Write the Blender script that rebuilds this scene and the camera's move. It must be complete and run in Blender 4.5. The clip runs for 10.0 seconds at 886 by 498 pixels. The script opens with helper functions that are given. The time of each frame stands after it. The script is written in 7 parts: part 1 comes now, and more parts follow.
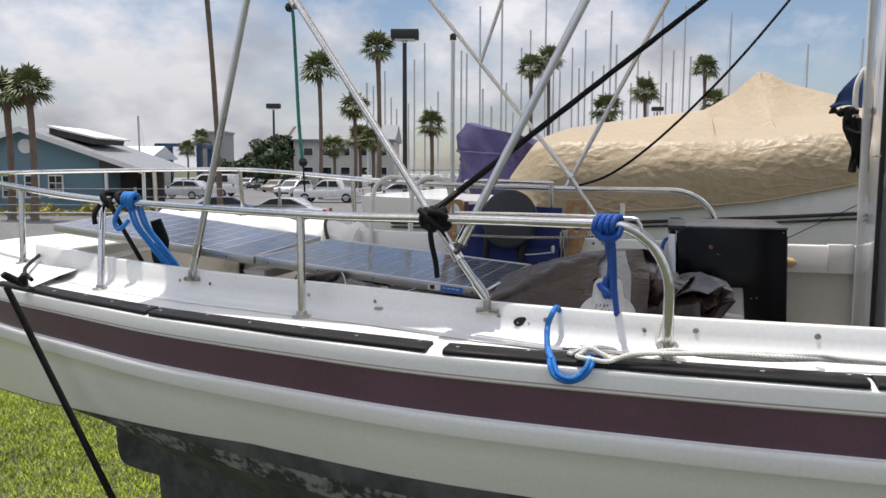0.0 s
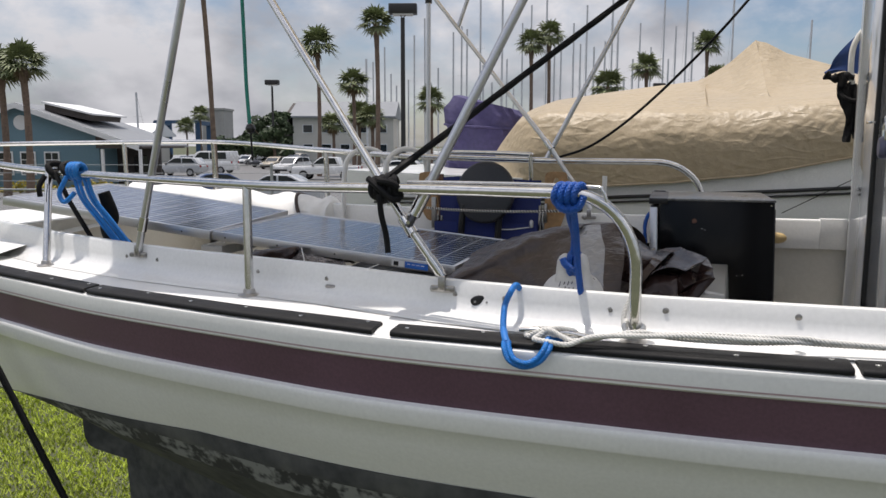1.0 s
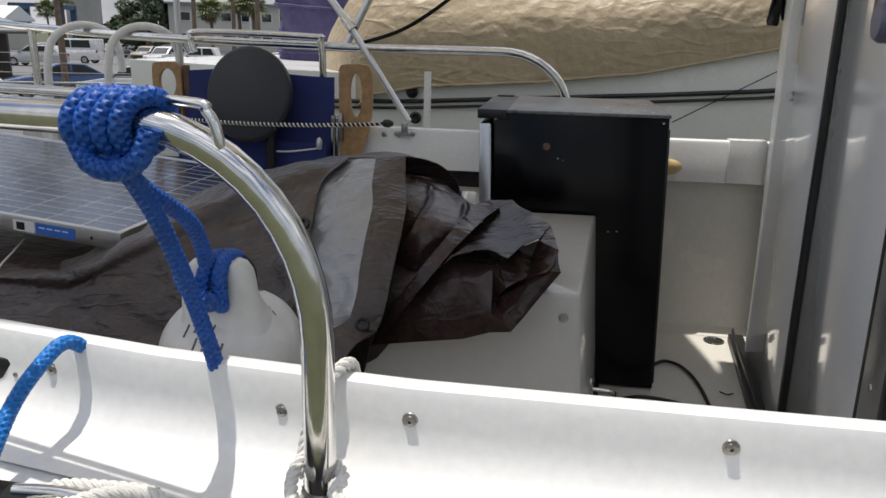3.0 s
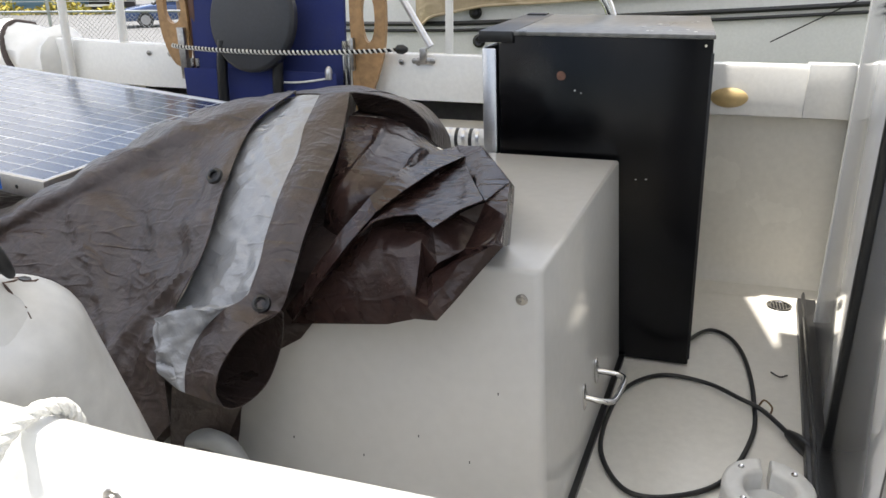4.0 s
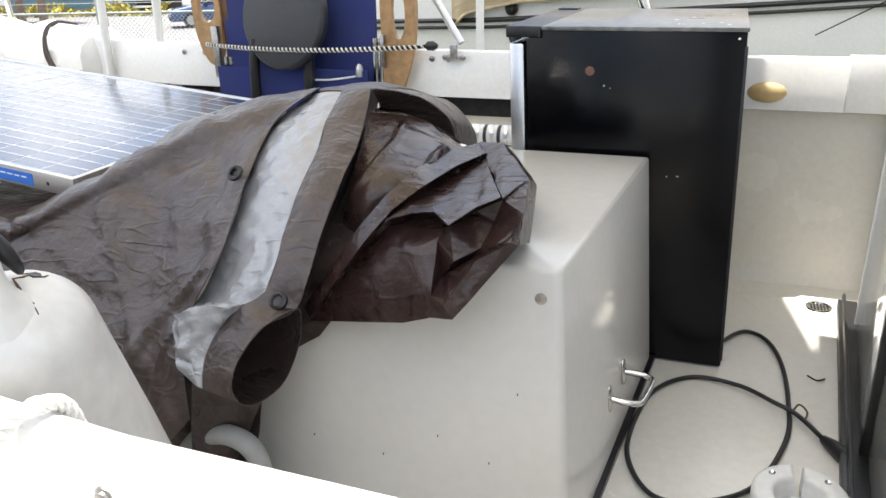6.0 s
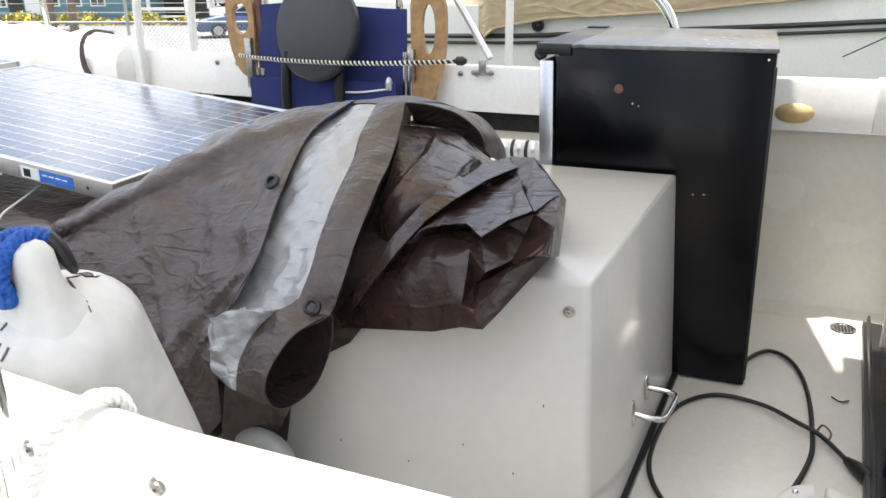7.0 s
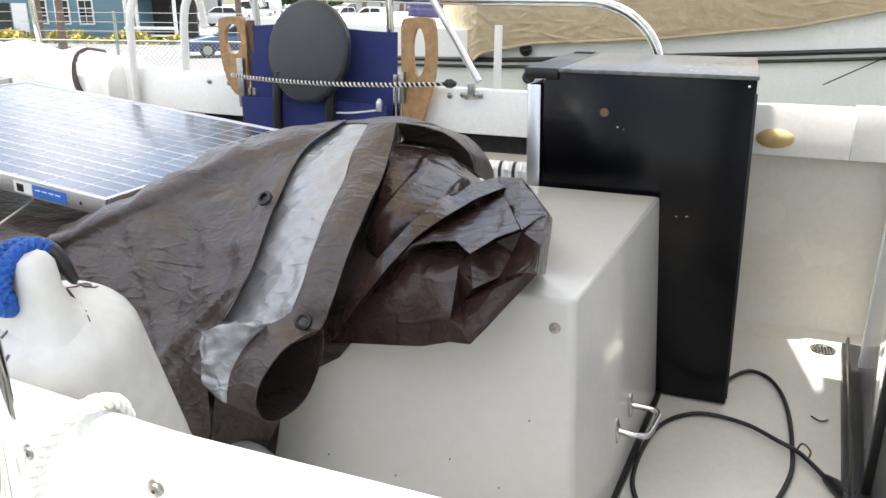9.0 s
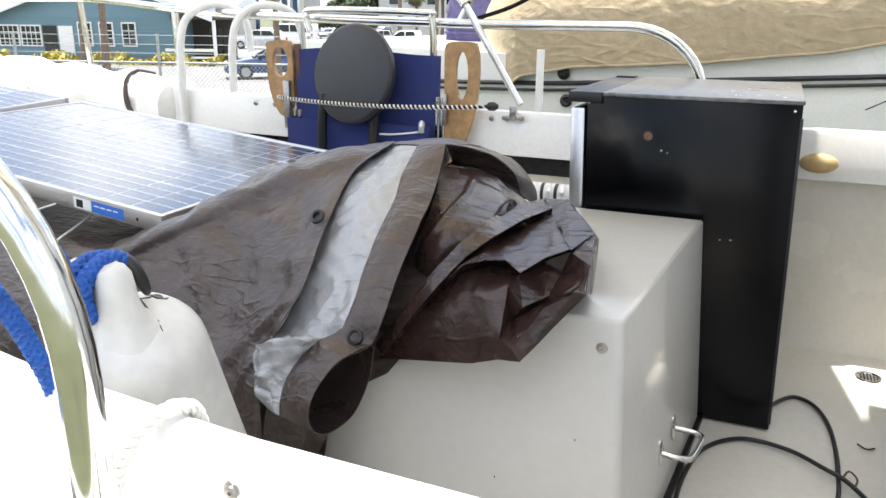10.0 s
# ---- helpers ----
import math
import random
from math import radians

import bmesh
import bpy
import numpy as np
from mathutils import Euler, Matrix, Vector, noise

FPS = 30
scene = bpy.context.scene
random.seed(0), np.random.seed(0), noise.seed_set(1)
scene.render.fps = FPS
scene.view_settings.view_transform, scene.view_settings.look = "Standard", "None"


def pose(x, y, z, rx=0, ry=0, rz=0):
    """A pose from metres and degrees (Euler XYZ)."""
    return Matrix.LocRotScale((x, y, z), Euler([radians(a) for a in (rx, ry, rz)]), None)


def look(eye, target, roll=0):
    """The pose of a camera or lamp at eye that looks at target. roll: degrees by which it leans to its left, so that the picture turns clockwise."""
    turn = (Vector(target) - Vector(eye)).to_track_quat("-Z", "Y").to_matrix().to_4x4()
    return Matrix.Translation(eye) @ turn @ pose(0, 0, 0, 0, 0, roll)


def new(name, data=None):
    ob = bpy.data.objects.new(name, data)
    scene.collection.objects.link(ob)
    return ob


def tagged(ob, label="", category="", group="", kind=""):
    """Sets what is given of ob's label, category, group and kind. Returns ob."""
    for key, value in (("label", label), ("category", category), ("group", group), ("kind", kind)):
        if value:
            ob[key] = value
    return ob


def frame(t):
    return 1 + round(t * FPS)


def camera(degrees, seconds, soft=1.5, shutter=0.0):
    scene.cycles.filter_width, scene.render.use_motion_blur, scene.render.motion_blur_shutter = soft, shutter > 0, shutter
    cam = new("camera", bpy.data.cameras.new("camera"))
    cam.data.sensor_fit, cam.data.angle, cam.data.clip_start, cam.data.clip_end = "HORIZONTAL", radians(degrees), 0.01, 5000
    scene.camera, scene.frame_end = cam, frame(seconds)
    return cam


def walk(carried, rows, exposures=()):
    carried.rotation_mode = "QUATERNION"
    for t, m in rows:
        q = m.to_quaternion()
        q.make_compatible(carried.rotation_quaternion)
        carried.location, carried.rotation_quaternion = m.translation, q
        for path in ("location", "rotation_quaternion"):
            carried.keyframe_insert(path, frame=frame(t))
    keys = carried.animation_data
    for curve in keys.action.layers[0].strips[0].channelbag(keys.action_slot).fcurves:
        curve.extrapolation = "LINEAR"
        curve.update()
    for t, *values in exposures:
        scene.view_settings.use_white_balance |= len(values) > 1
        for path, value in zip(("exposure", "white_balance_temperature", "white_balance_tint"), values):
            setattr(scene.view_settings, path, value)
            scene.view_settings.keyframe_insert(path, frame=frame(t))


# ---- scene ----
cam = camera(60.0, 10.0, soft=1.5)
PATH = [
    (0, (0.006, -0.152, 2.83), (-0.025, 1.837, 2.621), 0.1),
    (0.5, (0.055, -0.122, 2.825), (-0.011, 1.868, 2.636), 0.0),
    (1, (0.135, 0.029, 2.798), (0.102, 2.011, 2.531), 0.1),
    (1.5, (0.168, 0.353, 2.781), (0.339, 2.321, 2.465), -0.0),
    (2, (0.302, 0.656, 2.783), (0.47, 2.624, 2.472), 0.1),
    (2.5, (0.47, 0.935, 2.764), (0.622, 2.881, 2.324), 0.3),
    (2.7, (0.508, 1.042, 2.759), (0.768, 2.965, 2.274), 0.8),
    (3.8, (0.825, 1.396, 2.742), (0.848, 3.286, 2.089), 1.0),
    (4, (0.863, 1.428, 2.735), (0.813, 3.298, 2.026), -0.5),
    (4.5, (0.889, 1.451, 2.729), (0.752, 3.308, 1.998), -2.4),
    (5, (0.889, 1.448, 2.735), (0.755, 3.308, 2.013), -2.3),
    (5.5, (0.895, 1.449, 2.73), (0.759, 3.309, 2.008), -1.8),
    (7, (0.877, 1.42, 2.735), (0.674, 3.29, 2.055), -0.5),
    (7.5, (0.868, 1.417, 2.742), (0.663, 3.293, 2.079), 0.2),
    (8, (0.871, 1.409, 2.746), (0.665, 3.297, 2.119), -1.9),
    (8.5, (0.88, 1.41, 2.735), (0.719, 3.299, 2.098), -0.6),
    (9, (0.876, 1.394, 2.737), (0.706, 3.286, 2.11), 0.4),
    (9.5, (0.863, 1.377, 2.738), (0.651, 3.28, 2.161), 1.1),
    (10, (0.852, 1.369, 2.74), (0.6, 3.268, 2.166), 0.5),
]
walk(cam, [(t, look(eye, target, roll)) for t, eye, target, roll in PATH],
     exposures=[(0.0, 0.02, 6450, 14), (0.5, -0.15, 6450, 15), (1.0, -0.18, 6450, 14), (1.5, -0.16, 6450, 13), (2.0, -0.25, 6450, 12), (2.7, -0.25, 6480, 12), (3.8, 0.78, 6560, 11), (4.0, 1.09, 6580, 11), (4.5, 1.48, 6600, 11), (7.0, 1.57, 6560, 10), (10.0, 1.56, 6540, 10)])

# ---- light: high sun from beyond the boat, broken bright cloud ----
SUN_EL, SUN_AZ = radians(79.0), radians(-60)
sun = new("sun", bpy.data.lights.new("sun", "SUN"))
sun.data.energy, sun.data.angle, sun.data.color = 4.4, radians(0.6), (1.0, 0.95, 0.87)
sun_dir = Vector((math.sin(SUN_AZ) * math.cos(SUN_EL), math.cos(SUN_AZ) * math.cos(SUN_EL), math.sin(SUN_EL)))
sun.matrix_world = look(tuple(sun_dir * 60), (0, 0, 0))

world = bpy.data.worlds.new("world")
scene.world = world
world.use_nodes = True
wn, wl = world.node_tree.nodes, world.node_tree.links
wn.clear()
w_out = wn.new("ShaderNodeOutputWorld")
w_bg = wn.new("ShaderNodeBackground")
w_bg.inputs["Strength"].default_value = 0.105
sky = wn.new("ShaderNodeTexSky")
sky.sky_type, sky.sun_disc, sky.sun_elevation, sky.sun_rotation = "NISHITA", False, SUN_EL, SUN_AZ
w_co = wn.new("ShaderNodeTexCoord")
w_map = wn.new("ShaderNodeMapping")
w_map.inputs["Scale"].default_value = (1.0, 1.0, 1.7)
w_map.inputs["Location"].default_value = (0.35, 0.1, 0.42)
w_n1 = wn.new("ShaderNodeTexNoise")
w_n1.inputs["Scale"].default_value, w_n1.inputs["Detail"].default_value, w_n1.inputs["Roughness"].default_value = 3.1, 12, 0.6
w_r1 = wn.new("ShaderNodeValToRGB")
w_r1.color_ramp.elements[0].position, w_r1.color_ramp.elements[1].position = 0.42, 0.58
w_n2 = wn.new("ShaderNodeTexNoise")
w_n2.inputs["Scale"].default_value, w_n2.inputs["Detail"].default_value = 6.5, 12
w_r2 = wn.new("ShaderNodeValToRGB")
w_r2.color_ramp.elements[0].position, w_r2.color_ramp.elements[1].position = 0.38, 0.60
w_r2.color_ramp.elements[0].color = (5.0, 5.2, 5.6, 1)
w_r2.color_ramp.elements[1].color = (9.0, 9.1, 9.3, 1)
w_mix = wn.new("ShaderNodeMix")
w_mix.data_type = "RGBA"
wl.new(w_co.outputs["Generated"], w_map.inputs["Vector"])
wl.new(w_map.outputs["Vector"], w_n1.inputs["Vector"])
wl.new(w_map.outputs["Vector"], w_n2.inputs["Vector"])
wl.new(w_n1.outputs["Fac"], w_r1.inputs["Fac"])
wl.new(w_n2.outputs["Fac"], w_r2.inputs["Fac"])
wl.new(w_r1.outputs["Color"], w_mix.inputs["Factor"])
wl.new(sky.outputs["Color"], w_mix.inputs["A"])
w_sep = wn.new("ShaderNodeSeparateXYZ")      # cloud brightens from the horizon to the zenith
w_el = wn.new("ShaderNodeMapRange")
w_el.inputs["From Min"].default_value, w_el.inputs["From Max"].default_value = 0.10, 0.80
w_el.inputs["To Min"].default_value, w_el.inputs["To Max"].default_value = 0.74, 1.9
w_lit = wn.new("ShaderNodeVectorMath")
w_lit.operation = "SCALE"
wl.new(w_co.outputs["Generated"], w_sep.inputs["Vector"])
wl.new(w_sep.outputs["Z"], w_el.inputs["Value"])
wl.new(w_r2.outputs["Color"], w_lit.inputs[0])
wl.new(w_el.outputs["Result"], w_lit.inputs["Scale"])
wl.new(w_lit.outputs["Vector"], w_mix.inputs["B"])
wl.new(w_mix.outputs["Result"], w_bg.inputs["Color"])
wl.new(w_bg.outputs["Background"], w_out.inputs["Surface"])


# ---- materials ----
def mat(name, color, rough=0.5, metal=0.0, vary=0.12, grain=40.0, bump=0.0, stain=2.0, coat=0.0, tint=None, spread=0.0, spec=0.5):
    """A surface with colour variation at two scales, uneven roughness and fine relief."""
    m = bpy.data.materials.new(name)
    m.use_nodes = True
    n, l = m.node_tree.nodes, m.node_tree.links
    b = n["Principled BSDF"]
    b.inputs["Metallic"].default_value = metal
    b.inputs["Coat Weight"].default_value = coat
    b.inputs["Specular IOR Level"].default_value = spec
    b.inputs["Coat Roughness"].default_value = 0.08
    co = n.new("ShaderNodeTexCoord")
    big = n.new("ShaderNodeTexNoise")
    big.inputs["Scale"].default_value, big.inputs["Detail"].default_value = stain, 6
    small = n.new("ShaderNodeTexNoise")
    small.inputs["Scale"].default_value, small.inputs["Detail"].default_value = grain, 4
    l.new(co.outputs["Object"], big.inputs["Vector"])
    l.new(co.outputs["Object"], small.inputs["Vector"])
    add = n.new("ShaderNodeMath")
    add.operation = "ADD"
    l.new(big.outputs["Fac"], add.inputs[0])
    l.new(small.outputs["Fac"], add.inputs[1])
    last = add
    if spread:
        info = n.new("ShaderNodeObjectInfo")
        mul = n.new("ShaderNodeMath")
        mul.operation = "MULTIPLY_ADD"
        mul.inputs[1].default_value = spread
        l.new(info.outputs["Random"], mul.inputs[0])
        l.new(add.outputs["Value"], mul.inputs[2])
        last = mul
    rng = n.new("ShaderNodeMapRange")
    rng.inputs["From Min"].default_value, rng.inputs["From Max"].default_value = 0.65, 1.35 + spread
    l.new(last.outputs["Value"], rng.inputs["Value"])
    mix = n.new("ShaderNodeMix")
    mix.data_type = "RGBA"
    dark = tint or tuple(c * (1 - vary * 2) for c in color)
    mix.inputs["A"].default_value = (*dark, 1)
    mix.inputs["B"].default_value = (*(min(1, c * (1 + vary * 0.3)) for c in color), 1)
    l.new(rng.outputs["Result"], mix.inputs["Factor"])
    l.new(mix.outputs["Result"], b.inputs["Base Color"])
    rr = n.new("ShaderNodeMapRange")
    rr.inputs["From Min"].default_value, rr.inputs["From Max"].default_value = 0.3, 0.7
    rr.inputs["To Min"].default_value, rr.inputs["To Max"].default_value = rough * 0.8, min(1, rough * 1.25)
    l.new(big.outputs["Fac"], rr.inputs["Value"])
    l.new(rr.outputs["Result"], b.inputs["Roughness"])
    if bump:
        bp = n.new("ShaderNodeBump")
        bp.inputs["Strength"].default_value, bp.inputs["Distance"].default_value = 1.0, bump
        l.new(small.outputs["Fac"], bp.inputs["Height"])
        l.new(bp.outputs["Normal"], b.inputs["Normal"])
    return m


def glass(name, color=(0.02, 0.025, 0.03), rough=0.03):
    m = bpy.data.materials.new(name)
    m.use_nodes = True
    b = m.node_tree.nodes["Principled BSDF"]
    b.inputs["Base Color"].default_value = (*color, 1)
    b.inputs["Roughness"].default_value = rough
    b.inputs["Specular IOR Level"].default_value = 0.7
    return m


GEL = mat("white_gelcoat", (0.80, 0.80, 0.78), 0.22, vary=0.05, grain=90, stain=1.6, coat=0.25)
LOCKERSHADE = mat("shade_grey_locker_inside", (0.16, 0.155, 0.145), 0.7, vary=0.2, grain=40, stain=6)
DECKWHITE = mat("deck_gelcoat", (0.80, 0.80, 0.78), 0.42, vary=0.05, grain=260, bump=0.0006, stain=3)
CREAM = mat("cockpit_gelcoat", (0.72, 0.70, 0.64), 0.24, vary=0.045, grain=70, stain=2.2)
BOXGEL = mat("polished_cream_gelcoat", (0.61, 0.60, 0.57), 0.13, vary=0.03, grain=50, stain=1.5)
CABIN = mat("cabin_gelcoat", (0.86, 0.87, 0.885), 0.10, vary=0.02, grain=60, stain=1.4, coat=0.8)
MAROON = mat("maroon_stripe", (0.1180, 0.0598, 0.0858), 0.33, vary=0.16, grain=120, stain=3, coat=0.1)
ANTIFOUL = mat("dark_bottom_paint", (0.030, 0.032, 0.034), 0.85, vary=0.35, grain=18, bump=0.004, stain=5, tint=(0.11, 0.112, 0.11))
FLAKING = mat("flaking_bottom_paint", (0.21, 0.215, 0.21), 0.85, vary=0.3, grain=30, bump=0.003, stain=5.5, tint=(0.035, 0.036, 0.038))
for node in FLAKING.node_tree.nodes:
    if node.type == "MAP_RANGE" and node.inputs["From Max"].default_value > 1.0:      # torn patches with hard edges
        node.inputs["From Min"].default_value, node.inputs["From Max"].default_value = 0.94, 1.12
RUBBER = mat("black_rubber", (0.018, 0.018, 0.018), 0.42, vary=0.25, grain=150, bump=0.0006, stain=6)
STRIP = mat("black_rub_strip", (0.009, 0.009, 0.010), 0.62, vary=0.3, grain=180, bump=0.0005, stain=7, spec=0.25)
COVER = mat("bleached_tan_canvas", (0.40, 0.32, 0.205), 0.46, vary=0.09, grain=30, stain=1.3)
STEEL = mat("stainless_steel", (0.74, 0.73, 0.71), 0.13, 1.0, vary=0.12, grain=60, stain=8)
DULLSTEEL = mat("weathered_steel", (0.50, 0.48, 0.46), 0.32, 1.0, vary=0.25, grain=90, stain=12)
ALU = mat("anodised_aluminium", (0.66, 0.66, 0.67), 0.32, 1.0, vary=0.08, grain=200, stain=5)
BLACKP = mat("black_plastic", (0.014, 0.014, 0.015), 0.36, vary=0.3, grain=60, stain=4)
FRIDGE = mat("black_painted_steel", (0.004, 0.004, 0.005), 0.20, vary=0.35, grain=25, stain=2.6, bump=0.0001, spec=0.22)
FRIDGETOP = mat("scuffed_grey_top", (0.20, 0.20, 0.19), 0.30, vary=0.4, grain=50, stain=5)
BLUEROPE = mat("blue_rope", (0.004, 0.092, 0.43), 0.50, vary=0.22, grain=300, bump=0.0006, stain=30)
DOCKROPE = mat("light_blue_rope", (0.005, 0.19, 0.60), 0.45, vary=0.2, grain=300, bump=0.0006, stain=30)
WHITEROPE = mat("white_rope", (0.73, 0.72, 0.68), 0.85, vary=0.14, grain=500, bump=0.0006, stain=20)
BLACKROPE = mat("black_rope", (0.006, 0.006, 0.007), 0.75, vary=0.3, grain=300, bump=0.001, stain=20, spec=0.3)
TEALROPE = mat("teal_cord", (0.01, 0.22, 0.16), 0.6, vary=0.2, grain=200, stain=20)
VINYL = mat("white_fender_vinyl", (0.62, 0.61, 0.58), 0.42, vary=0.10, grain=45, stain=9, bump=0.0005)
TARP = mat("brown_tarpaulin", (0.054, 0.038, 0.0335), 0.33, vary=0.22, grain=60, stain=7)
# Redder, glossier copy of TARP, darkened for the shade among its folds.
TARPSHADE = mat("shade_toned_brown_tarpaulin", (0.036, 0.0200, 0.0170), 0.25, vary=0.25, grain=60, stain=9, spec=0.40)
TARPSILVER = mat("silver_tarpaulin", (0.31, 0.315, 0.325), 0.34, 0.25, vary=0.05, grain=60, stain=8)


def crinkle(m, scale, deep, lines=0.2):
    """Small dents and straight sharp creases of woven plastic sheet."""
    n, l = m.node_tree.nodes, m.node_tree.links
    co = n.new("ShaderNodeTexCoord")
    warp = n.new("ShaderNodeTexNoise")
    warp.inputs["Scale"].default_value, warp.inputs["Detail"].default_value, warp.inputs["Distortion"].default_value = scale * 0.6, 6, 0.3
    l.new(co.outputs["Object"], warp.inputs["Vector"])
    last = warp.outputs["Fac"]
    for k, turn in enumerate(((0.3, 0.9, 0.5), (1.2, 0.2, 2.1), (2.3, 1.4, 1.0), (0.8, 2.6, 2.9))):
        place = n.new("ShaderNodeMapping")
        place.inputs["Rotation"].default_value = turn
        place.inputs["Location"].default_value = (k * 3.7, k * 1.3, k * 2.9)
        place.inputs["Scale"].default_value = (0.16, 0.55, 0.42)
        l.new(co.outputs["Object"], place.inputs["Vector"])
        wave = n.new("ShaderNodeTexNoise")
        wave.inputs["Scale"].default_value, wave.inputs["Detail"].default_value, wave.inputs["Distortion"].default_value = scale, 1, 0.25
        l.new(place.outputs["Vector"], wave.inputs["Vector"])
        off = n.new("ShaderNodeMath")
        off.operation = "SUBTRACT"
        off.inputs[1].default_value = 0.5
        l.new(wave.outputs["Fac"], off.inputs[0])
        near = n.new("ShaderNodeMath")
        near.operation = "ABSOLUTE"
        l.new(off.outputs["Value"], near.inputs[0])
        ridge = n.new("ShaderNodeMapRange")
        ridge.inputs["From Min"].default_value, ridge.inputs["From Max"].default_value = 0.0, 0.07
        ridge.inputs["To Min"].default_value, ridge.inputs["To Max"].default_value = 1.0, 0.0
        l.new(near.outputs["Value"], ridge.inputs["Value"])
        some = n.new("ShaderNodeTexNoise")
        some.inputs["Scale"].default_value, some.inputs["Detail"].default_value = scale * 0.30, 2
        l.new(place.outputs["Vector"], some.inputs["Vector"])
        here = n.new("ShaderNodeMapRange")
        here.inputs["From Min"].default_value, here.inputs["From Max"].default_value = 0.46, 0.60
        here.inputs["To Min"].default_value, here.inputs["To Max"].default_value = 0.0, lines
        l.new(some.outputs["Fac"], here.inputs["Value"])
        term = n.new("ShaderNodeMath")
        term.operation = "MULTIPLY_ADD"
        l.new(ridge.outputs["Result"], term.inputs[0])
        l.new(here.outputs["Result"], term.inputs[1])
        l.new(last, term.inputs[2])
        last = term.outputs["Value"]
    bp = n.new("ShaderNodeBump")
    bp.inputs["Strength"].default_value, bp.inputs["Distance"].default_value = 1.0, deep
    l.new(last, bp.inputs["Height"])
    l.new(bp.outputs["Normal"], n["Principled BSDF"].inputs["Normal"])


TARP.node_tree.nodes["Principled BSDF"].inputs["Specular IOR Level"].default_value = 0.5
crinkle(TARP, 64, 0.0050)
crinkle(TARPSHADE, 50, 0.0045, 0.16)
crinkle(COVER, 21, 0.013)
crinkle(TARPSILVER, 62, 0.0045)
CANVAS = mat("tan_canvas", (0.48, 0.37, 0.235), 0.72, vary=0.12, grain=26, bump=0.005, stain=1.3)
BIMINI = mat("thin_tan_canvas", (0.52, 0.42, 0.28), 0.8, vary=0.08, grain=60, stain=2)
bn, bl = BIMINI.node_tree.nodes, BIMINI.node_tree.links
through_light = bn.new("ShaderNodeBsdfTranslucent")
through_light.inputs["Color"].default_value = (0.68, 0.65, 0.58, 1)
both = bn.new("ShaderNodeMixShader")
both.inputs["Fac"].default_value = 0.75
bl.new(bn["Principled BSDF"].outputs["BSDF"], both.inputs[1])
bl.new(through_light.outputs["BSDF"], both.inputs[2])
bl.new(both.outputs["Shader"], bn["Material Output"].inputs["Surface"])
PURPLE = mat("faded_purple_canvas", (0.072, 0.062, 0.155), 0.8, vary=0.18, grain=30, bump=0.003, stain=3)
BLUECLOTH = mat("blue_chair_canvas", (0.022, 0.036, 0.17), 0.8, vary=0.18, grain=400, bump=0.0006, stain=9)
WOOD = mat("varnished_wood", (0.45, 0.27, 0.125), 0.45, vary=0.22, grain=70, stain=12, bump=0.0006)
BEIGECAP = mat("tan_plastic", (0.62, 0.46, 0.22), 0.5, vary=0.12, grain=60, stain=14)
PVC = mat("white_plastic_pipe", (0.78, 0.78, 0.76), 0.38, vary=0.06, grain=80, stain=9)
TRANSLUCENT = mat("cloudy_plastic", (0.40, 0.41, 0.40), 0.3, vary=0.08, grain=60, stain=10)
CELL = mat("solar_cell", (0.027, 0.050, 0.115), 0.20, vary=0.3, grain=160, stain=30, coat=0.55, spread=0.25)
BACKSHEET = mat("white_backsheet", (0.74, 0.76, 0.79), 0.12, vary=0.03, grain=50, coat=0.4)
LABELBLUE = mat("blue_label", (0.03, 0.15, 0.55), 0.4, vary=0.05)
PAPER = mat("white_label", (0.78, 0.78, 0.76), 0.6, vary=0.05)
WRAP = mat("bubble_wrap", (0.34, 0.31, 0.30), 0.14, 0.35, vary=0.4, grain=130, bump=0.014, stain=20)
GRASS = mat("lawn_soil", (0.085, 0.095, 0.045), 0.95, vary=0.25, grain=5, stain=0.35, bump=0.03)
BLADE = mat("grass_blade", (0.46, 0.56, 0.055), 0.75, vary=0.36, grain=22, stain=1.6, spread=0.0)
ASPHALT = mat("asphalt", (0.16, 0.16, 0.16), 0.9, vary=0.12, grain=6, stain=0.2)
CONCRETE = mat("concrete", (0.40, 0.38, 0.35), 0.9, vary=0.14, grain=4, stain=0.5)
SIDING = mat("blue_siding", (0.145, 0.245, 0.295), 0.7, vary=0.06, grain=8, stain=0.7)
TRIMWHITE = mat("white_trim", (0.75, 0.75, 0.74), 0.6, vary=0.05, grain=10, stain=1)
ROOF = mat("pale_metal_roof", (0.24, 0.25, 0.26), 0.5, 0.0, vary=0.1, grain=4, stain=0.6)
DARKBROWN = mat("dark_brown_roof_and_porch_shade", (0.085, 0.072, 0.066), 0.9, vary=0.2, grain=6, stain=0.8)
STUCCO = mat("beige_stucco", (0.55, 0.52, 0.46), 0.9, vary=0.07, grain=6, stain=0.4)
TRUNK = mat("palm_trunk", (0.205, 0.145, 0.105), 0.95, vary=0.25, grain=9, stain=3, bump=0.03)
FROND = mat("palm_frond", (0.20, 0.235, 0.10), 0.55, vary=0.28, grain=3, stain=1.2)
DEADFROND = mat("dry_palm_frond", (0.20, 0.145, 0.08), 0.9, vary=0.25, grain=4, stain=1.2)
LEAF = mat("tree_leaf", (0.045, 0.075, 0.026), 0.7, vary=0.3, grain=2, stain=0.8)
LAMPMETAL = mat("dark_bronze_paint", (0.028, 0.026, 0.025), 0.5, vary=0.2, grain=12, stain=3)
LIFTBLUE = mat("blue_steel", (0.03, 0.085, 0.17), 0.5, vary=0.15, grain=3, stain=0.5)
GALV = mat("galvanised_steel", (0.45, 0.46, 0.46), 0.45, 0.8, vary=0.15, grain=30, stain=5)
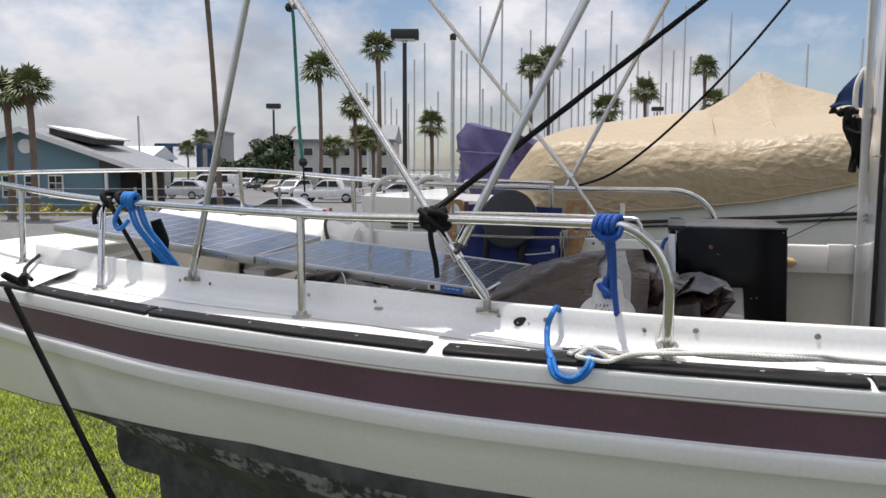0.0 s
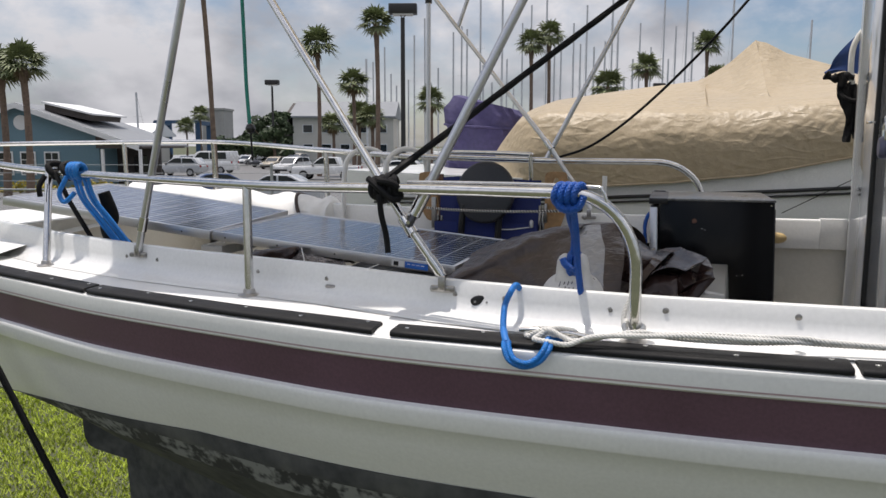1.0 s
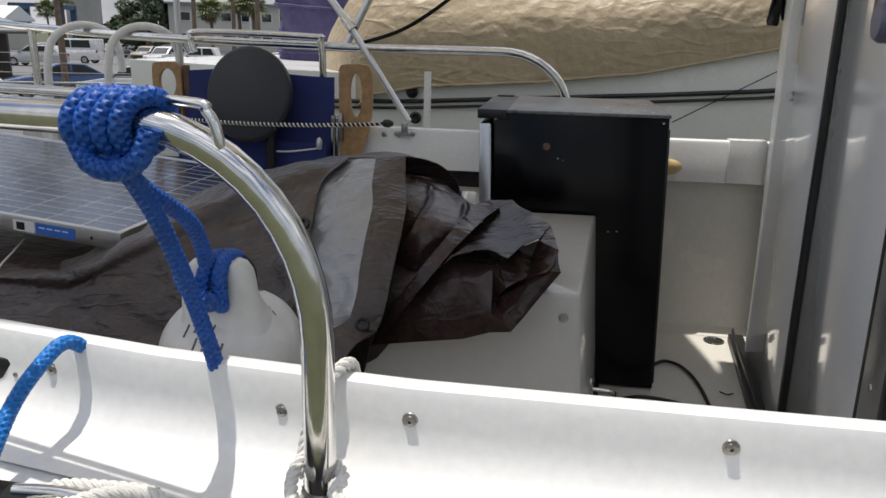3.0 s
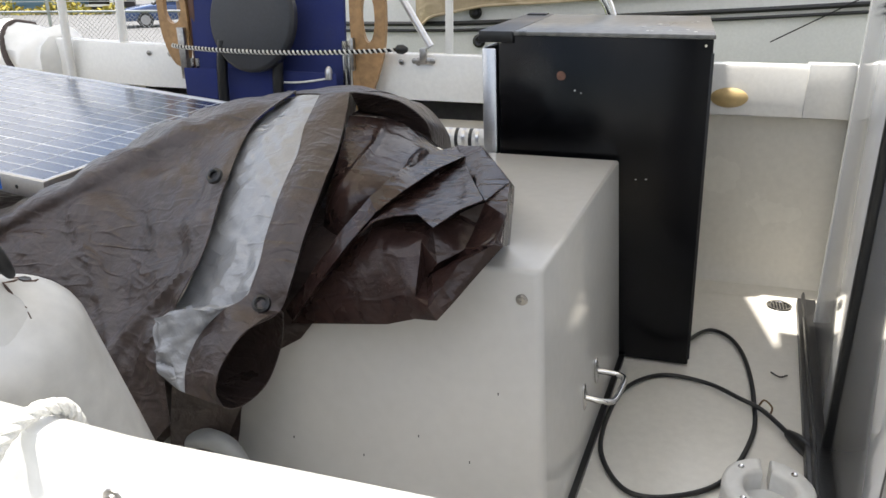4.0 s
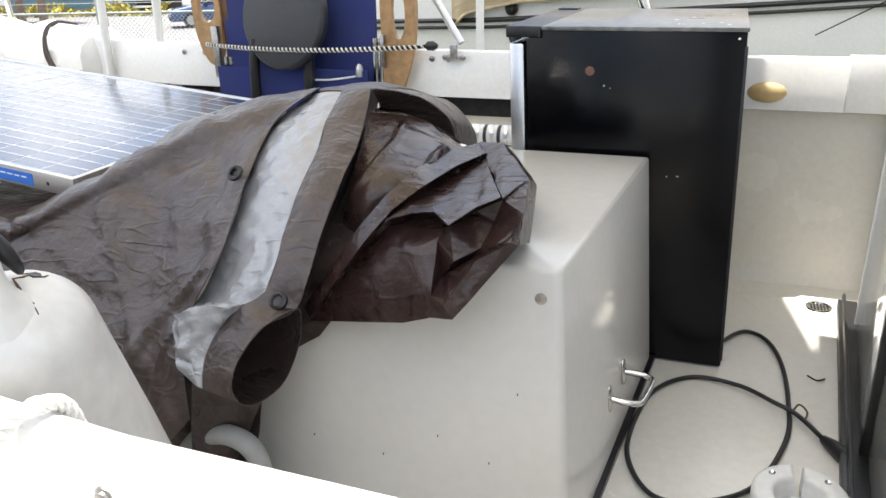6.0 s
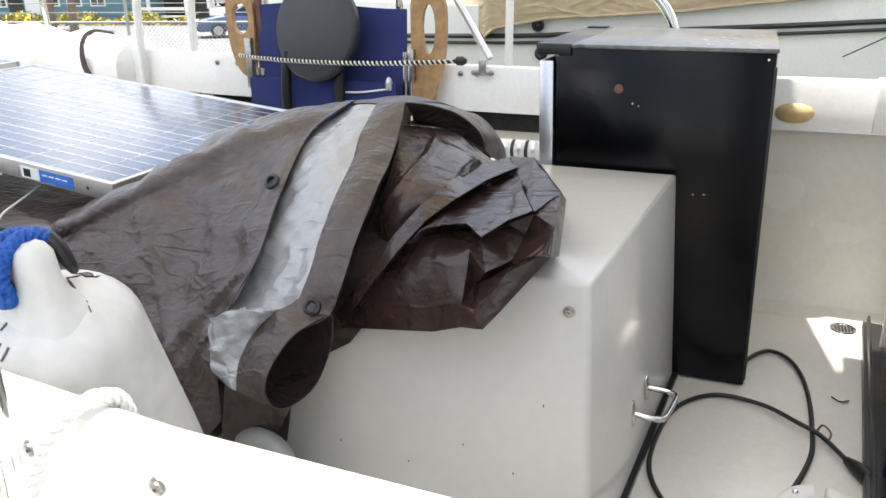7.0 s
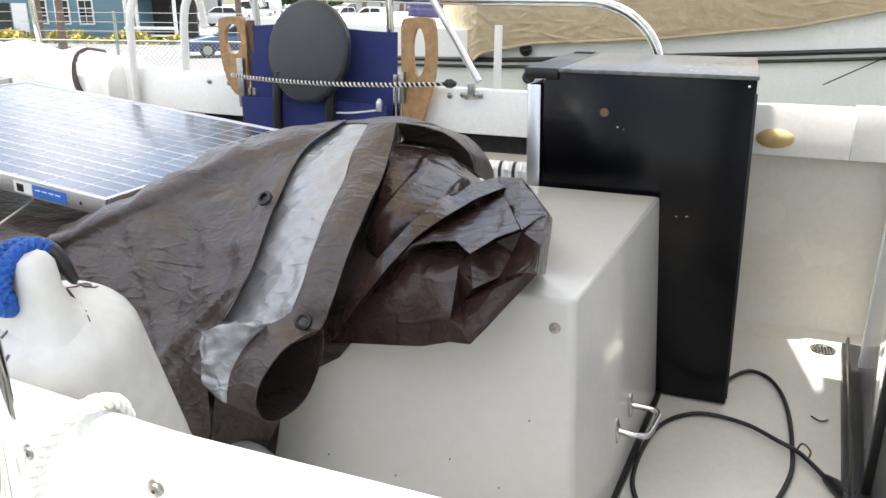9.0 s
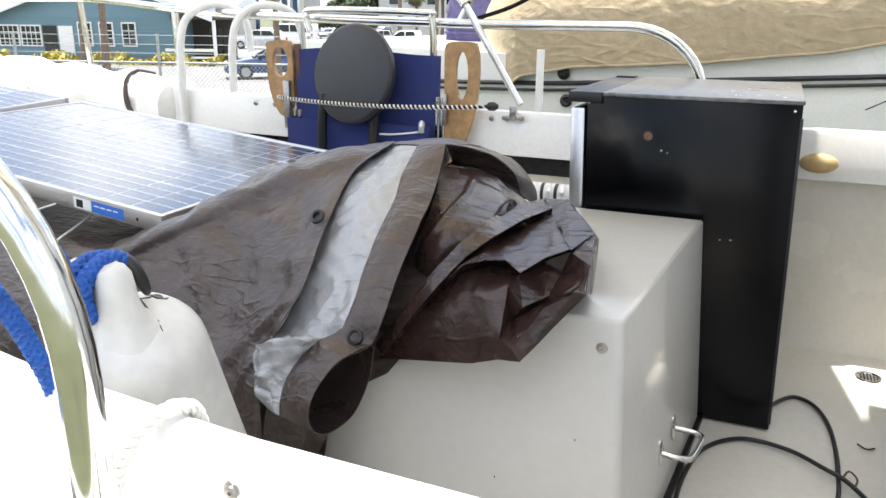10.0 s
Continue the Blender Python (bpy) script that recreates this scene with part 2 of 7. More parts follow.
MASTALU = mat("mast_aluminium", (0.58, 0.59, 0.60), 0.45, 0.4, vary=0.08, grain=3, stain=0.6)
PAINTS = [mat("car_paint_" + k, c, 0.25, 0.1, vary=0.03, grain=5, coat=0.6) for k, c in (
    ("white", (0.74, 0.74, 0.73)), ("silver", (0.46, 0.47, 0.48)), ("dark", (0.035, 0.037, 0.045)), ("blue", (0.03, 0.06, 0.15)), ("sand", (0.42, 0.37, 0.29)))]
CARGLASS = glass("car_window")
TYRE = mat("tyre_rubber", (0.02, 0.02, 0.02), 0.85, vary=0.2)
RIM = mat("alloy_rim", (0.42, 0.42, 0.43), 0.35, 0.8, vary=0.1)
TAIL = mat("red_lens", (0.35, 0.01, 0.01), 0.25, vary=0.05)
WINDOW = glass("dark_window_glass", (0.015, 0.02, 0.024), 0.05)


# ---- building helpers ----
B = pose(0.55, 1.78, 0, 0, 0, -15.5)      # the boat's frame: x forward, y towards its far side
I4 = Matrix.Identity(4)
BASES = {}


def thing(name, base, label, category, group="", kind="", at=B):
    """An Empty at the thing's base; its parts' meshes are given in the frame `at`."""
    ob = new(name)
    ob.empty_display_size = 0.05
    ob.matrix_world = at @ Matrix.Translation(base)
    BASES[ob.name] = Vector(base)
    return tagged(ob, label, category, group, kind)


def root_base(ob):
    while ob.parent:
        ob = ob.parent
    return BASES[ob.name]


def part(name, bm, material, parent, label="", smooth=True, kind=""):
    me = bpy.data.meshes.new(name)
    bmesh.ops.translate(bm, verts=bm.verts, vec=-root_base(parent))
    bm.normal_update()
    shaped = any(f.smooth for f in bm.faces)
    bm.to_mesh(me)
    bm.free()
    me.materials.append(material)
    if smooth:
        if not shaped:
            me.polygons.foreach_set("use_smooth", [True] * len(me.polygons))
        me.set_sharp_from_angle(angle=radians(38))
    ob = new(name, me)
    ob.parent = parent
    return tagged(ob, label, kind=kind)


def single(name, bm, material, label, category, group="", kind="", at=B, smooth=True):
    """A thing of one mesh."""
    me = bpy.data.meshes.new(name)
    bm.verts.ensure_lookup_table()
    c = sum((v.co for v in bm.verts), Vector()) / len(bm.verts)
    c.z = min(v.co.z for v in bm.verts)
    bmesh.ops.translate(bm, verts=bm.verts, vec=-c)
    bm.normal_update()
    shaped = any(f.smooth for f in bm.faces)
    bm.to_mesh(me)
    bm.free()
    me.materials.append(material)
    if smooth:
        if not shaped:
            me.polygons.foreach_set("use_smooth", [True] * len(me.polygons))
        me.set_sharp_from_angle(angle=radians(38))
    ob = new(name, me)
    ob.matrix_world = at @ Matrix.Translation(c)
    BASES[ob.name] = c
    return tagged(ob, label, category, group, kind)


def shift(bm, m):
    bmesh.ops.transform(bm, matrix=m, verts=bm.verts)
    return bm


def box(x0, x1, y0, y1, z0, z1, bevel=0.0, seg=2, bm=None):
    own = bm is None
    one = bmesh.new()
    bmesh.ops.create_cube(one, size=1.0)
    bmesh.ops.transform(one, matrix=Matrix.LocRotScale(((x0 + x1) / 2, (y0 + y1) / 2, (z0 + z1) / 2), None, (x1 - x0, y1 - y0, z1 - z0)), verts=one.verts)
    if bevel:
        bmesh.ops.bevel(one, geom=one.edges[:], offset=bevel, segments=seg, affect="EDGES", profile=0.5)
        flat_sides(one, 6)
    if own:
        return one
    merge(bm, one)
    return bm


def flat_sides(bm, count):
    """Rounds only the edges: the largest faces stay flat."""
    order = sorted(bm.faces, key=lambda f: -f.calc_area())
    for k, f in enumerate(order):
        f.smooth = k >= count


def merge(bm, other):
    me = bpy.data.meshes.new("scratch")
    other.to_mesh(me)
    other.free()
    bm.from_mesh(me)
    bpy.data.meshes.remove(me)
    return bm


def curve(pts, per=8, closed=False):
    """Points along a Catmull-Rom spline."""
    p = [Vector(q) for q in pts]
    n, out = len(p), []
    for i in range(n if closed else n - 1):
        a, b, c, d = (p[(i - 1) % n], p[i], p[(i + 1) % n], p[(i + 2) % n]) if closed else (p[max(i - 1, 0)], p[i], p[i + 1], p[min(i + 2, n - 1)])
        for k in range(per):
            t = k / per
            out.append(0.5 * (2 * b + (c - a) * t + (2 * a - 5 * b + 4 * c - d) * t * t + (3 * b - a - 3 * c + d) * t ** 3))
    if not closed:
        out.append(p[-1])
    return out


def frames(path):
    """Tangent, normal, binormal along a path, without twist."""
    out, nrm = [], None
    for i, p in enumerate(path):
        t = (path[min(i + 1, len(path) - 1)] - path[max(i - 1, 0)]).normalized()
        if nrm is None:
            nrm = t.orthogonal().normalized()
        nrm = (nrm - t * nrm.dot(t)).normalized()
        out.append((t, nrm, t.cross(nrm)))
    return out


def tube(path, r, n=12, bm=None, caps=True, shape=None):
    """A round bar along a path; r a number or a function of 0..1; shape(angle, length) scales the radius."""
    bm = bm or bmesh.new()
    path = [Vector(p) for p in path]
    rings, run = [], 0.0
    for i, (p, (t, a, b)) in enumerate(zip(path, frames(path))):
        if i:
            run += (p - path[i - 1]).length
        rad = r(i / (len(path) - 1)) if callable(r) else r
        ring = []
        for k in range(n):
            w = 2 * math.pi * k / n
            q = rad * (shape(w, run) if shape else 1.0)
            ring.append(bm.verts.new(p + (a * math.cos(w) + b * math.sin(w)) * q))
        rings.append(ring)
    for u, v in zip(rings, rings[1:]):
        for k in range(n):
            bm.faces.new((u[k], u[(k + 1) % n], v[(k + 1) % n], v[k]))
    if caps:
        bm.faces.new(rings[0][::-1])
        bm.faces.new(rings[-1])
    return bm


def lathe(profile, centre=(0, 0, 0), n=24, m=None):
    """Turns (radius, height) points round z; m places it."""
    bm, rings = bmesh.new(), []
    for r, z in profile:
        rings.append([bm.verts.new((max(r, 1e-4) * math.cos(2 * math.pi * k / n), max(r, 1e-4) * math.sin(2 * math.pi * k / n), z)) for k in range(n)])
    for u, v in zip(rings, rings[1:]):
        for k in range(n):
            bm.faces.new((u[k], u[(k + 1) % n], v[(k + 1) % n], v[k]))
    bm.faces.new(rings[0][::-1])
    bm.faces.new(rings[-1])
    return shift(bm, Matrix.Translation(centre) @ (m or I4))


def towards(d):
    """A turn that takes z to the direction d."""
    return Vector(d).to_track_quat("Z", "Y").to_matrix().to_4x4()


def sheet(rows, bm=None, closed=False):
    """A skin over rows of points of equal length."""
    bm = bm or bmesh.new()
    grid = [[bm.verts.new(p) for p in row] for row in rows]
    for u, v in zip(grid, grid[1:]):
        m = len(u)
        for k in range(m if closed else m - 1):
            bm.faces.new((u[k], u[(k + 1) % m], v[(k + 1) % m], v[k]))
    return bm


def solid(bm, thick):
    """Gives an open skin thickness."""
    bm.normal_update()
    front, rim = bm.faces[:], [e for e in bm.edges if len(e.link_faces) == 1]
    back = {v: bm.verts.new(v.co - v.normal * thick) for v in bm.verts[:]}
    for f in front:
        bm.faces.new([back[v] for v in reversed(f.verts)])
    for e in rim:
        loop = e.link_loops[0]
        a, b = loop.vert, loop.link_loop_next.vert
        bm.faces.new((b, a, back[a], back[b]))
    return bm


def patch(controls, nu, nv):
    """A smooth skin through a net of control points (rows of points)."""
    cols = [curve(row, nv) for row in controls]
    return [list(r) for r in zip(*[curve([c[j] for c in cols], nu) for j in range(len(cols[0]))])]


def prism(poly, axis, a, b):
    """Extrudes a 2D outline along x, y or z from a to b."""
    bm = bmesh.new()
    put = {"x": lambda u, v, w: (w, u, v), "y": lambda u, v, w: (u, w, v), "z": lambda u, v, w: (u, v, w)}[axis]
    lo, hi = ([bm.verts.new(put(u, v, w)) for u, v in poly] for w in (a, b))
    n = len(poly)
    for k in range(n):
        bm.faces.new((lo[k], lo[(k + 1) % n], hi[(k + 1) % n], hi[k]))
    bm.faces.new(lo[::-1])
    bm.faces.new(hi)
    bmesh.ops.recalc_face_normals(bm, faces=bm.faces[:])
    return bm


def braid(w, s):
    """Relief of a braided rope: crossing strands."""
    return 0.93 + 0.19 * max(math.sin(5 * w + 880 * s), math.sin(5 * w - 880 * s))


def laid_rope(path, r, pitch=0.045, bm=None, n=7, strands=(0, 1, 2)):
    """Strands of a three-strand rope laid round each other."""
    bm = bm or bmesh.new()
    path = [Vector(p) for p in path]
    fine, run = [], [0.0]
    for p, q in zip(path, path[1:]):
        run.append(run[-1] + (q - p).length)
    steps = max(8, int(run[-1] / (pitch / 9)))
    j = 0
    for k in range(steps + 1):
        s = run[-1] * k / steps
        while j < len(run) - 2 and run[j + 1] < s:
            j += 1
        fine.append(path[j].lerp(path[j + 1], (s - run[j]) / max(1e-6, run[j + 1] - run[j])))
    fr = frames(fine)
    for c in strands:
        strand = []
        for k, (p, (t, a, b)) in enumerate(zip(fine, fr)):
            w = 2 * math.pi * (k / steps * run[-1] / pitch + c / 3)
            strand.append(p + (a * math.cos(w) + b * math.sin(w)) * r * 0.52)
        tube(strand, r * 0.53, n, bm)
    return bm


# ---- the boat: hull, deck, coaming, cockpit ----
def along(table, x):
    xs = [p[0] for p in table]
    return float(np.interp(x, xs, [p[1] for p in table]))


NEAR = [(-3.4, 0.86), (-2.7, 0.55), (-2.2, 0.36), (-1.66, 0.17), (-1.07, 0.03), (-0.6, -0.055), (0.0, -0.088), (0.45, -0.09), (1.5, -0.05), (2.6, 0.12)]
NEARCOAM = [(-3.0, 0.98), (-2.6, 0.80), (-2.2, 0.62), (-1.7, 0.455), (-0.91, 0.275), (-0.52, 0.15), (-0.2, 0.095), (0.07, 0.072), (0.4, 0.068), (1.2, 0.07)]
FARCOAM = [(1.2, 1.815), (0.4, 1.815), (-0.5, 1.83), (-1.23, 1.86), (-1.75, 1.95), (-2.4, 2.2), (-2.9, 2.42)]

plan = [Vector((p[0], p[1], 0)) for p in curve([(q[0], q[1], 0) for q in (
        (2.6, 0.0), (1.5, -0.07), (0.45, -0.09), (0.0, -0.088), (-0.6, -0.055), (-1.07, 0.03), (-1.66, 0.17), (-2.2, 0.36), (-2.7, 0.55),
        (-3.4, 0.88), (-3.95, 1.3), (-4.1, 1.85), (-3.8, 2.45), (-3.2, 2.75), (-2.6, 2.72), (-1.75, 2.3), (-1.0, 2.12), (0.0, 2.08), (1.2, 2.02), (2.2, 1.86),
        (2.9, 1.62), (3.6, 1.2), (4.25, 0.74), (3.7, 0.33), (3.2, 0.13))], 10, closed=True)]


def spine(p):
    """The keel line's point abreast of p."""
    x = max(-3.1, min(3.3, p.x))
    return Vector((x, along([(-3.1, 1.80), (-1.0, 1.10), (0.5, 1.0), (3.3, 0.76)], x), 0))


def ring(inset, z, out=0.0):
    rows = []
    for p in plan:
        s = spine(p)
        d = (s - p)
        q = p + d * inset - d.normalized() * out
        rows.append(Vector((q.x, q.y, z(q.x) if callable(z) else z)))
    return rows


def boot(dz):
    """Height of the painted waterline, which drops towards the stern."""
    return lambda x: dz + along([(-3.2, 1.80), (-2.5, 1.842), (-1.9, 1.888), (-1.3, 1.928), (0.0, 1.932), (3.0, 1.95)], x)


def under(z):
    """Heights below the waterline, where the hull runs out shallow towards the stern."""
    return lambda x: boot(0.0)(x) + (z - boot(0.0)(x)) * along([(-3.2, 0.05), (-2.5, 0.40), (-1.9, 0.75), (-1.0, 1.0)], x)


def band(*levels):
    return sheet([ring(*lv) for lv in levels], closed=True)


boat = thing("sailboat", (0.5, 1.0, 0.9), "white pilothouse sailboat with maroon stripe, laid up ashore", "sailboat")
hull = part("hull", band((0.0, 2.330, 0.0), (0.0, 2.326, 0.010), (0.0, 2.318, 0.012), (0.0, 2.272, 0.010), (0.0, 2.266, 0.002)), GEL, boat, "white gelcoat gunwale band")
part("stripe", band((0.0, 2.266, 0.0025), (0.0, 2.215, 0.0), (0.004, 2.166, 0.0)), MAROON, hull, "faded maroon stripe")
part("pinstripe", band((0.0, 2.2815, 0.0112), (0.0, 2.2775, 0.0112)), mat("faded_pinstripe", (0.46, 0.34, 0.35), 0.4), hull, "thin faded pinstripe")
part("topside", band((0.004, 2.166, 0.0), (0.0, 2.162, 0.009), (0.0, 2.156, 0.0118), (0.0, 2.146, 0.0120), (0.001, 2.112, 0.0095), (0.002, 2.106, 0.0075), (0.004, 2.100, 0.0030), (0.016, 2.05, 0.0), (0.05, boot(0.045), 0.0), (0.07, boot(0.0), 0.0)), GEL, hull, "white gelcoat topside with moulded lip")
part("boot_top", band((0.069, boot(0.0), 0.0015), (0.074, under(1.885), 0.0015), (0.080, under(1.868), 0.0)), ANTIFOUL, hull, "dark boot-top stripe")
part("chine", band((0.080, under(1.868), 0.0), (0.096, under(1.830), 0.0), (0.118, under(1.785), 0.0)), FLAKING, hull, "grey bottom paint flaking to pale undercoat")
part("bottom", band((0.118, under(1.785), 0.0), (0.22, under(1.66), 0.0), (0.42, under(1.46), 0.0), (0.70, under(1.33), 0.0), (0.93, under(1.28), 0.0)), ANTIFOUL, hull, "dark flaking bottom paint")
# Keel; its after end is lengthened to stand in for ground shadow.
keel = bmesh.new()
sheet([[Vector((x, along([(-3.1, 1.80), (-1.0, 1.10), (0.5, 1.0), (3.3, 0.76)], x) + s, z)) for s, z in ((0.13, 1.42), (0.10, 1.1), (0.07, 0.72), (-0.07, 0.72), (-0.10, 1.1), (-0.13, 1.42))] for x in np.linspace(-2.75, 2.0, 24)], keel, closed=True)
part("keel", keel, ANTIFOUL, hull)
rud = curve([(-3.0, 1.72, 0), (-3.0, 1.30, 0), (-2.97, 1.16, 0), (-2.87, 1.125, 0), (-2.72, 1.10, 0), (-2.5, 1.06, 0), (-2.1, 1.0, 0), (-1.8, 1.2, 0), (-1.9, 1.6, 0)], 5)
part("rudder", prism([(p.x, p.y) for p in rud], "y", 1.55, 1.62), ANTIFOUL, hull, "dark grey rudder blade")

# side decks between the gunwale and the coaming
deck = bmesh.new()
xs = list(np.linspace(-3.0, 1.2, 60))
sheet([[Vector((x, along(NEAR, x), 2.330)) for x in xs], [Vector((x, along(NEAR, x) + 0.03, 2.336)) for x in xs], [Vector((x, along(NEARCOAM, x) + 0.02, 2.346)) for x in xs]], deck)
part("side_deck", deck, DECKWHITE, boat, "narrow white side deck")
FAR = [(-3.2, 2.75), (-2.6, 2.72), (-1.75, 2.3), (-1.0, 2.12), (0.0, 2.08), (1.5, 2.04)]
deck = bmesh.new()
sheet([[Vector((x, along(FARCOAM[::-1], x), 2.356)) for x in xs], [Vector((x, along(FAR, x), 2.345)) for x in xs]], deck)
part("side_deck", deck, DECKWHITE, boat, "narrow white side deck")

# coamings: low walls with a rounded top
def coaming(table, x0, x1, top, thick, low, name, label):
    xs = np.linspace(x0, x1, 260)
    rows = []
    cove = ((-0.085, low + 0.003), (-0.055, low + 0.0055), (-0.030, low + 0.013), (-0.013, low + 0.027), (-0.004, low + 0.045), (-0.001, low + 0.062)) if low < 2.35 else ((0, low),)
    for dy, z in cove + ((0.002, top - 0.012), (0.006, top - 0.003), (0.012, top), (thick - 0.012, top), (thick - 0.005, top - 0.004), (thick, top - 0.014), (thick, low)):
        rows.append([Vector((x, along(table, x) + dy, z if z < top - 0.02 else z + along([(-2.9, 0.03), (-1.5, 0.008), (0, 0.0)], x))) for x in xs])
    return part(name, sheet(rows), GEL, boat, label)


coaming(NEARCOAM, -2.9, 1.2, 2.441, 0.034, 2.341, "coaming", "white cockpit coaming")
far = sorted((x, y) for x, y in FARCOAM)
coaming(far, -2.6, 1.2, 2.484, 0.05, 2.357, "coaming", "white cockpit coaming")
part("coaming_step", box(0.695, 0.80, 1.8115, 1.86, 2.3575, 2.4885, 0.002), GEL, boat)

# aft deck: raised white moulding closing the cockpit's after end
aft = bmesh.new()
rows = []
for f, z in ((0.0, 2.340), (0.05, 2.352), (0.15, 2.372), (0.3, 2.395), (0.6, 2.42), (1.0, 2.43)):
    rows.append([Vector((p.x, p.y, 0)).lerp(Vector((max(-3.35, p.x), spine(p).y, 0)), f) + Vector((0, 0, z)) for p in plan if p.x < -2.45])
sheet(rows, aft)
part("aft_deck", aft, DECKWHITE, boat, "white moulded aft deck")
for half in (0, 1):
    pts = sorted((p for p in plan if p.x > 0.9 and (p.y < 1.0) == (half == 0)), key=lambda p: p.x)
    part("fore_deck", sheet([[p.lerp(Vector((p.x, 1.0, 0)), f) + Vector((0, 0, z)) for p in pts] for f, z in ((0.0, 2.330), (0.06, 2.345), (0.4, 2.39), (1.0, 2.42))]), DECKWHITE, boat, "white moulded foredeck")
part("aft_bulkhead", box(-2.66, -2.60, 0.84, 2.25, 1.87, 2.46, 0.01), CREAM, boat)

# cockpit well
sole = [(x, along(NEARCOAM, x) + 0.02) for x in np.linspace(0.86, -2.62, 24)] + [(x, along(far, x) + 0.05) for x in np.linspace(-2.62, 0.86, 24)]
part("cockpit_sole", prism(sole, "z", 1.845, 1.88), CREAM, boat, "cream gelcoat cockpit sole", smooth=False)
for x0, x1, top in ((-2.62, -1.29, 0), (-0.98, -0.455, 0), (0.10, 0.84, 0), (-1.29, -0.98, 1), (-0.455, 0.10, 1)):
    xs = np.linspace(x0, x1, 16)
    steps = ((0.045, 2.13), (0.045, 2.0), (0.035, 1.93), (0.015, 1.895), (-0.04, 1.881)) if top else ((0.006, 2.40), (0.048, 2.372), (0.052, 2.30), (0.045, 2.0), (0.035, 1.93), (0.015, 1.895), (-0.04, 1.881))
    part("liner", sheet([[Vector((x, along(far, x) + dy, z)) for x in xs] for dy, z in steps]), CREAM, boat, "cream gelcoat cockpit side")
    if top:      # an open locker under the side deck, its shade painted in as dark grey
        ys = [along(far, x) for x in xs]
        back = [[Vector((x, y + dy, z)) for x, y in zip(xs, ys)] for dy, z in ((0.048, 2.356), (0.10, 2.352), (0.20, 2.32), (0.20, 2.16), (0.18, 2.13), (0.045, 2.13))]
        part("locker", sheet(back), LOCKERSHADE, boat, "open locker under the side deck, its shade painted grey")
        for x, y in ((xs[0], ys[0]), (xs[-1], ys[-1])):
            part("locker_end", box(x - 0.006, x + 0.006, y + 0.047, y + 0.20, 2.13, 2.355), LOCKERSHADE, boat)
rows = [[Vector((x, along(NEARCOAM, x) + dy, z)) for x in np.linspace(-2.62, 0.84, 40)] for dy, z in ((0.030, 2.38), (0.024, 2.30), (0.02, 1.95), (0.04, 1.90), (0.10, 1.881))]
part("liner", sheet(rows), CREAM, boat, "cream gelcoat cockpit side")

# rub strips: black lengths with rounded ends, screwed to the gunwale
def rub_strip(x0, x1):
    rows = []
    xs = np.concatenate([[x0], np.linspace(x0 + 0.004, x1 - 0.004, max(6, int((x1 - x0) / 0.05))), [x1]])
    for x in xs:
        e = 1.0 if min(x - x0, x1 - x) > 0.003 else 0.93
        y = along(NEAR, x)
        rows.append([Vector((x, y + 0.036 + dy * e, 2.332 + h * (0.55 + 0.45 * e))) for dy, h in ((-0.044, 0.0), (-0.045, 0.006), (-0.043, 0.0105), (-0.038, 0.0135), (0.030, 0.0155), (0.035, 0.0135), (0.038, 0.009), (0.038, 0.0))])
    bm = sheet(rows)
    for r in (rows[0], rows[-1]):
        bm.faces.new([bm.verts.new(p) for p in r])
    bmesh.ops.remove_doubles(bm, verts=bm.verts, dist=1e-5)
    bmesh.ops.recalc_face_normals(bm, faces=bm.faces[:])
    ob = part("rub_strip", bm, STRIP, boat, "black rubber rub strip")
    k = max(2, round((x1 - x0) / 0.165))
    for i in range(k):
        x = x0 + 0.035 + (x1 - x0 - 0.07) * i / (k - 1)
        part("screw", lathe([(0.0062, 0), (0.006, 0.0018), (0.0025, 0.0022), (0.001, 0.0008)], (x, along(NEAR, x) + 0.036 + (0.014 if i % 2 else -0.008), 2.3462 + (0.0006 if i % 2 else 0.0)), 10), STEEL, ob)


for a, b in ((-2.75, -1.712), (-1.695, -0.632), (-0.582, 0.447), (0.462, 1.25)):
    rub_strip(a, b)


def screw(x, y, z, d=(0, -1, 0), r=0.0056, parent=None):
    m = towards(d)
    ob = part("screw", lathe([(r * 1.5, 0), (r * 1.4, 0.0015), (r, 0.002), (r * 0.95, 0.004), (r * 0.3, 0.0045), (r * 0.2, 0.0022)], (x, y, z), 12, m), DULLSTEEL, parent or boat)
    return ob


for x, z in ((0.36, 2.412), (0.07, 2.408), (-0.06, 2.40), (-0.47, 2.405), (-0.33, 2.405), (-0.905, 2.402), (-1.62, 2.405), (-1.78, 2.405), (0.62, 2.415), (-1.17, 2.402)):
    screw(x, along(NEARCOAM, x) + 0.001, z)
for x in (-0.36, -0.31, -1.22, -1.14, -1.08):
    screw(x, along(far, x) - 0.002, 2.462)
x = -0.396
part("oval_plate", lathe([(0.0235, 0), (0.022, 0.003), (0.016, 0.0045), (0.002, 0.0045)], (0, 0, 0), 20, Matrix.Translation((x, along(NEARCOAM, x) + 0.001, 2.392)) @ towards((0.1, -1, 0)) @ Matrix.Diagonal((1.25, 0.72, 1, 1))), BLACKP, boat, "black oval plate")
for q in (-0.016, 0.016):
    screw(x + q, along(NEARCOAM, x) - 0.003, 2.392, r=0.003)
part("eye_bracket", box(-0.905, -0.872, along(NEARCOAM, -0.89) - 0.012, along(NEARCOAM, -0.89), 2.378, 2.388, 0.003), DULLSTEEL, boat)

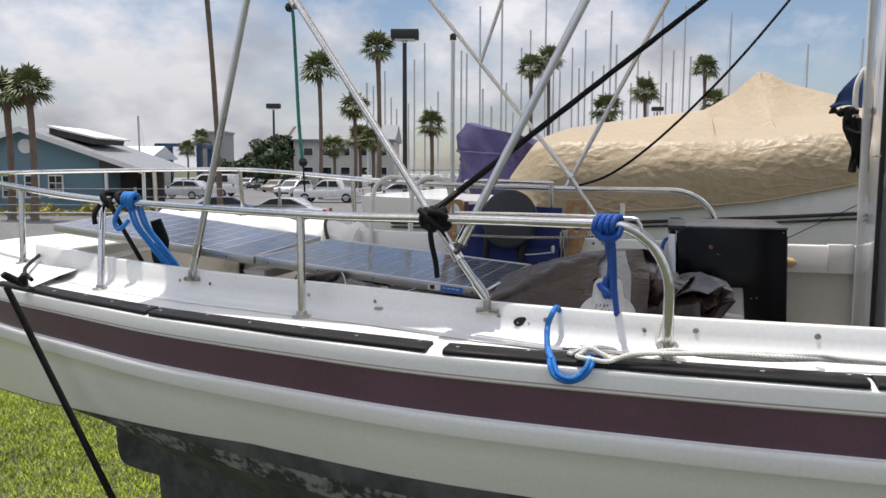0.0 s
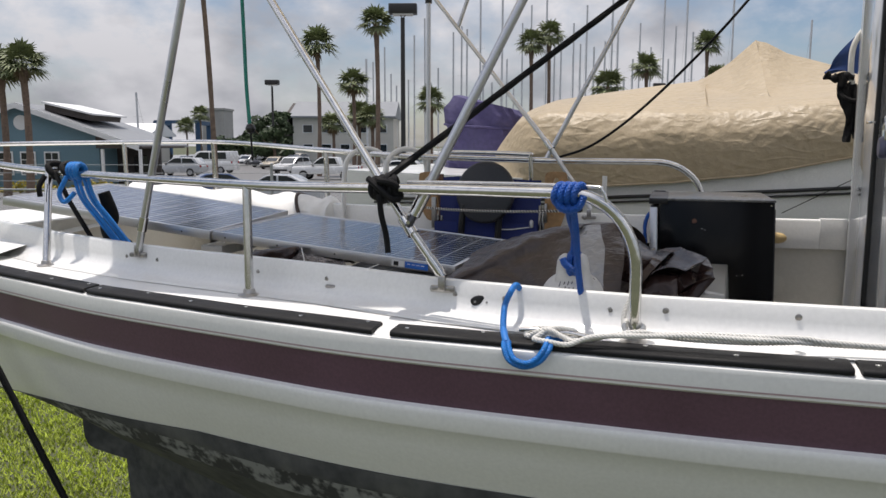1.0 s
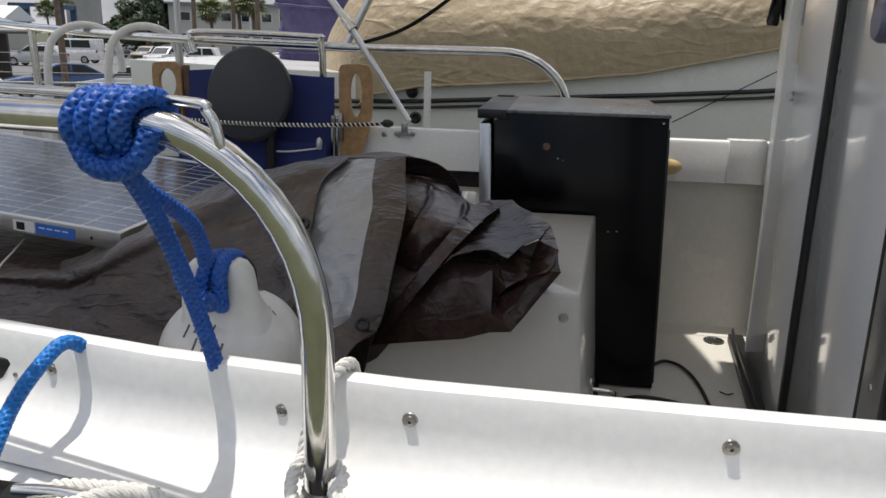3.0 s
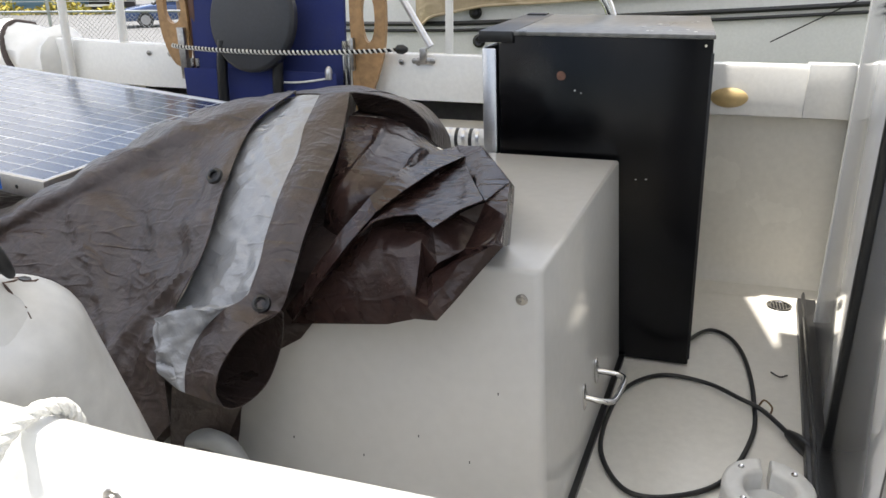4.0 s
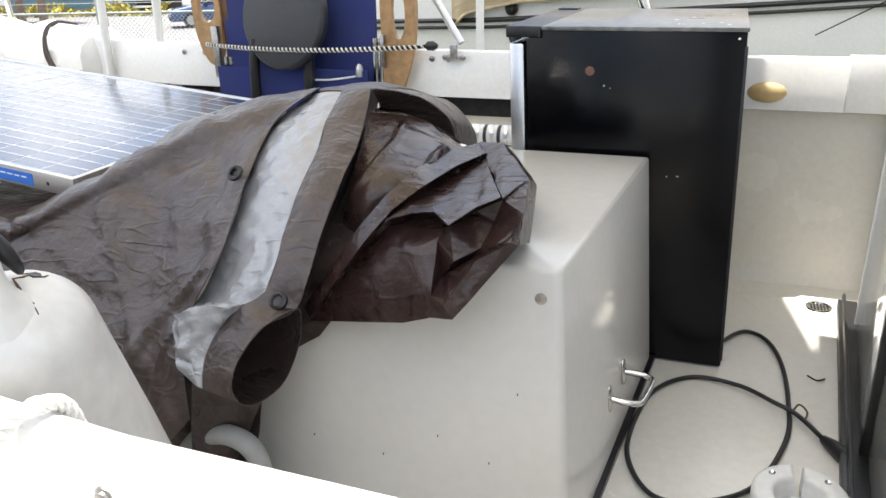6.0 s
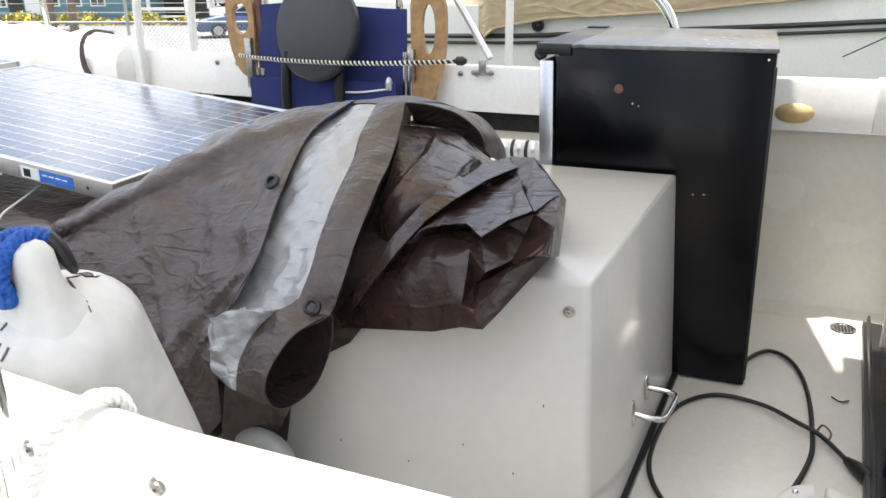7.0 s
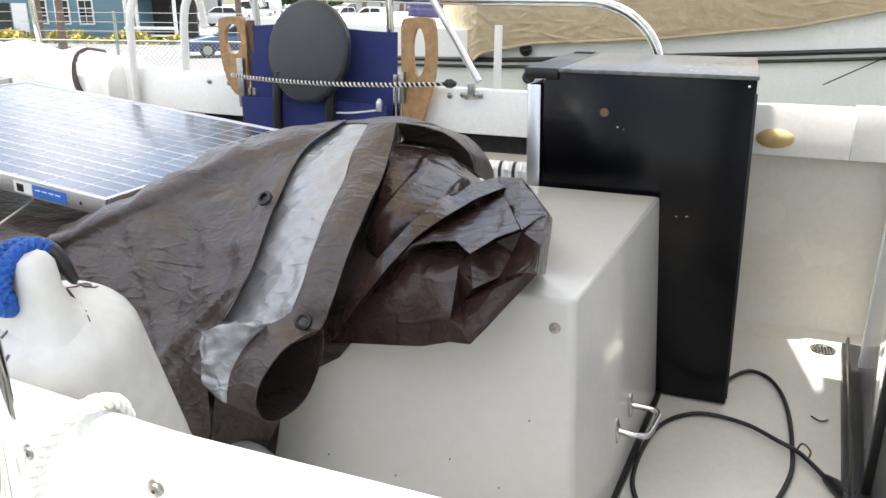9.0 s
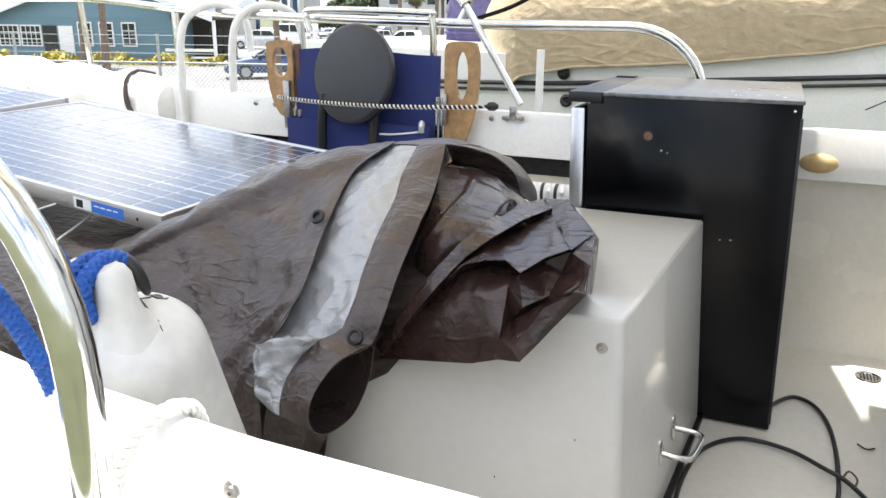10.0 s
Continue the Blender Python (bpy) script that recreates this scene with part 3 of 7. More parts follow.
# guard rails on both sides: steel tube, bent down to a foot at its fore end
def guard(line, foot, posts, name, label, r=0.0145):
    rail = thing(name, foot, label, "guard rail")
    top = curve(line[::-1], 8)
    a = top[-1]
    f = Vector(foot)
    dx = f.x - a.x
    path = top[:-1] + [Vector((a.x + dx * math.sin(w), a.y + (f.y - a.y) * math.sin(w), a.z - (a.z - f.z) * 0.52 * (1 - math.cos(w)))) for w in np.linspace(0, math.pi / 2, 12)] + [f]
    part("top_tube", tube(path, r, 16), STEEL, rail)
    for p in posts:
        tx = p[3] if len(p) > 3 else p[0] - 0.015
        a0, a1 = sorted(top, key=lambda t: abs(t.x - tx))[:2]
        q = a0.lerp(a1, max(0.0, min(1.0, (tx - a0.x) / (a1.x - a0.x)))) if abs(a1.x - a0.x) > 1e-4 else a0
        part("post", tube([(p[0], p[1], p[2]), (q.x, q.y, q.z)], r * 0.95, 14), STEEL, rail)
        part("base_plate", lathe([(0.034, 0), (0.034, 0.003), (0.019, 0.008), (0.0165, 0.02)], (p[0], p[1], p[2] - 0.001), 20), DULLSTEEL, rail)
    part("base_plate", lathe([(0.036, 0), (0.036, 0.003), (0.02, 0.008), (0.0175, 0.022)], foot, 20), DULLSTEEL, rail)
    return rail


guard([(-0.155, 0.000, 2.688), (-0.66, 0.125, 2.685), (-1.17, 0.280, 2.679), (-2.27, 0.672, 2.695), (-2.96, 0.93, 2.735), (-3.7, 1.35, 2.78), (-3.95, 1.95, 2.80), (-3.5, 2.5, 2.815)],
      (0.0, 0.014, 2.341), [(-1.158, 0.255, 2.343), (-2.20, 0.545, 2.343, -2.285), (-2.94, 0.90, 2.38)], "guard_rail", "stainless guard rail along the cockpit's side deck")
guard([(0.0, 1.93, 2.724), (-0.55, 1.93, 2.728), (-1.2, 1.96, 2.745), (-1.75, 2.11, 2.77), (-2.76, 2.63, 2.818), (-3.5, 2.5, 2.815)],
      (0.215, 1.925, 2.357), [(-1.75, 2.11, 2.356), (-2.80, 2.65, 2.40), (-3.4, 2.52, 2.44)], "guard_rail", "stainless guard rail along the cockpit's side deck")

# second light tube along the rail's inner side
part("grab_tube", tube(curve([(-0.60, 0.130, 2.703), (-0.3, 0.056, 2.706), (-0.105, 0.008, 2.704), (-0.082, 0.002, 2.697), (-0.073, 0.000, 2.680), (-0.071, 0.000, 2.655)], 6), 0.0045, 10), STEEL, boat)
part("grab_tube", tube(curve([(-1.02, 1.90, 2.70), (-1.03, 1.90, 2.745), (-0.99, 1.90, 2.765), (-0.62, 1.90, 2.757), (-0.585, 1.90, 2.74), (-0.58, 1.90, 2.60)], 6), 0.0115, 10), STEEL, boat)


# ---- bimini frame: jointed aluminium and steel bows with a tan canvas top ----
bimini = thing("bimini_top", (-0.519, 0.14, 2.43), "folding bimini frame of metal tubes under tan canvas", "bimini")


def clamp(p, d, r=0.0155, length=0.045, name="joint"):
    part(name, tube([Vector(p) - Vector(d).normalized() * length / 2, Vector(p) + Vector(d).normalized() * length / 2], r, 14), STEEL, bimini)


def bow(a, b, r=0.0115, material=ALU):
    part("bow", tube([a, b], r, 14), material, bimini)


foot_n, joint_n = Vector((-0.505, 0.143, 2.45)), Vector((-0.605, 0.150, 2.583))
bow(foot_n, joint_n, 0.0115, STEEL)
clamp(foot_n.lerp(joint_n, 0.22), joint_n - foot_n, 0.0145, 0.05)
main_top = Vector((-1.80, 0.66, 4.10))
bow(joint_n, main_top, 0.0115, STEEL)
sec_a, sec_top = Vector((-0.593, 0.150, 2.605)), Vector((0.14, 0.34, 4.10))
bow(sec_a, sec_top, 0.0125)
clamp(sec_a.lerp(sec_top, 0.026), sec_top - sec_a, 0.0170, 0.070, "end_cap")
clamp(joint_n, joint_n - main_top, 0.017, 0.055, "slide")
part("swivel", tube([joint_n + Vector((0.004, -0.012, 0.0)), joint_n.lerp(sec_a, 0.6) + Vector((0.006, -0.012, 0.004)), sec_a.lerp(sec_top, 0.006) + Vector((0, -0.006, 0))], 0.010, 10), mat("dark_cast_steel", (0.10, 0.10, 0.11), 0.35, 0.9), bimini, "dark cast swivel jaw")
part("pin", tube([joint_n + Vector((0.008, -0.026, 0.012)), joint_n + Vector((0.008, 0.016, 0.012))], 0.005, 10), STEEL, bimini)
foot_a, aft_top = Vector((-1.705, 0.447, 2.43)), Vector((-1.26, 0.42, 4.06))
bow(foot_a, aft_top, 0.0125)
clamp(foot_a.lerp(aft_top, 0.06), aft_top - foot_a, 0.016, 0.05)
cross_a = Vector((-1.265, 0.44, 3.40))
bow(cross_a, Vector((-0.95, 0.46, 4.08)), 0.0115)
clamp(cross_a, main_top - joint_n, 0.0165, 0.05)
foot_f, far_top = Vector((-0.29, 1.88, 2.50)), Vector((-1.60, 2.38, 4.08))
mid_f = Vector((-0.50, 1.93, 2.80))
bow(foot_f, mid_f, 0.0105)
bow(mid_f, far_top, 0.0115)
bow(Vector((-0.522, 1.96, 2.725)), Vector((0.17, 2.10, 4.08)), 0.0115)
bow(mid_f.lerp(far_top, 0.47), Vector((-0.78, 2.16, 4.08)), 0.010)
clamp(mid_f, far_top - mid_f, 0.016, 0.05)
for fx, fy, s in ((-0.505, along(NEARCOAM, -0.505), -1), (-1.705, along(NEARCOAM, -1.705), -1), (-0.29, along(far, -0.29), -1)):
    z = 2.418 if fy < 1 else 2.468
    part("foot_bracket", box(fx - (0.034 if fy < 1 else 0.022), fx + (0.034 if fy < 1 else 0.022), fy - 0.014, fy, z - 0.009, z + 0.009, 0.004), DULLSTEEL, bimini)
    part("foot_hinge", box(fx - 0.010, fx + 0.010, fy - 0.022, fy - 0.006, z - 0.004, z + 0.036, 0.004), DULLSTEEL, bimini)
    for q in (-0.026, 0.026):
        screw(fx + q, fy - 0.014, z, parent=bimini)
rows = []
for u in np.linspace(0, 1, 14):      # the top follows the bows, skewed to the coaming; unseen edges widened for shade
    x = -2.2 + 2.34 * u
    y0, y1 = max(0.225, 0.157 - 0.09 * x), 2.20 - 0.18 * x
    rows.append([Vector((x + 0.24 * (1 - v) * u * u, y0 + (y1 - y0) * v, 4.11 + 0.12 * math.sin(math.pi * u) + 0.22 * math.sin(math.pi * v) + 0.05 * u)) for v in np.linspace(0, 1, 12)])
part("canvas", solid(sheet(rows), 0.001), BIMINI, bimini, "tan canvas top")

# ---- pilothouse ----
CB = B @ pose(0.685, 1.0, 0, 0, 0, -5.4)
house = thing("pilothouse", (0.9, 0.0, 1.88), "pale grey pilothouse with sliding aft door", "cabin", at=CB)


def wall_piece(name, y0, y1, z0, z1, x0, x1, material, label="", bevel=0.006):
    return part(name, box(x0, x1, y0, y1, z0, z1, bevel), material, house, label)


rows = []
for z in (1.885, 2.1, 2.5, 2.85, 3.2, 3.93):      # rounded corner, flaring outwards with height
    ye = 0.82 + max(0, min(z, 3.0) - 2.05) * 0.14
    rows.append([Vector((x, y, z)) for x, y in ((0.06, 0.60), (0.0195, 0.605), (0.020, 0.625), (0.026, 0.66), (0.038, ye - 0.10), (0.056, ye - 0.03), (0.085, ye), (0.14, ye + 0.01), (0.30, ye + 0.01), (0.30, 0.60))])
part("corner_post", sheet(rows, closed=True), GEL, house, "white rounded corner post")
wall_piece("aft_panel", 0.078, 0.606, 1.885, 3.93, 0.022, 0.06, CABIN, "glossy pale grey panel", 0.003)
wall_piece("door_seal", 0.056, 0.078, 1.885, 3.93, 0.014, 0.030, RUBBER, "black door seal", 0.004)
door = wall_piece("sliding_door", -0.442, 0.056, 1.905, 3.92, 0.028, 0.058, CABIN, "glossy pale grey sliding door", 0.003)
wall_piece("door_seal", -0.466, -0.442, 1.885, 3.93, 0.010, 0.030, RUBBER, "black door seal", 0.004)
wall_piece("door_frame", -0.560, -0.466, 1.885, 3.93, 0.006, 0.030, ALU, "aluminium door frame", 0.008)
wall_piece("door_seal", -0.585, -0.560, 1.885, 3.93, 0.004, 0.030, RUBBER, "black door seal", 0.004)
wall_piece("aft_panel", -0.86, -0.585, 1.885, 3.93, 0.022, 0.06, CABIN, "glossy pale grey panel", 0.003)
wall_piece("side_wall", 0.84, 0.88, 2.35, 3.93, 0.28, 1.9, GEL)
wall_piece("side_wall", -0.88, -0.84, 2.35, 3.93, 0.06, 1.9, GEL)
wall_piece("cabin_roof", -0.84, 0.64, 3.93, 4.00, -0.03, 2.0, GEL, "white cabin roof", 0.02)
# Unseen canvas strip, added to block sun and soften light on the panel.
wall_piece("sun_block_strip", -0.84, 0.64, 3.978, 3.980, -0.46, -0.031, BIMINI, "unseen tan canvas strip added to block sun from the sole", 0.0005)
# Unseen roof edge, cut back so that sun reaches the corner post.
wall_piece("cabin_roof", 0.62, 0.76, 3.932, 3.99, 0.05, 2.0, GEL, "white cabin roof", 0.02)
wall_piece("fore_wall", -0.86, 0.78, 2.35, 3.93, 1.86, 1.92, GEL)
wall_piece("cabin_sole", -0.84, 0.76, 1.85, 1.90, 0.07, 1.86, CREAM)
wall_piece("door_sill", -0.62, 0.745, 1.882, 1.906, -0.014, 0.030, RUBBER, "black door track", 0.003)
wall_piece("sill_lip", -0.62, 0.745, 1.906, 1.925, -0.006, 0.002, RUBBER)
part("hasp", box(0.014, 0.028, -0.430, -0.18, 2.81, 2.945, 0.006), BLACKP, door, "black hasp plate")
lock = lathe([(0.004, -0.014), (0.026, -0.014), (0.031, -0.007), (0.031, 0.007), (0.026, 0.014), (0.004, 0.014)], (0, 0, 0), 20, Matrix.Translation((-0.012, -0.37, 2.795)) @ Matrix.Rotation(math.pi / 2, 4, "Y"))
part("padlock", lock, mat("padlock_blue_grey", (0.16, 0.17, 0.26), 0.4, 0.3), house, "blue-grey padlock")
part("shackle", tube(curve([(-0.012, -0.39, 2.815), (-0.012, -0.39, 2.86), (-0.012, -0.37, 2.878), (-0.012, -0.35, 2.86), (-0.012, -0.35, 2.815)], 5), 0.0045, 8), STEEL, house)
part("latch_knob", lathe([(0.010, 0), (0.045, 0.004), (0.048, 0.012), (0.04, 0.022), (0.006, 0.026)], (0.004, -0.53, 2.87), 20, towards((-1, 0, 0)) @ Matrix.Diagonal((1, 1.35, 1, 1))), BLACKP, house, "black latch knob")
part("hand_rail", tube(curve([(0.045, 0.86, 3.00), (0.026, 0.86, 3.04), (0.013, 0.86, 3.11), (0.014, 0.86, 3.20), (0.034, 0.86, 3.256), (0.06, 0.86, 3.285), (0.10, 0.86, 3.30)], 6), 0.012, 12), PVC, house, "white curved hand rail")
part("seal_clip", box(-0.004, 0.016, 0.05, 0.11, 2.873, 2.880, 0.001), STEEL, house)
for z in np.linspace(2.0, 3.8, 13):
    part("frame_screw", lathe([(0.006, 0), (0.005, 0.002), (0.002, 0.001)], (0.006, -0.513, z), 8, towards((-1, 0, 0))), DULLSTEEL, house)

# strap bundle and blue bag tied to the cabin's corner
straps = thing("strap_bundle", (0.0, 0.82, 2.80), "bundle of black webbing straps tied to the cabin corner", "straps", at=CB)
part("knot", tube(curve([(-0.086, 0.83, 3.098), (-0.055, 0.825, 3.082), (-0.02, 0.82, 3.088), (0.022, 0.825, 3.082)], 6), lambda t: 0.010 + 0.012 * math.sin(9 * t + 1) ** 2, 9), BLACKROPE, straps)
part("knot", tube(curve([(-0.03, 0.82, 3.10), (-0.02, 0.815, 3.07), (-0.022, 0.815, 3.045)], 5), 0.019, 9), BLACKROPE, straps)


def webbing(line, wide):
    """A flat strap hanging edge-on to the wall, its width along x."""
    rows = []
    pts = curve(line, 6)
    for k, p in enumerate(pts):
        w = wide[0] + (wide[1] - wide[0]) * k / (len(pts) - 1)
        rows.append([p + Vector((s * w / 2, 0.006 * math.sin(2.5 * s + 0.4 * k), 0)) for s in np.linspace(-1, 1, 6)])
    part("strap", solid(sheet(rows), 0.008), BLACKROPE, straps)


webbing([(-0.012, 0.815, 3.06), (-0.018, 0.812, 3.03), (0.004, 0.81, 2.97), (0.016, 0.808, 2.91), (0.008, 0.806, 2.85), (0.008, 0.80, 2.815)], (0.050, 0.020))
webbing([(0.012, 0.82, 3.055), (0.022, 0.818, 3.02), (0.028, 0.815, 2.96), (0.030, 0.812, 2.90), (0.045, 0.81, 2.83)], (0.045, 0.026))
webbing([(-0.02, 0.818, 3.05), (-0.024, 0.815, 3.01), (0.0, 0.812, 2.965), (0.02, 0.81, 2.93)], (0.026, 0.034))
part("strap", tube(curve([(-0.03, 0.818, 3.03), (-0.012, 0.80, 3.0), (0.02, 0.798, 2.985), (0.045, 0.81, 2.99)], 5), 0.011, 8), BLACKROPE, straps)
rows = []
for u in np.linspace(0, 1, 9):      # left edge to the rail
    lo = Vector((-0.055 + 0.17 * u, 1.15 - 0.20 * u, 3.118 + 0.015 * math.sin(5 * u)))
    hi = Vector((-0.045 + 0.185 * u, 1.16 - 0.20 * u, 3.15 + 0.20 * u ** 0.8))
    rows.append([lo.lerp(hi, v) + Vector((0, 0.015 * math.sin(4 * v + 3 * u), 0)) for v in np.linspace(0, 1, 9)])
single("blue_canvas", solid(sheet(rows), 0.02), mat("royal_blue_canvas", (0.012, 0.05, 0.20), 0.75, vary=0.2, grain=300, stain=14), "blue canvas bundle behind the cabin hand rail", "canvas", at=CB)


# ---- in the cockpit ----
engine = thing("engine_box", (-0.3, 1.0, 1.88), "cream gelcoat engine box with rounded edges", "engine box")
bm = box(-0.33, 0.30, 0.655, 1.325, 1.882, 2.342, 0.0)
for v in bm.verts:      # the sides lean in and the after end is narrower
    top, fore, back = v.co.z > 2.2, v.co.x > 0, v.co.y > 1
    if fore:
        v.co.x = (0.293 if back else 0.244) if top else (0.325 if back else 0.274)
    elif top:
        v.co.x += 0.05
    v.co.y = (1.307 if back else 0.688) if top else (1.325 if back else 0.662)
    if top and back:
        v.co.z += 0.006
near_edge = [e for e in bm.edges if all(v.co.y < 1 and v.co.x > 0 for v in e.verts)]
bmesh.ops.bevel(bm, geom=near_edge, offset=0.013, segments=4, affect="EDGES", profile=0.5)
bmesh.ops.bevel(bm, geom=[e for e in bm.edges if min(v.co.z for v in e.verts) > 2.2 and e.calc_face_angle(0) > 1.0], offset=0.007, segments=3, affect="EDGES", profile=0.5)
flat_sides(bm, 6)
part("body", bm, BOXGEL, engine)
# Black strip along the foot, in place of the dark gap there.
part("foot_seal", prism([(-0.335, 0.652), (0.283, 0.652), (0.336, 1.335), (-0.335, 1.335)], "z", 1.879, 1.893), BLACKP, engine, smooth=False)
screw(0.219, 0.684, 2.300, parent=engine)
for x, z in ((-0.02, 2.01), (0.07, 2.06), (0.15, 2.03), (-0.14, 2.02), (0.19, 2.15)):
    part("scuff", box(x, x + 0.0014, 0.662 + (z - 1.882) * 0.057 - 0.0012, 0.664 + (z - 1.882) * 0.057, z, z + 0.0035), BLACKP, engine, "small dark scuff")
HX = ((0.289, 0.945), (0.299, 1.045))
part("handle", tube(curve([(HX[0][0] - 0.004, HX[0][1], 2.005), (0.312, 0.945, 2.002), (0.332, 0.950, 2.000), (0.342, 0.965, 1.999), (0.351, 1.028, 2.001), (0.343, 1.043, 2.002), (0.325, 1.046, 2.004), (HX[1][0] - 0.004, HX[1][1], 2.005)], 6), 0.0058, 10), STEEL, engine, "stainless grab handle")
for x, y in HX:
    part("handle_plate", lathe([(0.014, 0), (0.014, 0.003), (0.008, 0.006)], (x - 0.003, y, 2.005), 16, towards((1, -0.07, 0.06)) @ Matrix.Diagonal((0.8, 1.9, 1, 1))), STEEL, engine)

FSKEW = Matrix(((1, 0, -0.030, 0.030 * 2.588), (0, 1, 0, 0), (0, 0, 1, 0), (0, 0, 0, 1)))      # the cabinet stands slightly out of true
fridge = thing("mini_fridge", (0.22, 1.6, 1.88), "black mini fridge standing on the cockpit sole", "fridge")
part("cabinet", shift(box(0.030, 0.452, 1.338, 1.845, 1.885, 2.588, 0.004), FSKEW), FRIDGE, fridge, "glossy black steel cabinet")
part("top", shift(box(0.062, 0.455, 1.334, 1.852, 2.586, 2.5945, 0.002), FSKEW), FRIDGETOP, fridge, "scuffed grey top")
part("top_trim", shift(box(-0.010, 0.062, 1.332, 1.852, 2.572, 2.5948, 0.0015), FSKEW), BLACKP, fridge, "black front trim")
part("door", shift(box(-0.008, 0.024, 1.345, 1.845, 1.90, 2.560, 0.006), FSKEW), ALU, fridge, "silver-edged door")
rnd = random.Random(4)
for k in range(9):
    sx, sy = rnd.uniform(0.30, 0.43), rnd.uniform(1.36, 1.70)
    part("scuff", shift(box(sx, sx + rnd.uniform(0.003, 0.009), sy, sy + rnd.uniform(0.004, 0.012), 2.5943, 2.5950, 0.0002), FSKEW), PAPER, fridge, "white scuff on the top")
part("hinge", shift(box(0.00, 0.05, 1.80, 1.85, 2.594, 2.599, 0.002), FSKEW), BLACKP, fridge)
part("rivet", shift(lathe([(0.0095, 0), (0.009, 0.001), (0.003, 0.0012)], (0.161, 1.338, 2.508), 14, towards((0, -1, 0))), FSKEW), mat("rusty_plug", (0.26, 0.12, 0.08), 0.7, vary=0.3, grain=200), fridge, "rusty hole plug")
for q in ((0.034, 2.572), (0.438, 2.574)):
    part("rivet", shift(lathe([(0.0035, 0), (0.0025, 0.0015)], (q[0], 1.338, q[1]), 8, towards((0, -1, 0))), FSKEW), STEEL, fridge)
for q in (0.05, 0.43):
    part("foot", shift(lathe([(0.014, 0), (0.014, 0.008)], (q, 1.38, 1.880), 10), FSKEW), BLACKP, fridge)
for x0, z0, w, h in ((0.188, 2.478, 0.003, 0.003), (0.201, 2.474, 0.002, 0.002), (0.318, 2.300, 0.003, 0.002), (0.338, 2.302, 0.005, 0.0015)):
    part("chip", shift(box(x0, x0 + w, 1.3368, 1.3385, z0, z0 + h, 0.0006), FSKEW), PAPER, fridge, "pale paint chip")
part("seam", shift(box(0.449, 0.4545, 1.3375, 1.345, 1.90, 2.56, 0.001), FSKEW), BLACKP, fridge)

cable = thing("power_cable", (0.45, 1.1, 1.88), "black power cable lying in a loop on the sole", "cable")
loop = curve([(0.455, 1.40, 1.90), (0.476, 1.456, 1.890), (0.502, 1.507, 1.887), (0.530, 1.529, 1.887), (0.564, 1.506, 1.887), (0.588, 1.445, 1.887), (0.601, 1.35, 1.887), (0.603, 1.22, 1.887), (0.592, 1.09, 1.887), (0.535, 0.935, 1.887), (0.45, 0.865, 1.887), (0.375, 0.86, 1.887), (0.325, 0.95, 1.887),
              (0.322, 1.07, 1.887), (0.35, 1.20, 1.887), (0.42, 1.275, 1.887), (0.51, 1.262, 1.890), (0.575, 1.205, 1.896), (0.615, 1.175, 1.894), (0.655, 1.11, 1.891)], 8)
part("cord", tube(loop, 0.0046, 10), RUBBER, cable)
part("plug", tube([(0.655, 1.11, 1.891), (0.668, 1.09, 1.892), (0.682, 1.065, 1.893), (0.69, 1.05, 1.893)], lambda t: 0.008 + 0.008 * min(1, t * 2), 10), BLACKP, cable)
part("tie", tube(curve([(0.607, 1.188, 1.887), (0.618, 1.196, 1.905), (0.632, 1.175, 1.902), (0.625, 1.160, 1.888)], 4), 0.002, 6), mat("brown_string", (0.16, 0.10, 0.05), 0.9), cable)

base = thing("table_base", (0.6, 0.885, 1.88), "white plastic split table socket on the sole", "socket")
for s in (-1, 1):
    poly = []
    for w in np.linspace(0.10, math.pi - 0.10, 20):
        poly.append((0.6 + s * 0.074 * math.sin(w), 0.885 + 0.082 * math.cos(w)))
    for w in np.linspace(math.pi - 0.16, 0.16, 16):
        poly.append((0.6 + s * 0.040 * math.sin(w), 0.885 + 0.043 * math.cos(w)))
    bm = prism(poly, "z", 1.882, 1.925)
    bmesh.ops.bevel(bm, geom=[e for e in bm.edges if all(v.co.z > 1.92 for v in e.verts)], offset=0.008, segments=3, affect="EDGES", profile=0.5)
    half = part("half_ring", bm, PVC, base)
    for w in (0.8, 2.3):
        part("screw", lathe([(0.006, 0), (0.005, 0.002), (0.002, 0.001)], (0.6 + s * 0.058 * math.sin(w), 0.885 + 0.063 * math.cos(w), 1.9245), 10), STEEL, half)
part("dish", lathe([(0.042, 0), (0.042, 0.006), (0.036, 0.006), (0.03, 0.003)], (0.6, 0.885, 1.882), 20), PVC, base)

single("leaf_scrap", tube(curve([(0.648, 1.358, 1.884), (0.663, 1.338, 1.886), (0.680, 1.353, 1.884)], 4), 0.0018, 6), BLACKP, "small dry leaf scrap on the cockpit sole", "leaf")
drain = thing("deck_drain", (0.715, 1.735, 1.88), "small slotted metal drain in the sole", "drain")
part("rim", lathe([(0.032, 0), (0.031, 0.003), (0.026, 0.003), (0.025, 0.001)], (0.700, 1.735, 1.8805), 24), STEEL, drain)
for k in range(6):
    part("slot", box(0.6815 + k * 0.0075, 0.685 + k * 0.0075, 1.7145 + abs(k - 2.5) * 0.003, 1.7555 - abs(k - 2.5) * 0.003, 1.8815, 1.8832), BLACKP, drain)
single("cleat_cap", lathe([(0.046, 0), (0.044, 0.006), (0.03, 0.014), (0.008, 0.017)], (0.52, 1.817, 2.40), 24, towards((0, -1, 0)) @ Matrix.Diagonal((1, 0.55, 1, 1))), BEIGECAP, "tan plastic oval cap on the coaming", "cap")
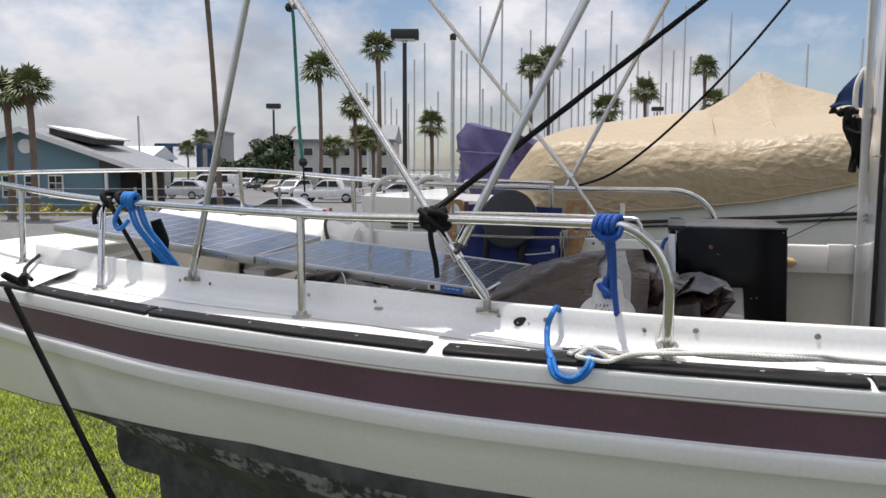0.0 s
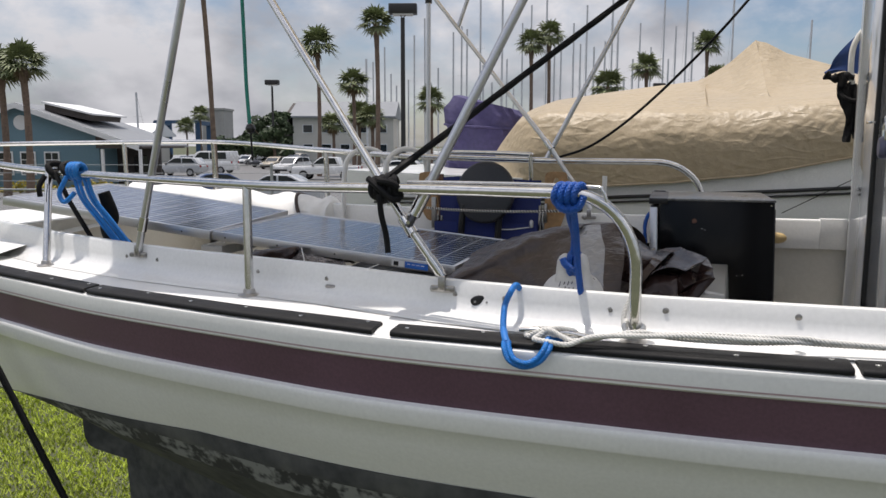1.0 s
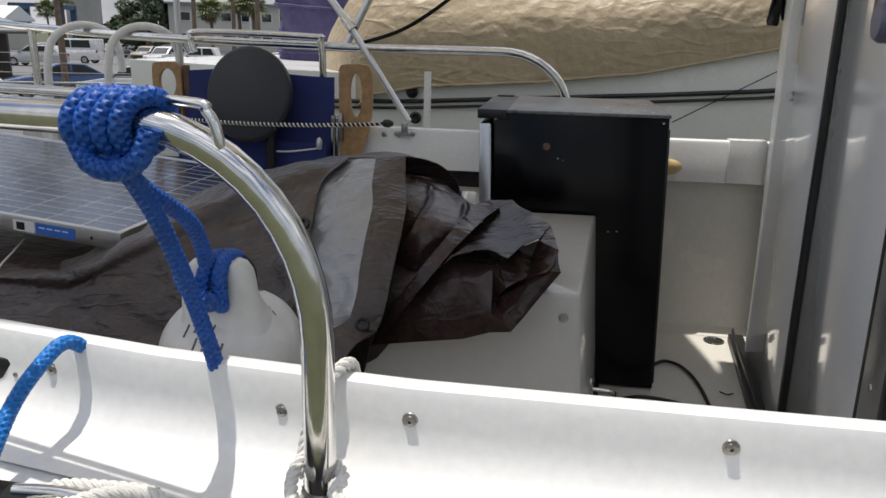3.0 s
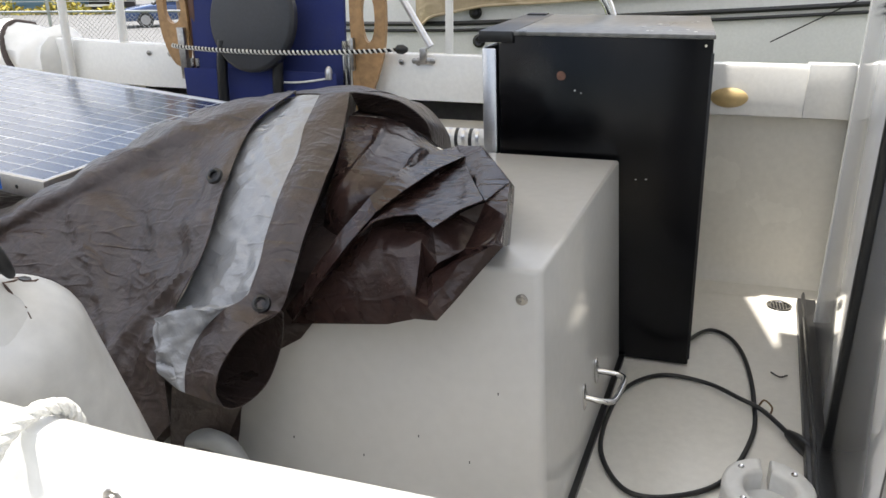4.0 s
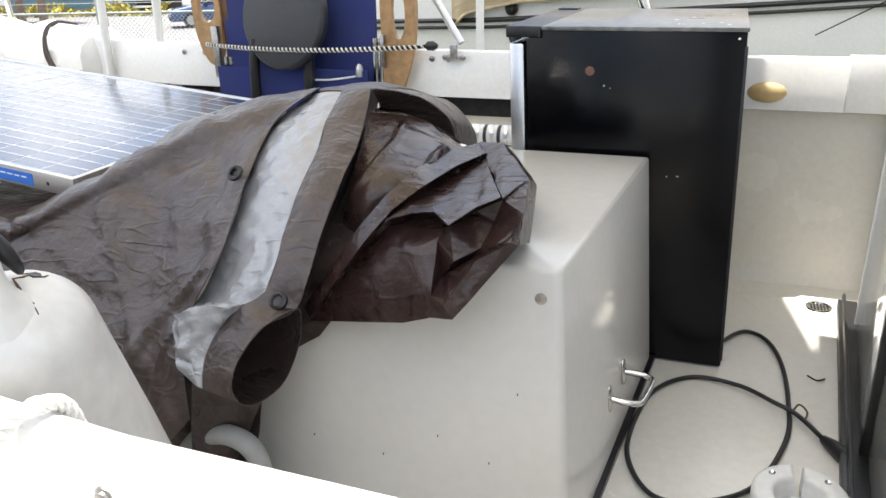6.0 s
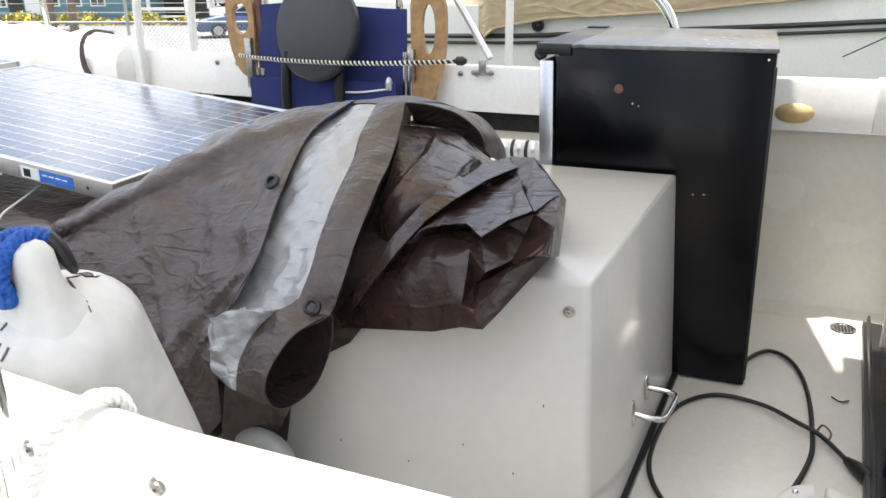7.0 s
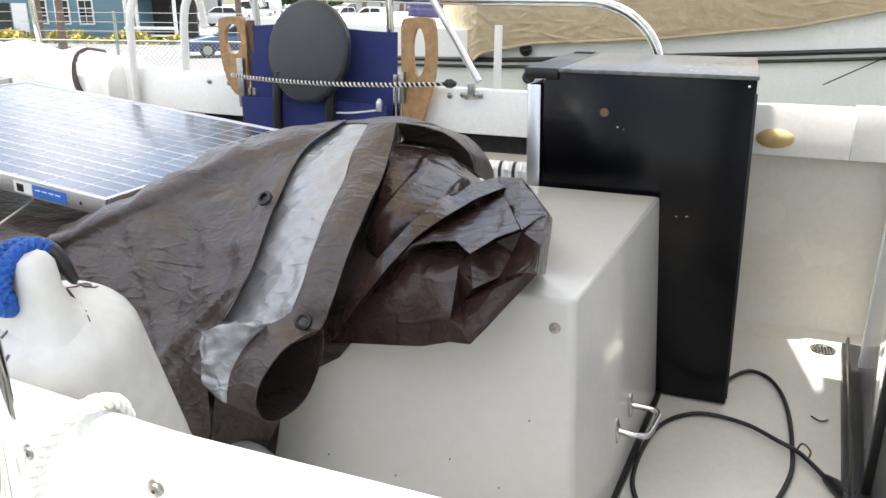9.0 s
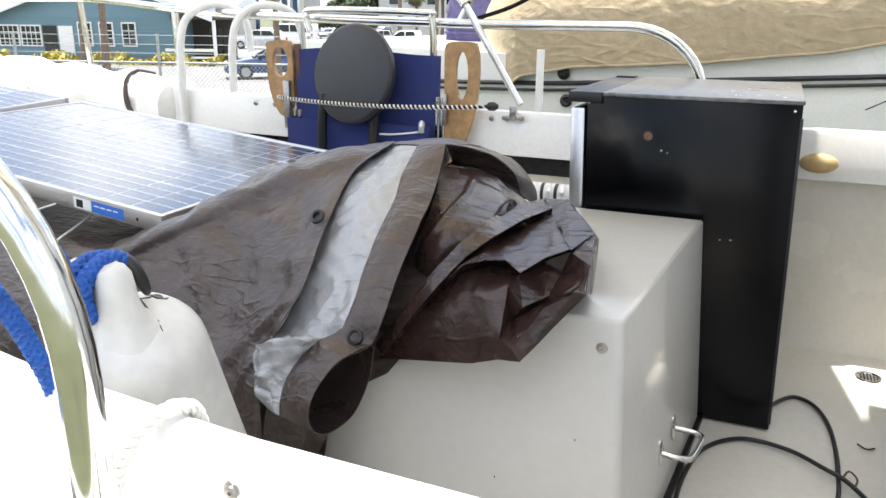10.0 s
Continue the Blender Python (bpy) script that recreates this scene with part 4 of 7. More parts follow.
can = thing("spray_can", (-0.08, 1.50, 2.31), "white printed can lying behind the engine box", "can")
part("tin", lathe([(0.020, 0), (0.024, 0.004), (0.024, 0.112), (0.021, 0.118), (0.005, 0.119)], (-0.14, 1.50, 2.330), 20, towards((1, 0.03, 0))), PAPER, can)
for k in range(5):
    part("print_bar", tube([(-0.122 + k * 0.017, 1.5, 2.330), (-0.114 + k * 0.017, 1.5, 2.330)], 0.0243, 18), BLACKP if k % 2 else ALU, can)
single("locker_shelf", box(-0.4, 0.0, 1.42, 1.84, 2.22, 2.306, 0.01), CREAM, "cream locker lid behind the engine box", "locker")

# fender inside the near coaming
fender = thing("fender", (-0.15, 0.22, 1.95), "white inflatable fender hung on blue rope", "fender")
lean = Matrix.Translation((-0.1465, 0.3234, 2.0265)) @ Matrix.Rotation(-0.0589, 4, "Y") @ Matrix.Rotation(0.2832, 4, "X")
FR, FQ, FTOP = 0.0816, 0.0616, 0.460      # radius, depth and top of the rounded shoulder


def on_fender(x, y, lift=0.0):
    return Vector((x, y, FTOP - FQ + FQ * math.sqrt(max(0.0, 1 - (x * x + y * y) / FR ** 2)) + lift))


profile = [(0.01, -0.04), (0.045, -0.03), (0.068, 0.02), (0.079, 0.10), (FR, 0.25), (FR, FTOP - FQ)]
profile += [(FR * math.cos(w), FTOP - FQ + FQ * math.sin(w)) for w in np.linspace(0.12, 1.50, 13)] + [(0.001, FTOP)]
part("body", lathe(profile, (0, 0, 0), 40, lean), VINYL, fender)
rows = []      # moulded neck: a flat lug with a saddle worn by the rope
for z, hw, hd, cx in ((0.422, 0.062, 0.048, 0.007), (0.446, 0.0500, 0.034, 0.007), (0.460, 0.0450, 0.026, 0.007), (0.474, 0.0430, 0.023, 0.007), (0.488, 0.0415, 0.022, 0.008), (0.499, 0.0395, 0.022, 0.008), (0.508, 0.035, 0.019, 0.009), (0.514, 0.028, 0.0145, 0.009), (0.5175, 0.017, 0.008, 0.009), (0.518, 0.004, 0.002, 0.009)):
    line0 = []
    for k in range(36):
        w = 2 * math.pi * k / 36
        u, v = hw * math.copysign(abs(math.cos(w)) ** 0.8, math.cos(w)), hd * math.copysign(abs(math.sin(w)) ** 0.8, math.sin(w))
        dip = math.exp(-((u - 0.002) / 0.013) ** 2)
        line0.append(Vector((cx + u, v * (1 - 0.35 * dip * min(1, max(0, (z - 0.455) / 0.02))) - 0.008 * min(1, max(0, (0.500 - z) / 0.03)), z - 0.016 * dip * min(1, max(0, (z - 0.47) / 0.03)))))
    rows.append(line0)
part("neck", shift(sheet(rows, closed=True), lean), VINYL, fender, "moulded neck with a rope eye")
part("eye", lathe([(0.003, -0.020), (0.011, -0.0205), (0.0125, -0.019), (0.0125, 0.019), (0.011, 0.0205), (0.003, 0.020)], (0, 0, 0), 16, lean @ Matrix.Translation((0.010, 0.0, 0.474)) @ Matrix.Rotation(math.pi / 2, 4, "X")), BLACKP, fender, "dark rope eye")
# Black crescent that shows behind the neck.
part("back_strap", shift(tube(curve([(-0.004, 0.020, 0.508), (0.012, 0.026, 0.507), (0.026, 0.027, 0.497), (0.031, 0.028, 0.478), (0.028, 0.032, 0.462)], 6), lambda t: 0.004 + 0.004 * math.sin(math.pi * t), 12), lean), BLACKP, fender, "black crescent behind the neck")
part("valve", lathe([(0.0055, 0), (0.005, 0.0012), (0.002, 0.0006)], (0, 0, 0), 12, lean @ Matrix.Translation(on_fender(0.023, 0.0454)) @ towards((0.28, 0.5, 1))), BLACKP, fender)
for u, v, long in ((-0.026, -0.040, 0.007), (-0.014, -0.038, 0.006), (-0.004, -0.040, 0.007), (0.006, -0.037, 0.006), (-0.012, -0.056, 0.006), (-0.002, -0.060, 0.007), (0.009, -0.058, 0.006), (0.018, -0.058, 0.005)):
    part("print_bar", shift(tube([on_fender(u, v - long, 0.0002), on_fender(u + 0.002, v, 0.0002), on_fender(u + 0.003, v + long, 0.0002)], 0.0013, 6), lean), mat("faded_print", (0.10, 0.10, 0.105), 0.6) if "faded_print" not in bpy.data.materials else bpy.data.materials["faded_print"], fender)
GRIME = mat("brown_grime", (0.16, 0.10, 0.075), 0.9, vary=0.4, grain=300, stain=60)
STREAKS = [[(0.016, 0.030), (0.024, 0.025), (0.034, 0.019), (0.041, 0.0125), (0.053, 0.011)], [(0.017, 0.030), (0.021, 0.036), (0.020, 0.042)], [(0.026, 0.040), (0.030, 0.048), (0.027, 0.054)], [(0.014, 0.040), (0.019, 0.047), (0.017, 0.052)], [(0.001, -0.030), (0.004, -0.034)], [(0.056, 0.008), (0.061, 0.004)]]
for k, way in enumerate(STREAKS):
    wide = 0.0013 if k == 0 else 0.0009 if k < 6 else 0.0005
    part("graze", shift(tube([on_fender(u, v, 0.0002) for u, v in way], lambda t: 0.0003 + wide * math.sin(math.pi * (0.1 + 0.8 * t)), 5), lean), GRIME, fender, "thin brown graze")
rope = thing("fender_rope", (-0.165, 0.10, 2.40), "bright blue braided fender rope coiled round the rail", "rope")


def braided(pts, r=0.0085, per=14):
    path = curve(pts, per)
    fine = [path[0]]
    for p in path[1:]:
        d = (p - fine[-1]).length
        n = max(1, int(d / 0.0012))
        a = fine[-1].copy()
        fine += [a.lerp(p, (k + 1) / n) for k in range(n)]
    return tube(fine, r, 30, shape=braid)


for k in range(4):
    x = -0.180 + k * 0.0152
    yc = along([(-0.66, 0.125), (-0.155, 0.000)], x)
    pts = [(x + 0.009 * math.sin(w) + 0.004 * math.cos(w), yc + 0.0212 * math.sin(w), 2.687 + 0.0212 * math.cos(w)) for w in np.linspace(0, 2 * math.pi, 11)]
    part("coil", braided(pts, 0.0079, 8), BLUEROPE, rope)
part("knot", braided([(-0.186, -0.012, 2.672), (-0.172, -0.018, 2.655), (-0.15, -0.020, 2.651), (-0.13, -0.020, 2.661), (-0.122, -0.014, 2.684)], 0.0082), BLUEROPE, rope)
part("fall", braided([(-0.156, -0.016, 2.66), (-0.158, 0.03, 2.628), (-0.156, 0.10, 2.585), (-0.158, 0.130, 2.553), (-0.162, 0.146, 2.528)], 0.0074), BLUEROPE, rope)
part("tail", braided([(-0.145, -0.018, 2.655), (-0.143, 0.02, 2.608), (-0.142, 0.055, 2.55), (-0.141, 0.080, 2.50), (-0.135, 0.098, 2.44), (-0.131, 0.108, 2.39)], 0.0076), BLUEROPE, rope)
for way in ([(0.019, -0.030, 0.480), (0.021, -0.031, 0.494), (0.020, -0.020, 0.508), (0.019, 0.0, 0.513), (0.020, 0.016, 0.510), (0.022, 0.027, 0.499), (0.022, 0.030, 0.484)],
            [(0.004, -0.024, 0.472), (0.002, -0.033, 0.484), (0.002, -0.030, 0.500), (0.003, -0.017, 0.511), (0.004, 0.0, 0.514), (0.007, 0.016, 0.510), (0.010, 0.028, 0.498), (0.012, 0.030, 0.484)],
            [(-0.012, -0.040, 0.522), (-0.006, -0.046, 0.508), (0.006, -0.046, 0.498), (0.018, -0.042, 0.490), (0.020, -0.033, 0.478), (0.012, -0.022, 0.472)]):
    part("bight", braided([lean @ Vector(p) for p in way], 0.0078), BLUEROPE, rope)

# blue mooring line round the cleat
line = thing("mooring_line", (-0.22, -0.06, 2.30), "blue braided dock line with a spliced eye on the cleat", "rope")
part("lead", braided([(-0.292, 0.150, 2.413), (-0.291, 0.125, 2.429), (-0.299, 0.098, 2.446), (-0.307, 0.062, 2.430), (-0.312, 0.028, 2.405), (-0.304, -0.025, 2.368), (-0.291, -0.068, 2.352)], 0.0072), DOCKROPE, line)
part("splice", tube(curve(((-0.300, -0.040, 2.362), (-0.290, -0.070, 2.351), (-0.282, -0.086, 2.344)), 6), 0.0088, 14), mat("blue_whipping", (0.01, 0.17, 0.55), 0.5, grain=200), line)
for way in ([(-0.289, -0.084, 2.346), (-0.285, -0.100, 2.331), (-0.270, -0.112, 2.309), (-0.235, -0.118, 2.299), (-0.200, -0.116, 2.314), (-0.181, -0.104, 2.340), (-0.180, -0.070, 2.351), (-0.163, -0.045, 2.346)],
            [(-0.278, -0.087, 2.347), (-0.273, -0.103, 2.334), (-0.259, -0.117, 2.315), (-0.230, -0.124, 2.309), (-0.206, -0.119, 2.321), (-0.190, -0.107, 2.344), (-0.188, -0.070, 2.356), (-0.170, -0.045, 2.353)]):
    part("eye", braided(way, 0.0062), DOCKROPE, line)
cleat = thing("mooring_cleat", (-0.175, -0.04, 2.352), "small steel mooring cleat on the gunwale", "cleat")
part("horn", tube(curve([(-0.262, -0.040, 2.366), (-0.22, -0.040, 2.368), (-0.18, -0.041, 2.366), (-0.14, -0.041, 2.365), (-0.100, -0.042, 2.360)], 6), lambda t: 0.0075 - 0.002 * abs(2 * t - 1), 12), STEEL, cleat)
for x in (-0.2, -0.15):
    part("stem", lathe([(0.012, 0), (0.008, 0.010), (0.007, 0.022)], (x, -0.041, 2.344), 12), STEEL, cleat)
white = thing("white_line", (0.1, -0.04, 2.36), "white three-strand line made fast on the cleat", "rope")
turns = ((-0.139, -0.020, 2.364), (-0.174, -0.030, 2.372), (-0.226, -0.035, 2.370), (-0.244, -0.045, 2.355), (-0.203, -0.060, 2.360), (-0.165, -0.062, 2.364), (-0.132, -0.050, 2.349), (-0.127, -0.030, 2.364), (-0.156, -0.040, 2.376), (-0.188, -0.060, 2.376), (-0.214, -0.078, 2.361), (-0.217, -0.086, 2.357), (-0.183, -0.090, 2.354), (-0.141, -0.086, 2.350))
standing = ((-0.08, -0.082, 2.372), (0.05, -0.068, 2.379), (0.134, -0.064, 2.384), (0.25, -0.058, 2.383), (0.33, -0.03, 2.378), (0.4, -0.008, 2.372), (0.55, 0.006, 2.37), (0.8, 0.02, 2.37), (1.1, 0.035, 2.37))
second = ((-0.238, -0.050, 2.353), (-0.213, -0.062, 2.370), (-0.186, -0.068, 2.377), (-0.155, -0.072, 2.363), (-0.127, -0.068, 2.355), (0.0, -0.06, 2.382), (0.06, -0.045, 2.378), (0.16, -0.042, 2.384), (0.28, -0.04, 2.386), (0.36, -0.018, 2.384), (0.42, -0.02, 2.38), (0.6, -0.005, 2.374), (0.9, 0.01, 2.37))
round_foot = ((-0.012, -0.026, 2.37), (-0.022, 0.0, 2.378), (-0.018, 0.022, 2.388), (0.004, 0.028, 2.385), (0.022, 0.01, 2.38), (0.022, -0.012, 2.374), (0.07, -0.024, 2.369), (0.135, -0.032, 2.368), (0.24, -0.034, 2.37), (0.33, -0.014, 2.372), (0.36, 0.004, 2.372), (0.345, 0.014, 2.371))
tail_end = ((-0.026, 0.045, 2.376), (-0.018, 0.03, 2.372), (-0.008, 0.018, 2.37))
for pts in (turns + standing, second, round_foot, tail_end):
    for c in range(3):
        part("strand", laid_rope(curve(pts, 8), 0.0062, 0.026, strands=(c,)), WHITEROPE, white)
hitch = thing("coaming_rope", (-0.02, 0.09, 2.42), "white three-strand cord looped over the coaming", "rope")
for c in range(3):
    part("strand", laid_rope(curve([(0.004, 0.125, 2.40), (0.004, 0.116, 2.436), (0.003, 0.100, 2.449), (-0.003, 0.085, 2.449), (-0.012, 0.068, 2.436), (-0.024, 0.058, 2.405), (-0.026, 0.045, 2.38), (-0.02, 0.025, 2.368)], 8), 0.0062, 0.026, strands=(c,)), WHITEROPE, hitch)

# black lashing on the rail and the long black lines
lash = thing("black_lashing", (-0.66, 0.15, 2.55), "black cord lashing knotted round the rail", "rope")
for k in range(5):
    x = -0.688 + k * 0.014
    pts = [(x + 0.006 * math.sin(w + k), 0.130 + (0.024 + 0.003 * (k % 2)) * math.sin(w), 2.685 + (0.025 + 0.004 * (k % 3)) * math.cos(w)) for w in np.linspace(0, 2 * math.pi, 11)]
    part("turn", tube(curve(pts, 4), 0.0088, 9, shape=braid), BLACKROPE, lash)
part("turn", tube(curve([(-0.70, 0.10, 2.712), (-0.66, 0.092, 2.682), (-0.63, 0.097, 2.657), (-0.615, 0.117, 2.667), (-0.625, 0.097, 2.697), (-0.67, 0.092, 2.707)], 6), 0.009, 9), BLACKROPE, lash)
part("tail", tube(curve([(-0.665, 0.092, 2.672), (-0.66, 0.09, 2.62), (-0.65, 0.10, 2.56), (-0.645, 0.10, 2.515)], 6), 0.008, 9), BLACKROPE, lash)
stay = thing("black_line", (-0.6, 0.3, 2.7), "thick black braided line running from rail to cabin top", "rope")
part("cord", tube([Vector((-0.66, 0.118, 2.708)).lerp(Vector((0.80, 1.70, 4.10)), t) for t in np.linspace(0, 1, 700)], 0.0090, 16, shape=braid), BLACKROPE, stay)
stay = thing("black_line", (-0.4, 1.95, 2.7), "thin black cord running from far rail upwards", "rope")
part("cord", tube(curve([(-0.535, 1.945, 2.728), (-0.45, 1.95, 2.745), (-0.30, 1.95, 2.80), (-0.12, 1.96, 2.93), (0.10, 1.97, 3.14), (0.35, 1.98, 3.42), (0.72, 2.0, 3.90)], 6), 0.0062, 8), BLACKROPE, stay)
teal = thing("teal_cord", (-1.2, 0.35, 2.75), "teal cord with black stopper balls hanging from the frame", "cord")
part("cord", tube(curve([(-1.285, 0.47, 3.375), (-1.275, 0.46, 3.34), (-1.252, 0.43, 3.15), (-1.225, 0.39, 2.98), (-1.20, 0.36, 2.86)], 6), 0.006, 8), TEALROPE, teal)
for p in ((-1.295, 0.47, 3.385), (-1.195, 0.355, 2.85)):
    part("ball", lathe([(0.002, -0.016), (0.011, -0.012), (0.016, 0), (0.011, 0.012), (0.002, 0.016)], p, 12), BLACKP, teal)
part("tail", tube([(-1.265, 0.44, 3.40), (-1.295, 0.47, 3.385)], 0.003, 6), BLACKROPE, teal)
part("tail", tube([(-1.195, 0.355, 2.85), (-1.185, 0.345, 2.75)], 0.003, 6), BLACKROPE, teal)

# coils hung on the rail farther aft, and the tie-down strap
aftrope = thing("aft_rail_lashing", (-2.1, 0.6, 2.45), "blue rope and black webbing hung over the rail", "rope")
for k in range(3):
    x = -2.115 + 0.022 * k
    yc = along([(-2.27, 0.672), (-1.17, 0.292)], x)
    part("turn", tube(curve([(x, yc + 0.024 * math.sin(w), 2.70 + 0.025 * math.cos(w)) for w in np.linspace(0, 2 * math.pi, 11)], 4), 0.012, 9, shape=braid), DOCKROPE, aftrope)
for dx in (0, 0.019, 0.044, 0.062):
    part("fall", tube(curve([(-2.10 + dx, 0.60, 2.69), (-2.06 + dx, 0.59, 2.60), (-2.0 + dx, 0.60, 2.52), (-1.93 + dx, 0.62, 2.42), (-1.91 + dx, 0.64, 2.38)], 5), 0.0066, 9), DOCKROPE, aftrope)
part("bight", tube(curve([(-2.115, 0.585, 2.68), (-2.14, 0.57, 2.62), (-2.12, 0.57, 2.585), (-2.08, 0.58, 2.62)], 5), 0.009, 9), DOCKROPE, aftrope)
part("webbing", tube(curve([(-2.00, 0.64, 2.62), (-1.985, 0.66, 2.53), (-2.02, 0.68, 2.49), (-2.0, 0.68, 2.44), (-1.95, 0.68, 2.40)], 5), lambda t: 0.022 + 0.018 * t, 10), BLACKROPE, aftrope)
for x in (-2.24, -2.14):
    part("wrap", tube(curve([(x + 0.012 * math.sin(2 * w), along([(-2.27, 0.672), (-1.17, 0.292)], x) + 0.026 * math.sin(w), 2.70 + 0.027 * math.cos(w)) for w in np.linspace(0, 4 * math.pi, 20)], 3), 0.013, 8), BLACKROPE, aftrope)
part("tail", tube(curve([(-2.25, 0.62, 2.68), (-2.262, 0.60, 2.64), (-2.26, 0.60, 2.60)], 5), 0.010, 8), BLACKROPE, aftrope)
part("tail", tube([(-2.22, 0.64, 2.69), (-2.15, 0.63, 2.58), (-2.06, 0.64, 2.43)], 0.009, 8), BLACKROPE, aftrope)
tie = thing("tie_down_strap", (-1.06, 0.32, 0.0), "black webbing tie-down strap from cleat to ground", "strap")
for dy in (-0.0075, 0.0075):
    bm = tube([Vector((-2.452 + dy, 0.33, 2.37)).lerp(Vector((-1.102 + dy * 1.3, 0.32, 0.0)), t) for t in np.linspace(0, 1, 16)], 0.0075, 8)
    part("webbing", bm, BLACKROPE, tie)
part("lead", tube(curve([(-2.44, 0.44, 2.385), (-2.65, 0.62, 2.40), (-2.95, 1.05, 2.425)], 5), 0.008, 8), BLACKROPE, tie)
part("hitch", tube(curve([(-2.50 + 0.05 * math.sin(w), 0.43 + 0.018 * math.cos(2 * w), 2.385 + 0.02 * math.sin(1.7 * w)) for w in np.linspace(0, 9, 22)], 3), 0.013, 8), BLACKROPE, tie)


# ---- solar panels across the cockpit ----
CELL_ME = bpy.data.meshes.new("cell")
bm = bmesh.new()
c, d, k = 0.0397, 0.0752, 0.0008
bm.faces.new([bm.verts.new((x, y, 0)) for x, y in ((-c + k, -d), (c - k, -d), (c, -d + k), (c, d - k), (c - k, d), (-c + k, d), (-c, d - k), (-c, -d + k))])
bm.to_mesh(CELL_ME)
bm.free()
CELL_ME.materials.append(CELL)
CELL.node_tree.nodes["Principled BSDF"].inputs["Coat Roughness"].default_value = 0.12


def solar_panel(corner, run, across, label):
    """corner: the front edge's after corner, on top; run: along the front edge; across: towards the far side."""
    x = Vector(run).normalized()
    y = Vector(across)
    y = (y - x * y.dot(x)).normalized()
    z = x.cross(y)
    m = Matrix((x, y, z)).transposed().to_4x4()
    m.translation = Vector(corner)
    p = thing("solar_panel", (0, 0, 0), label, "solar panel", "solar panels over the cockpit", at=B @ m)
    L, W, T, F = 1.030, 0.652, 0.036, 0.012
    for x0, x1, y0, y1 in ((0, L, 0, F), (0, L, W - F, W), (0, F, F, W - F), (L - F, L, F, W - F)):
        part("frame_bar", box(x0, x1, y0, y1, -T, 0, 0.0015), ALU, p)
    part("backsheet", box(F, L - F, F, W - F, -0.010, -0.0034), BACKSHEET, p, smooth=False)
    for i in range(12):
        for j in range(4):
            ob = new("cell", CELL_ME)
            ob.parent, ob.location = p, (0.0585 + i * 0.0830, 0.0920 + j * 0.1560, -0.0030)
    for j in range(4):
        for d in (-0.038, 0.0, 0.038):
            part("busbar", sheet([[Vector((F + 0.01, 0.0920 + j * 0.1560 + d + q, -0.0026)), Vector((L - F - 0.01, 0.0920 + j * 0.1560 + d + q, -0.0026))] for q in (0.0014, -0.0014)]), BACKSHEET, p, smooth=False)
    return p


p1 = solar_panel((-1.671, 0.852, 2.460), (1.002, -0.074, -0.082), (0.049, 0.637, 0.021), "blue-black solar panel in an aluminium frame")
part("label", box(0.838, 0.928, -0.0012, 0.0, -0.031, -0.008), LABELBLUE, p1, "blue maker's label")
part("label", box(0.793, 0.812, -0.0012, 0.0, -0.028, -0.012), BLACKP, p1)
part("label", box(0.785, 0.835, -0.0008, 0.0, -0.031, -0.008), PAPER, p1, "white sticker")
for k in range(4):
    part("print_bar", box(0.846 + k * 0.018, 0.859 + k * 0.018, -0.0018, -0.001, -0.018, -0.0155), PAPER, p1)
for x in (0.06, 0.30, 0.55, 0.965):
    part("rivet", lathe([(0.004, 0), (0.002, 0.001)], (x, -0.0002, -0.02), 8, towards((0, -1, 0))), BLACKP, p1)
p2 = solar_panel((-2.705, 0.850, 2.575), (0.9925, 0.0, -0.112), (0.050, 0.64, 0.024), "blue-black solar panel resting on the aft coaming")
part("rivet", lathe([(0.004, 0), (0.002, 0.001)], (0.9, -0.0002, -0.02), 8, towards((0, -1, 0))), BLACKP, p2)


# ---- brown tarpaulin over the engine box ----
tarp = thing("tarpaulin", (-0.3, 0.8, 1.95), "crumpled brown tarpaulin with silver lining thrown over the engine box", "tarpaulin")


def crush(size, amp, seed, count=7):
    """Facets with sharp creases, like crumpled sheet: many folded planes added up."""
    rnd = random.Random(seed)
    planes = [(Vector((rnd.gauss(0, 1), rnd.gauss(0, 1), rnd.gauss(0, 1))).normalized() / (size * rnd.uniform(0.6, 1.7)), rnd.random()) for _ in range(count)]

    def height(p):
        q = p + Vector((noise.noise(p * 14), noise.noise(p * 14 + Vector((3, 1, 7))), noise.noise(p * 14 + Vector((8, 2, 5))))) * size * 0.35
        return amp * sum(abs(((q.dot(d) + o) % 1.0) - 0.5) - 0.25 for d, o in planes)
    return height


def drape(controls, nu, nv, amp, size, seed, fold=None, edge=0.0, count=7, foot=0.0):
    """A cloth through a control net with sharp creases; edge keeps the rim calmer."""
    rows = patch(controls, nu, nv)
    high = crush(size, amp, seed, count)
    nr, nc = len(rows), len(rows[0])
    out = []
    for i, row in enumerate(rows):
        line = []
        for j, p in enumerate(row):
            n = (rows[min(i + 1, nr - 1)][j] - rows[max(i - 1, 0)][j]).cross(row[min(j + 1, nc - 1)] - row[max(j - 1, 0)])
            n = n.normalized() if n.length > 1e-9 else Vector((0, -1, 0))
            if n.dot(Vector((0.1, -1, 0.7))) < 0:
                n.negate()
            u, v = i / (nr - 1), j / (nc - 1)
            k = min(1.0, min(u, 1 - u, v, 1 - v) / edge) if edge else 1.0
            if foot:
                k *= min(1.0, (1 - u) / foot)
            line.append(p + n * (high(p) + (fold(u, v) if fold else 0.0)) * k)
        out.append(line)
    return out


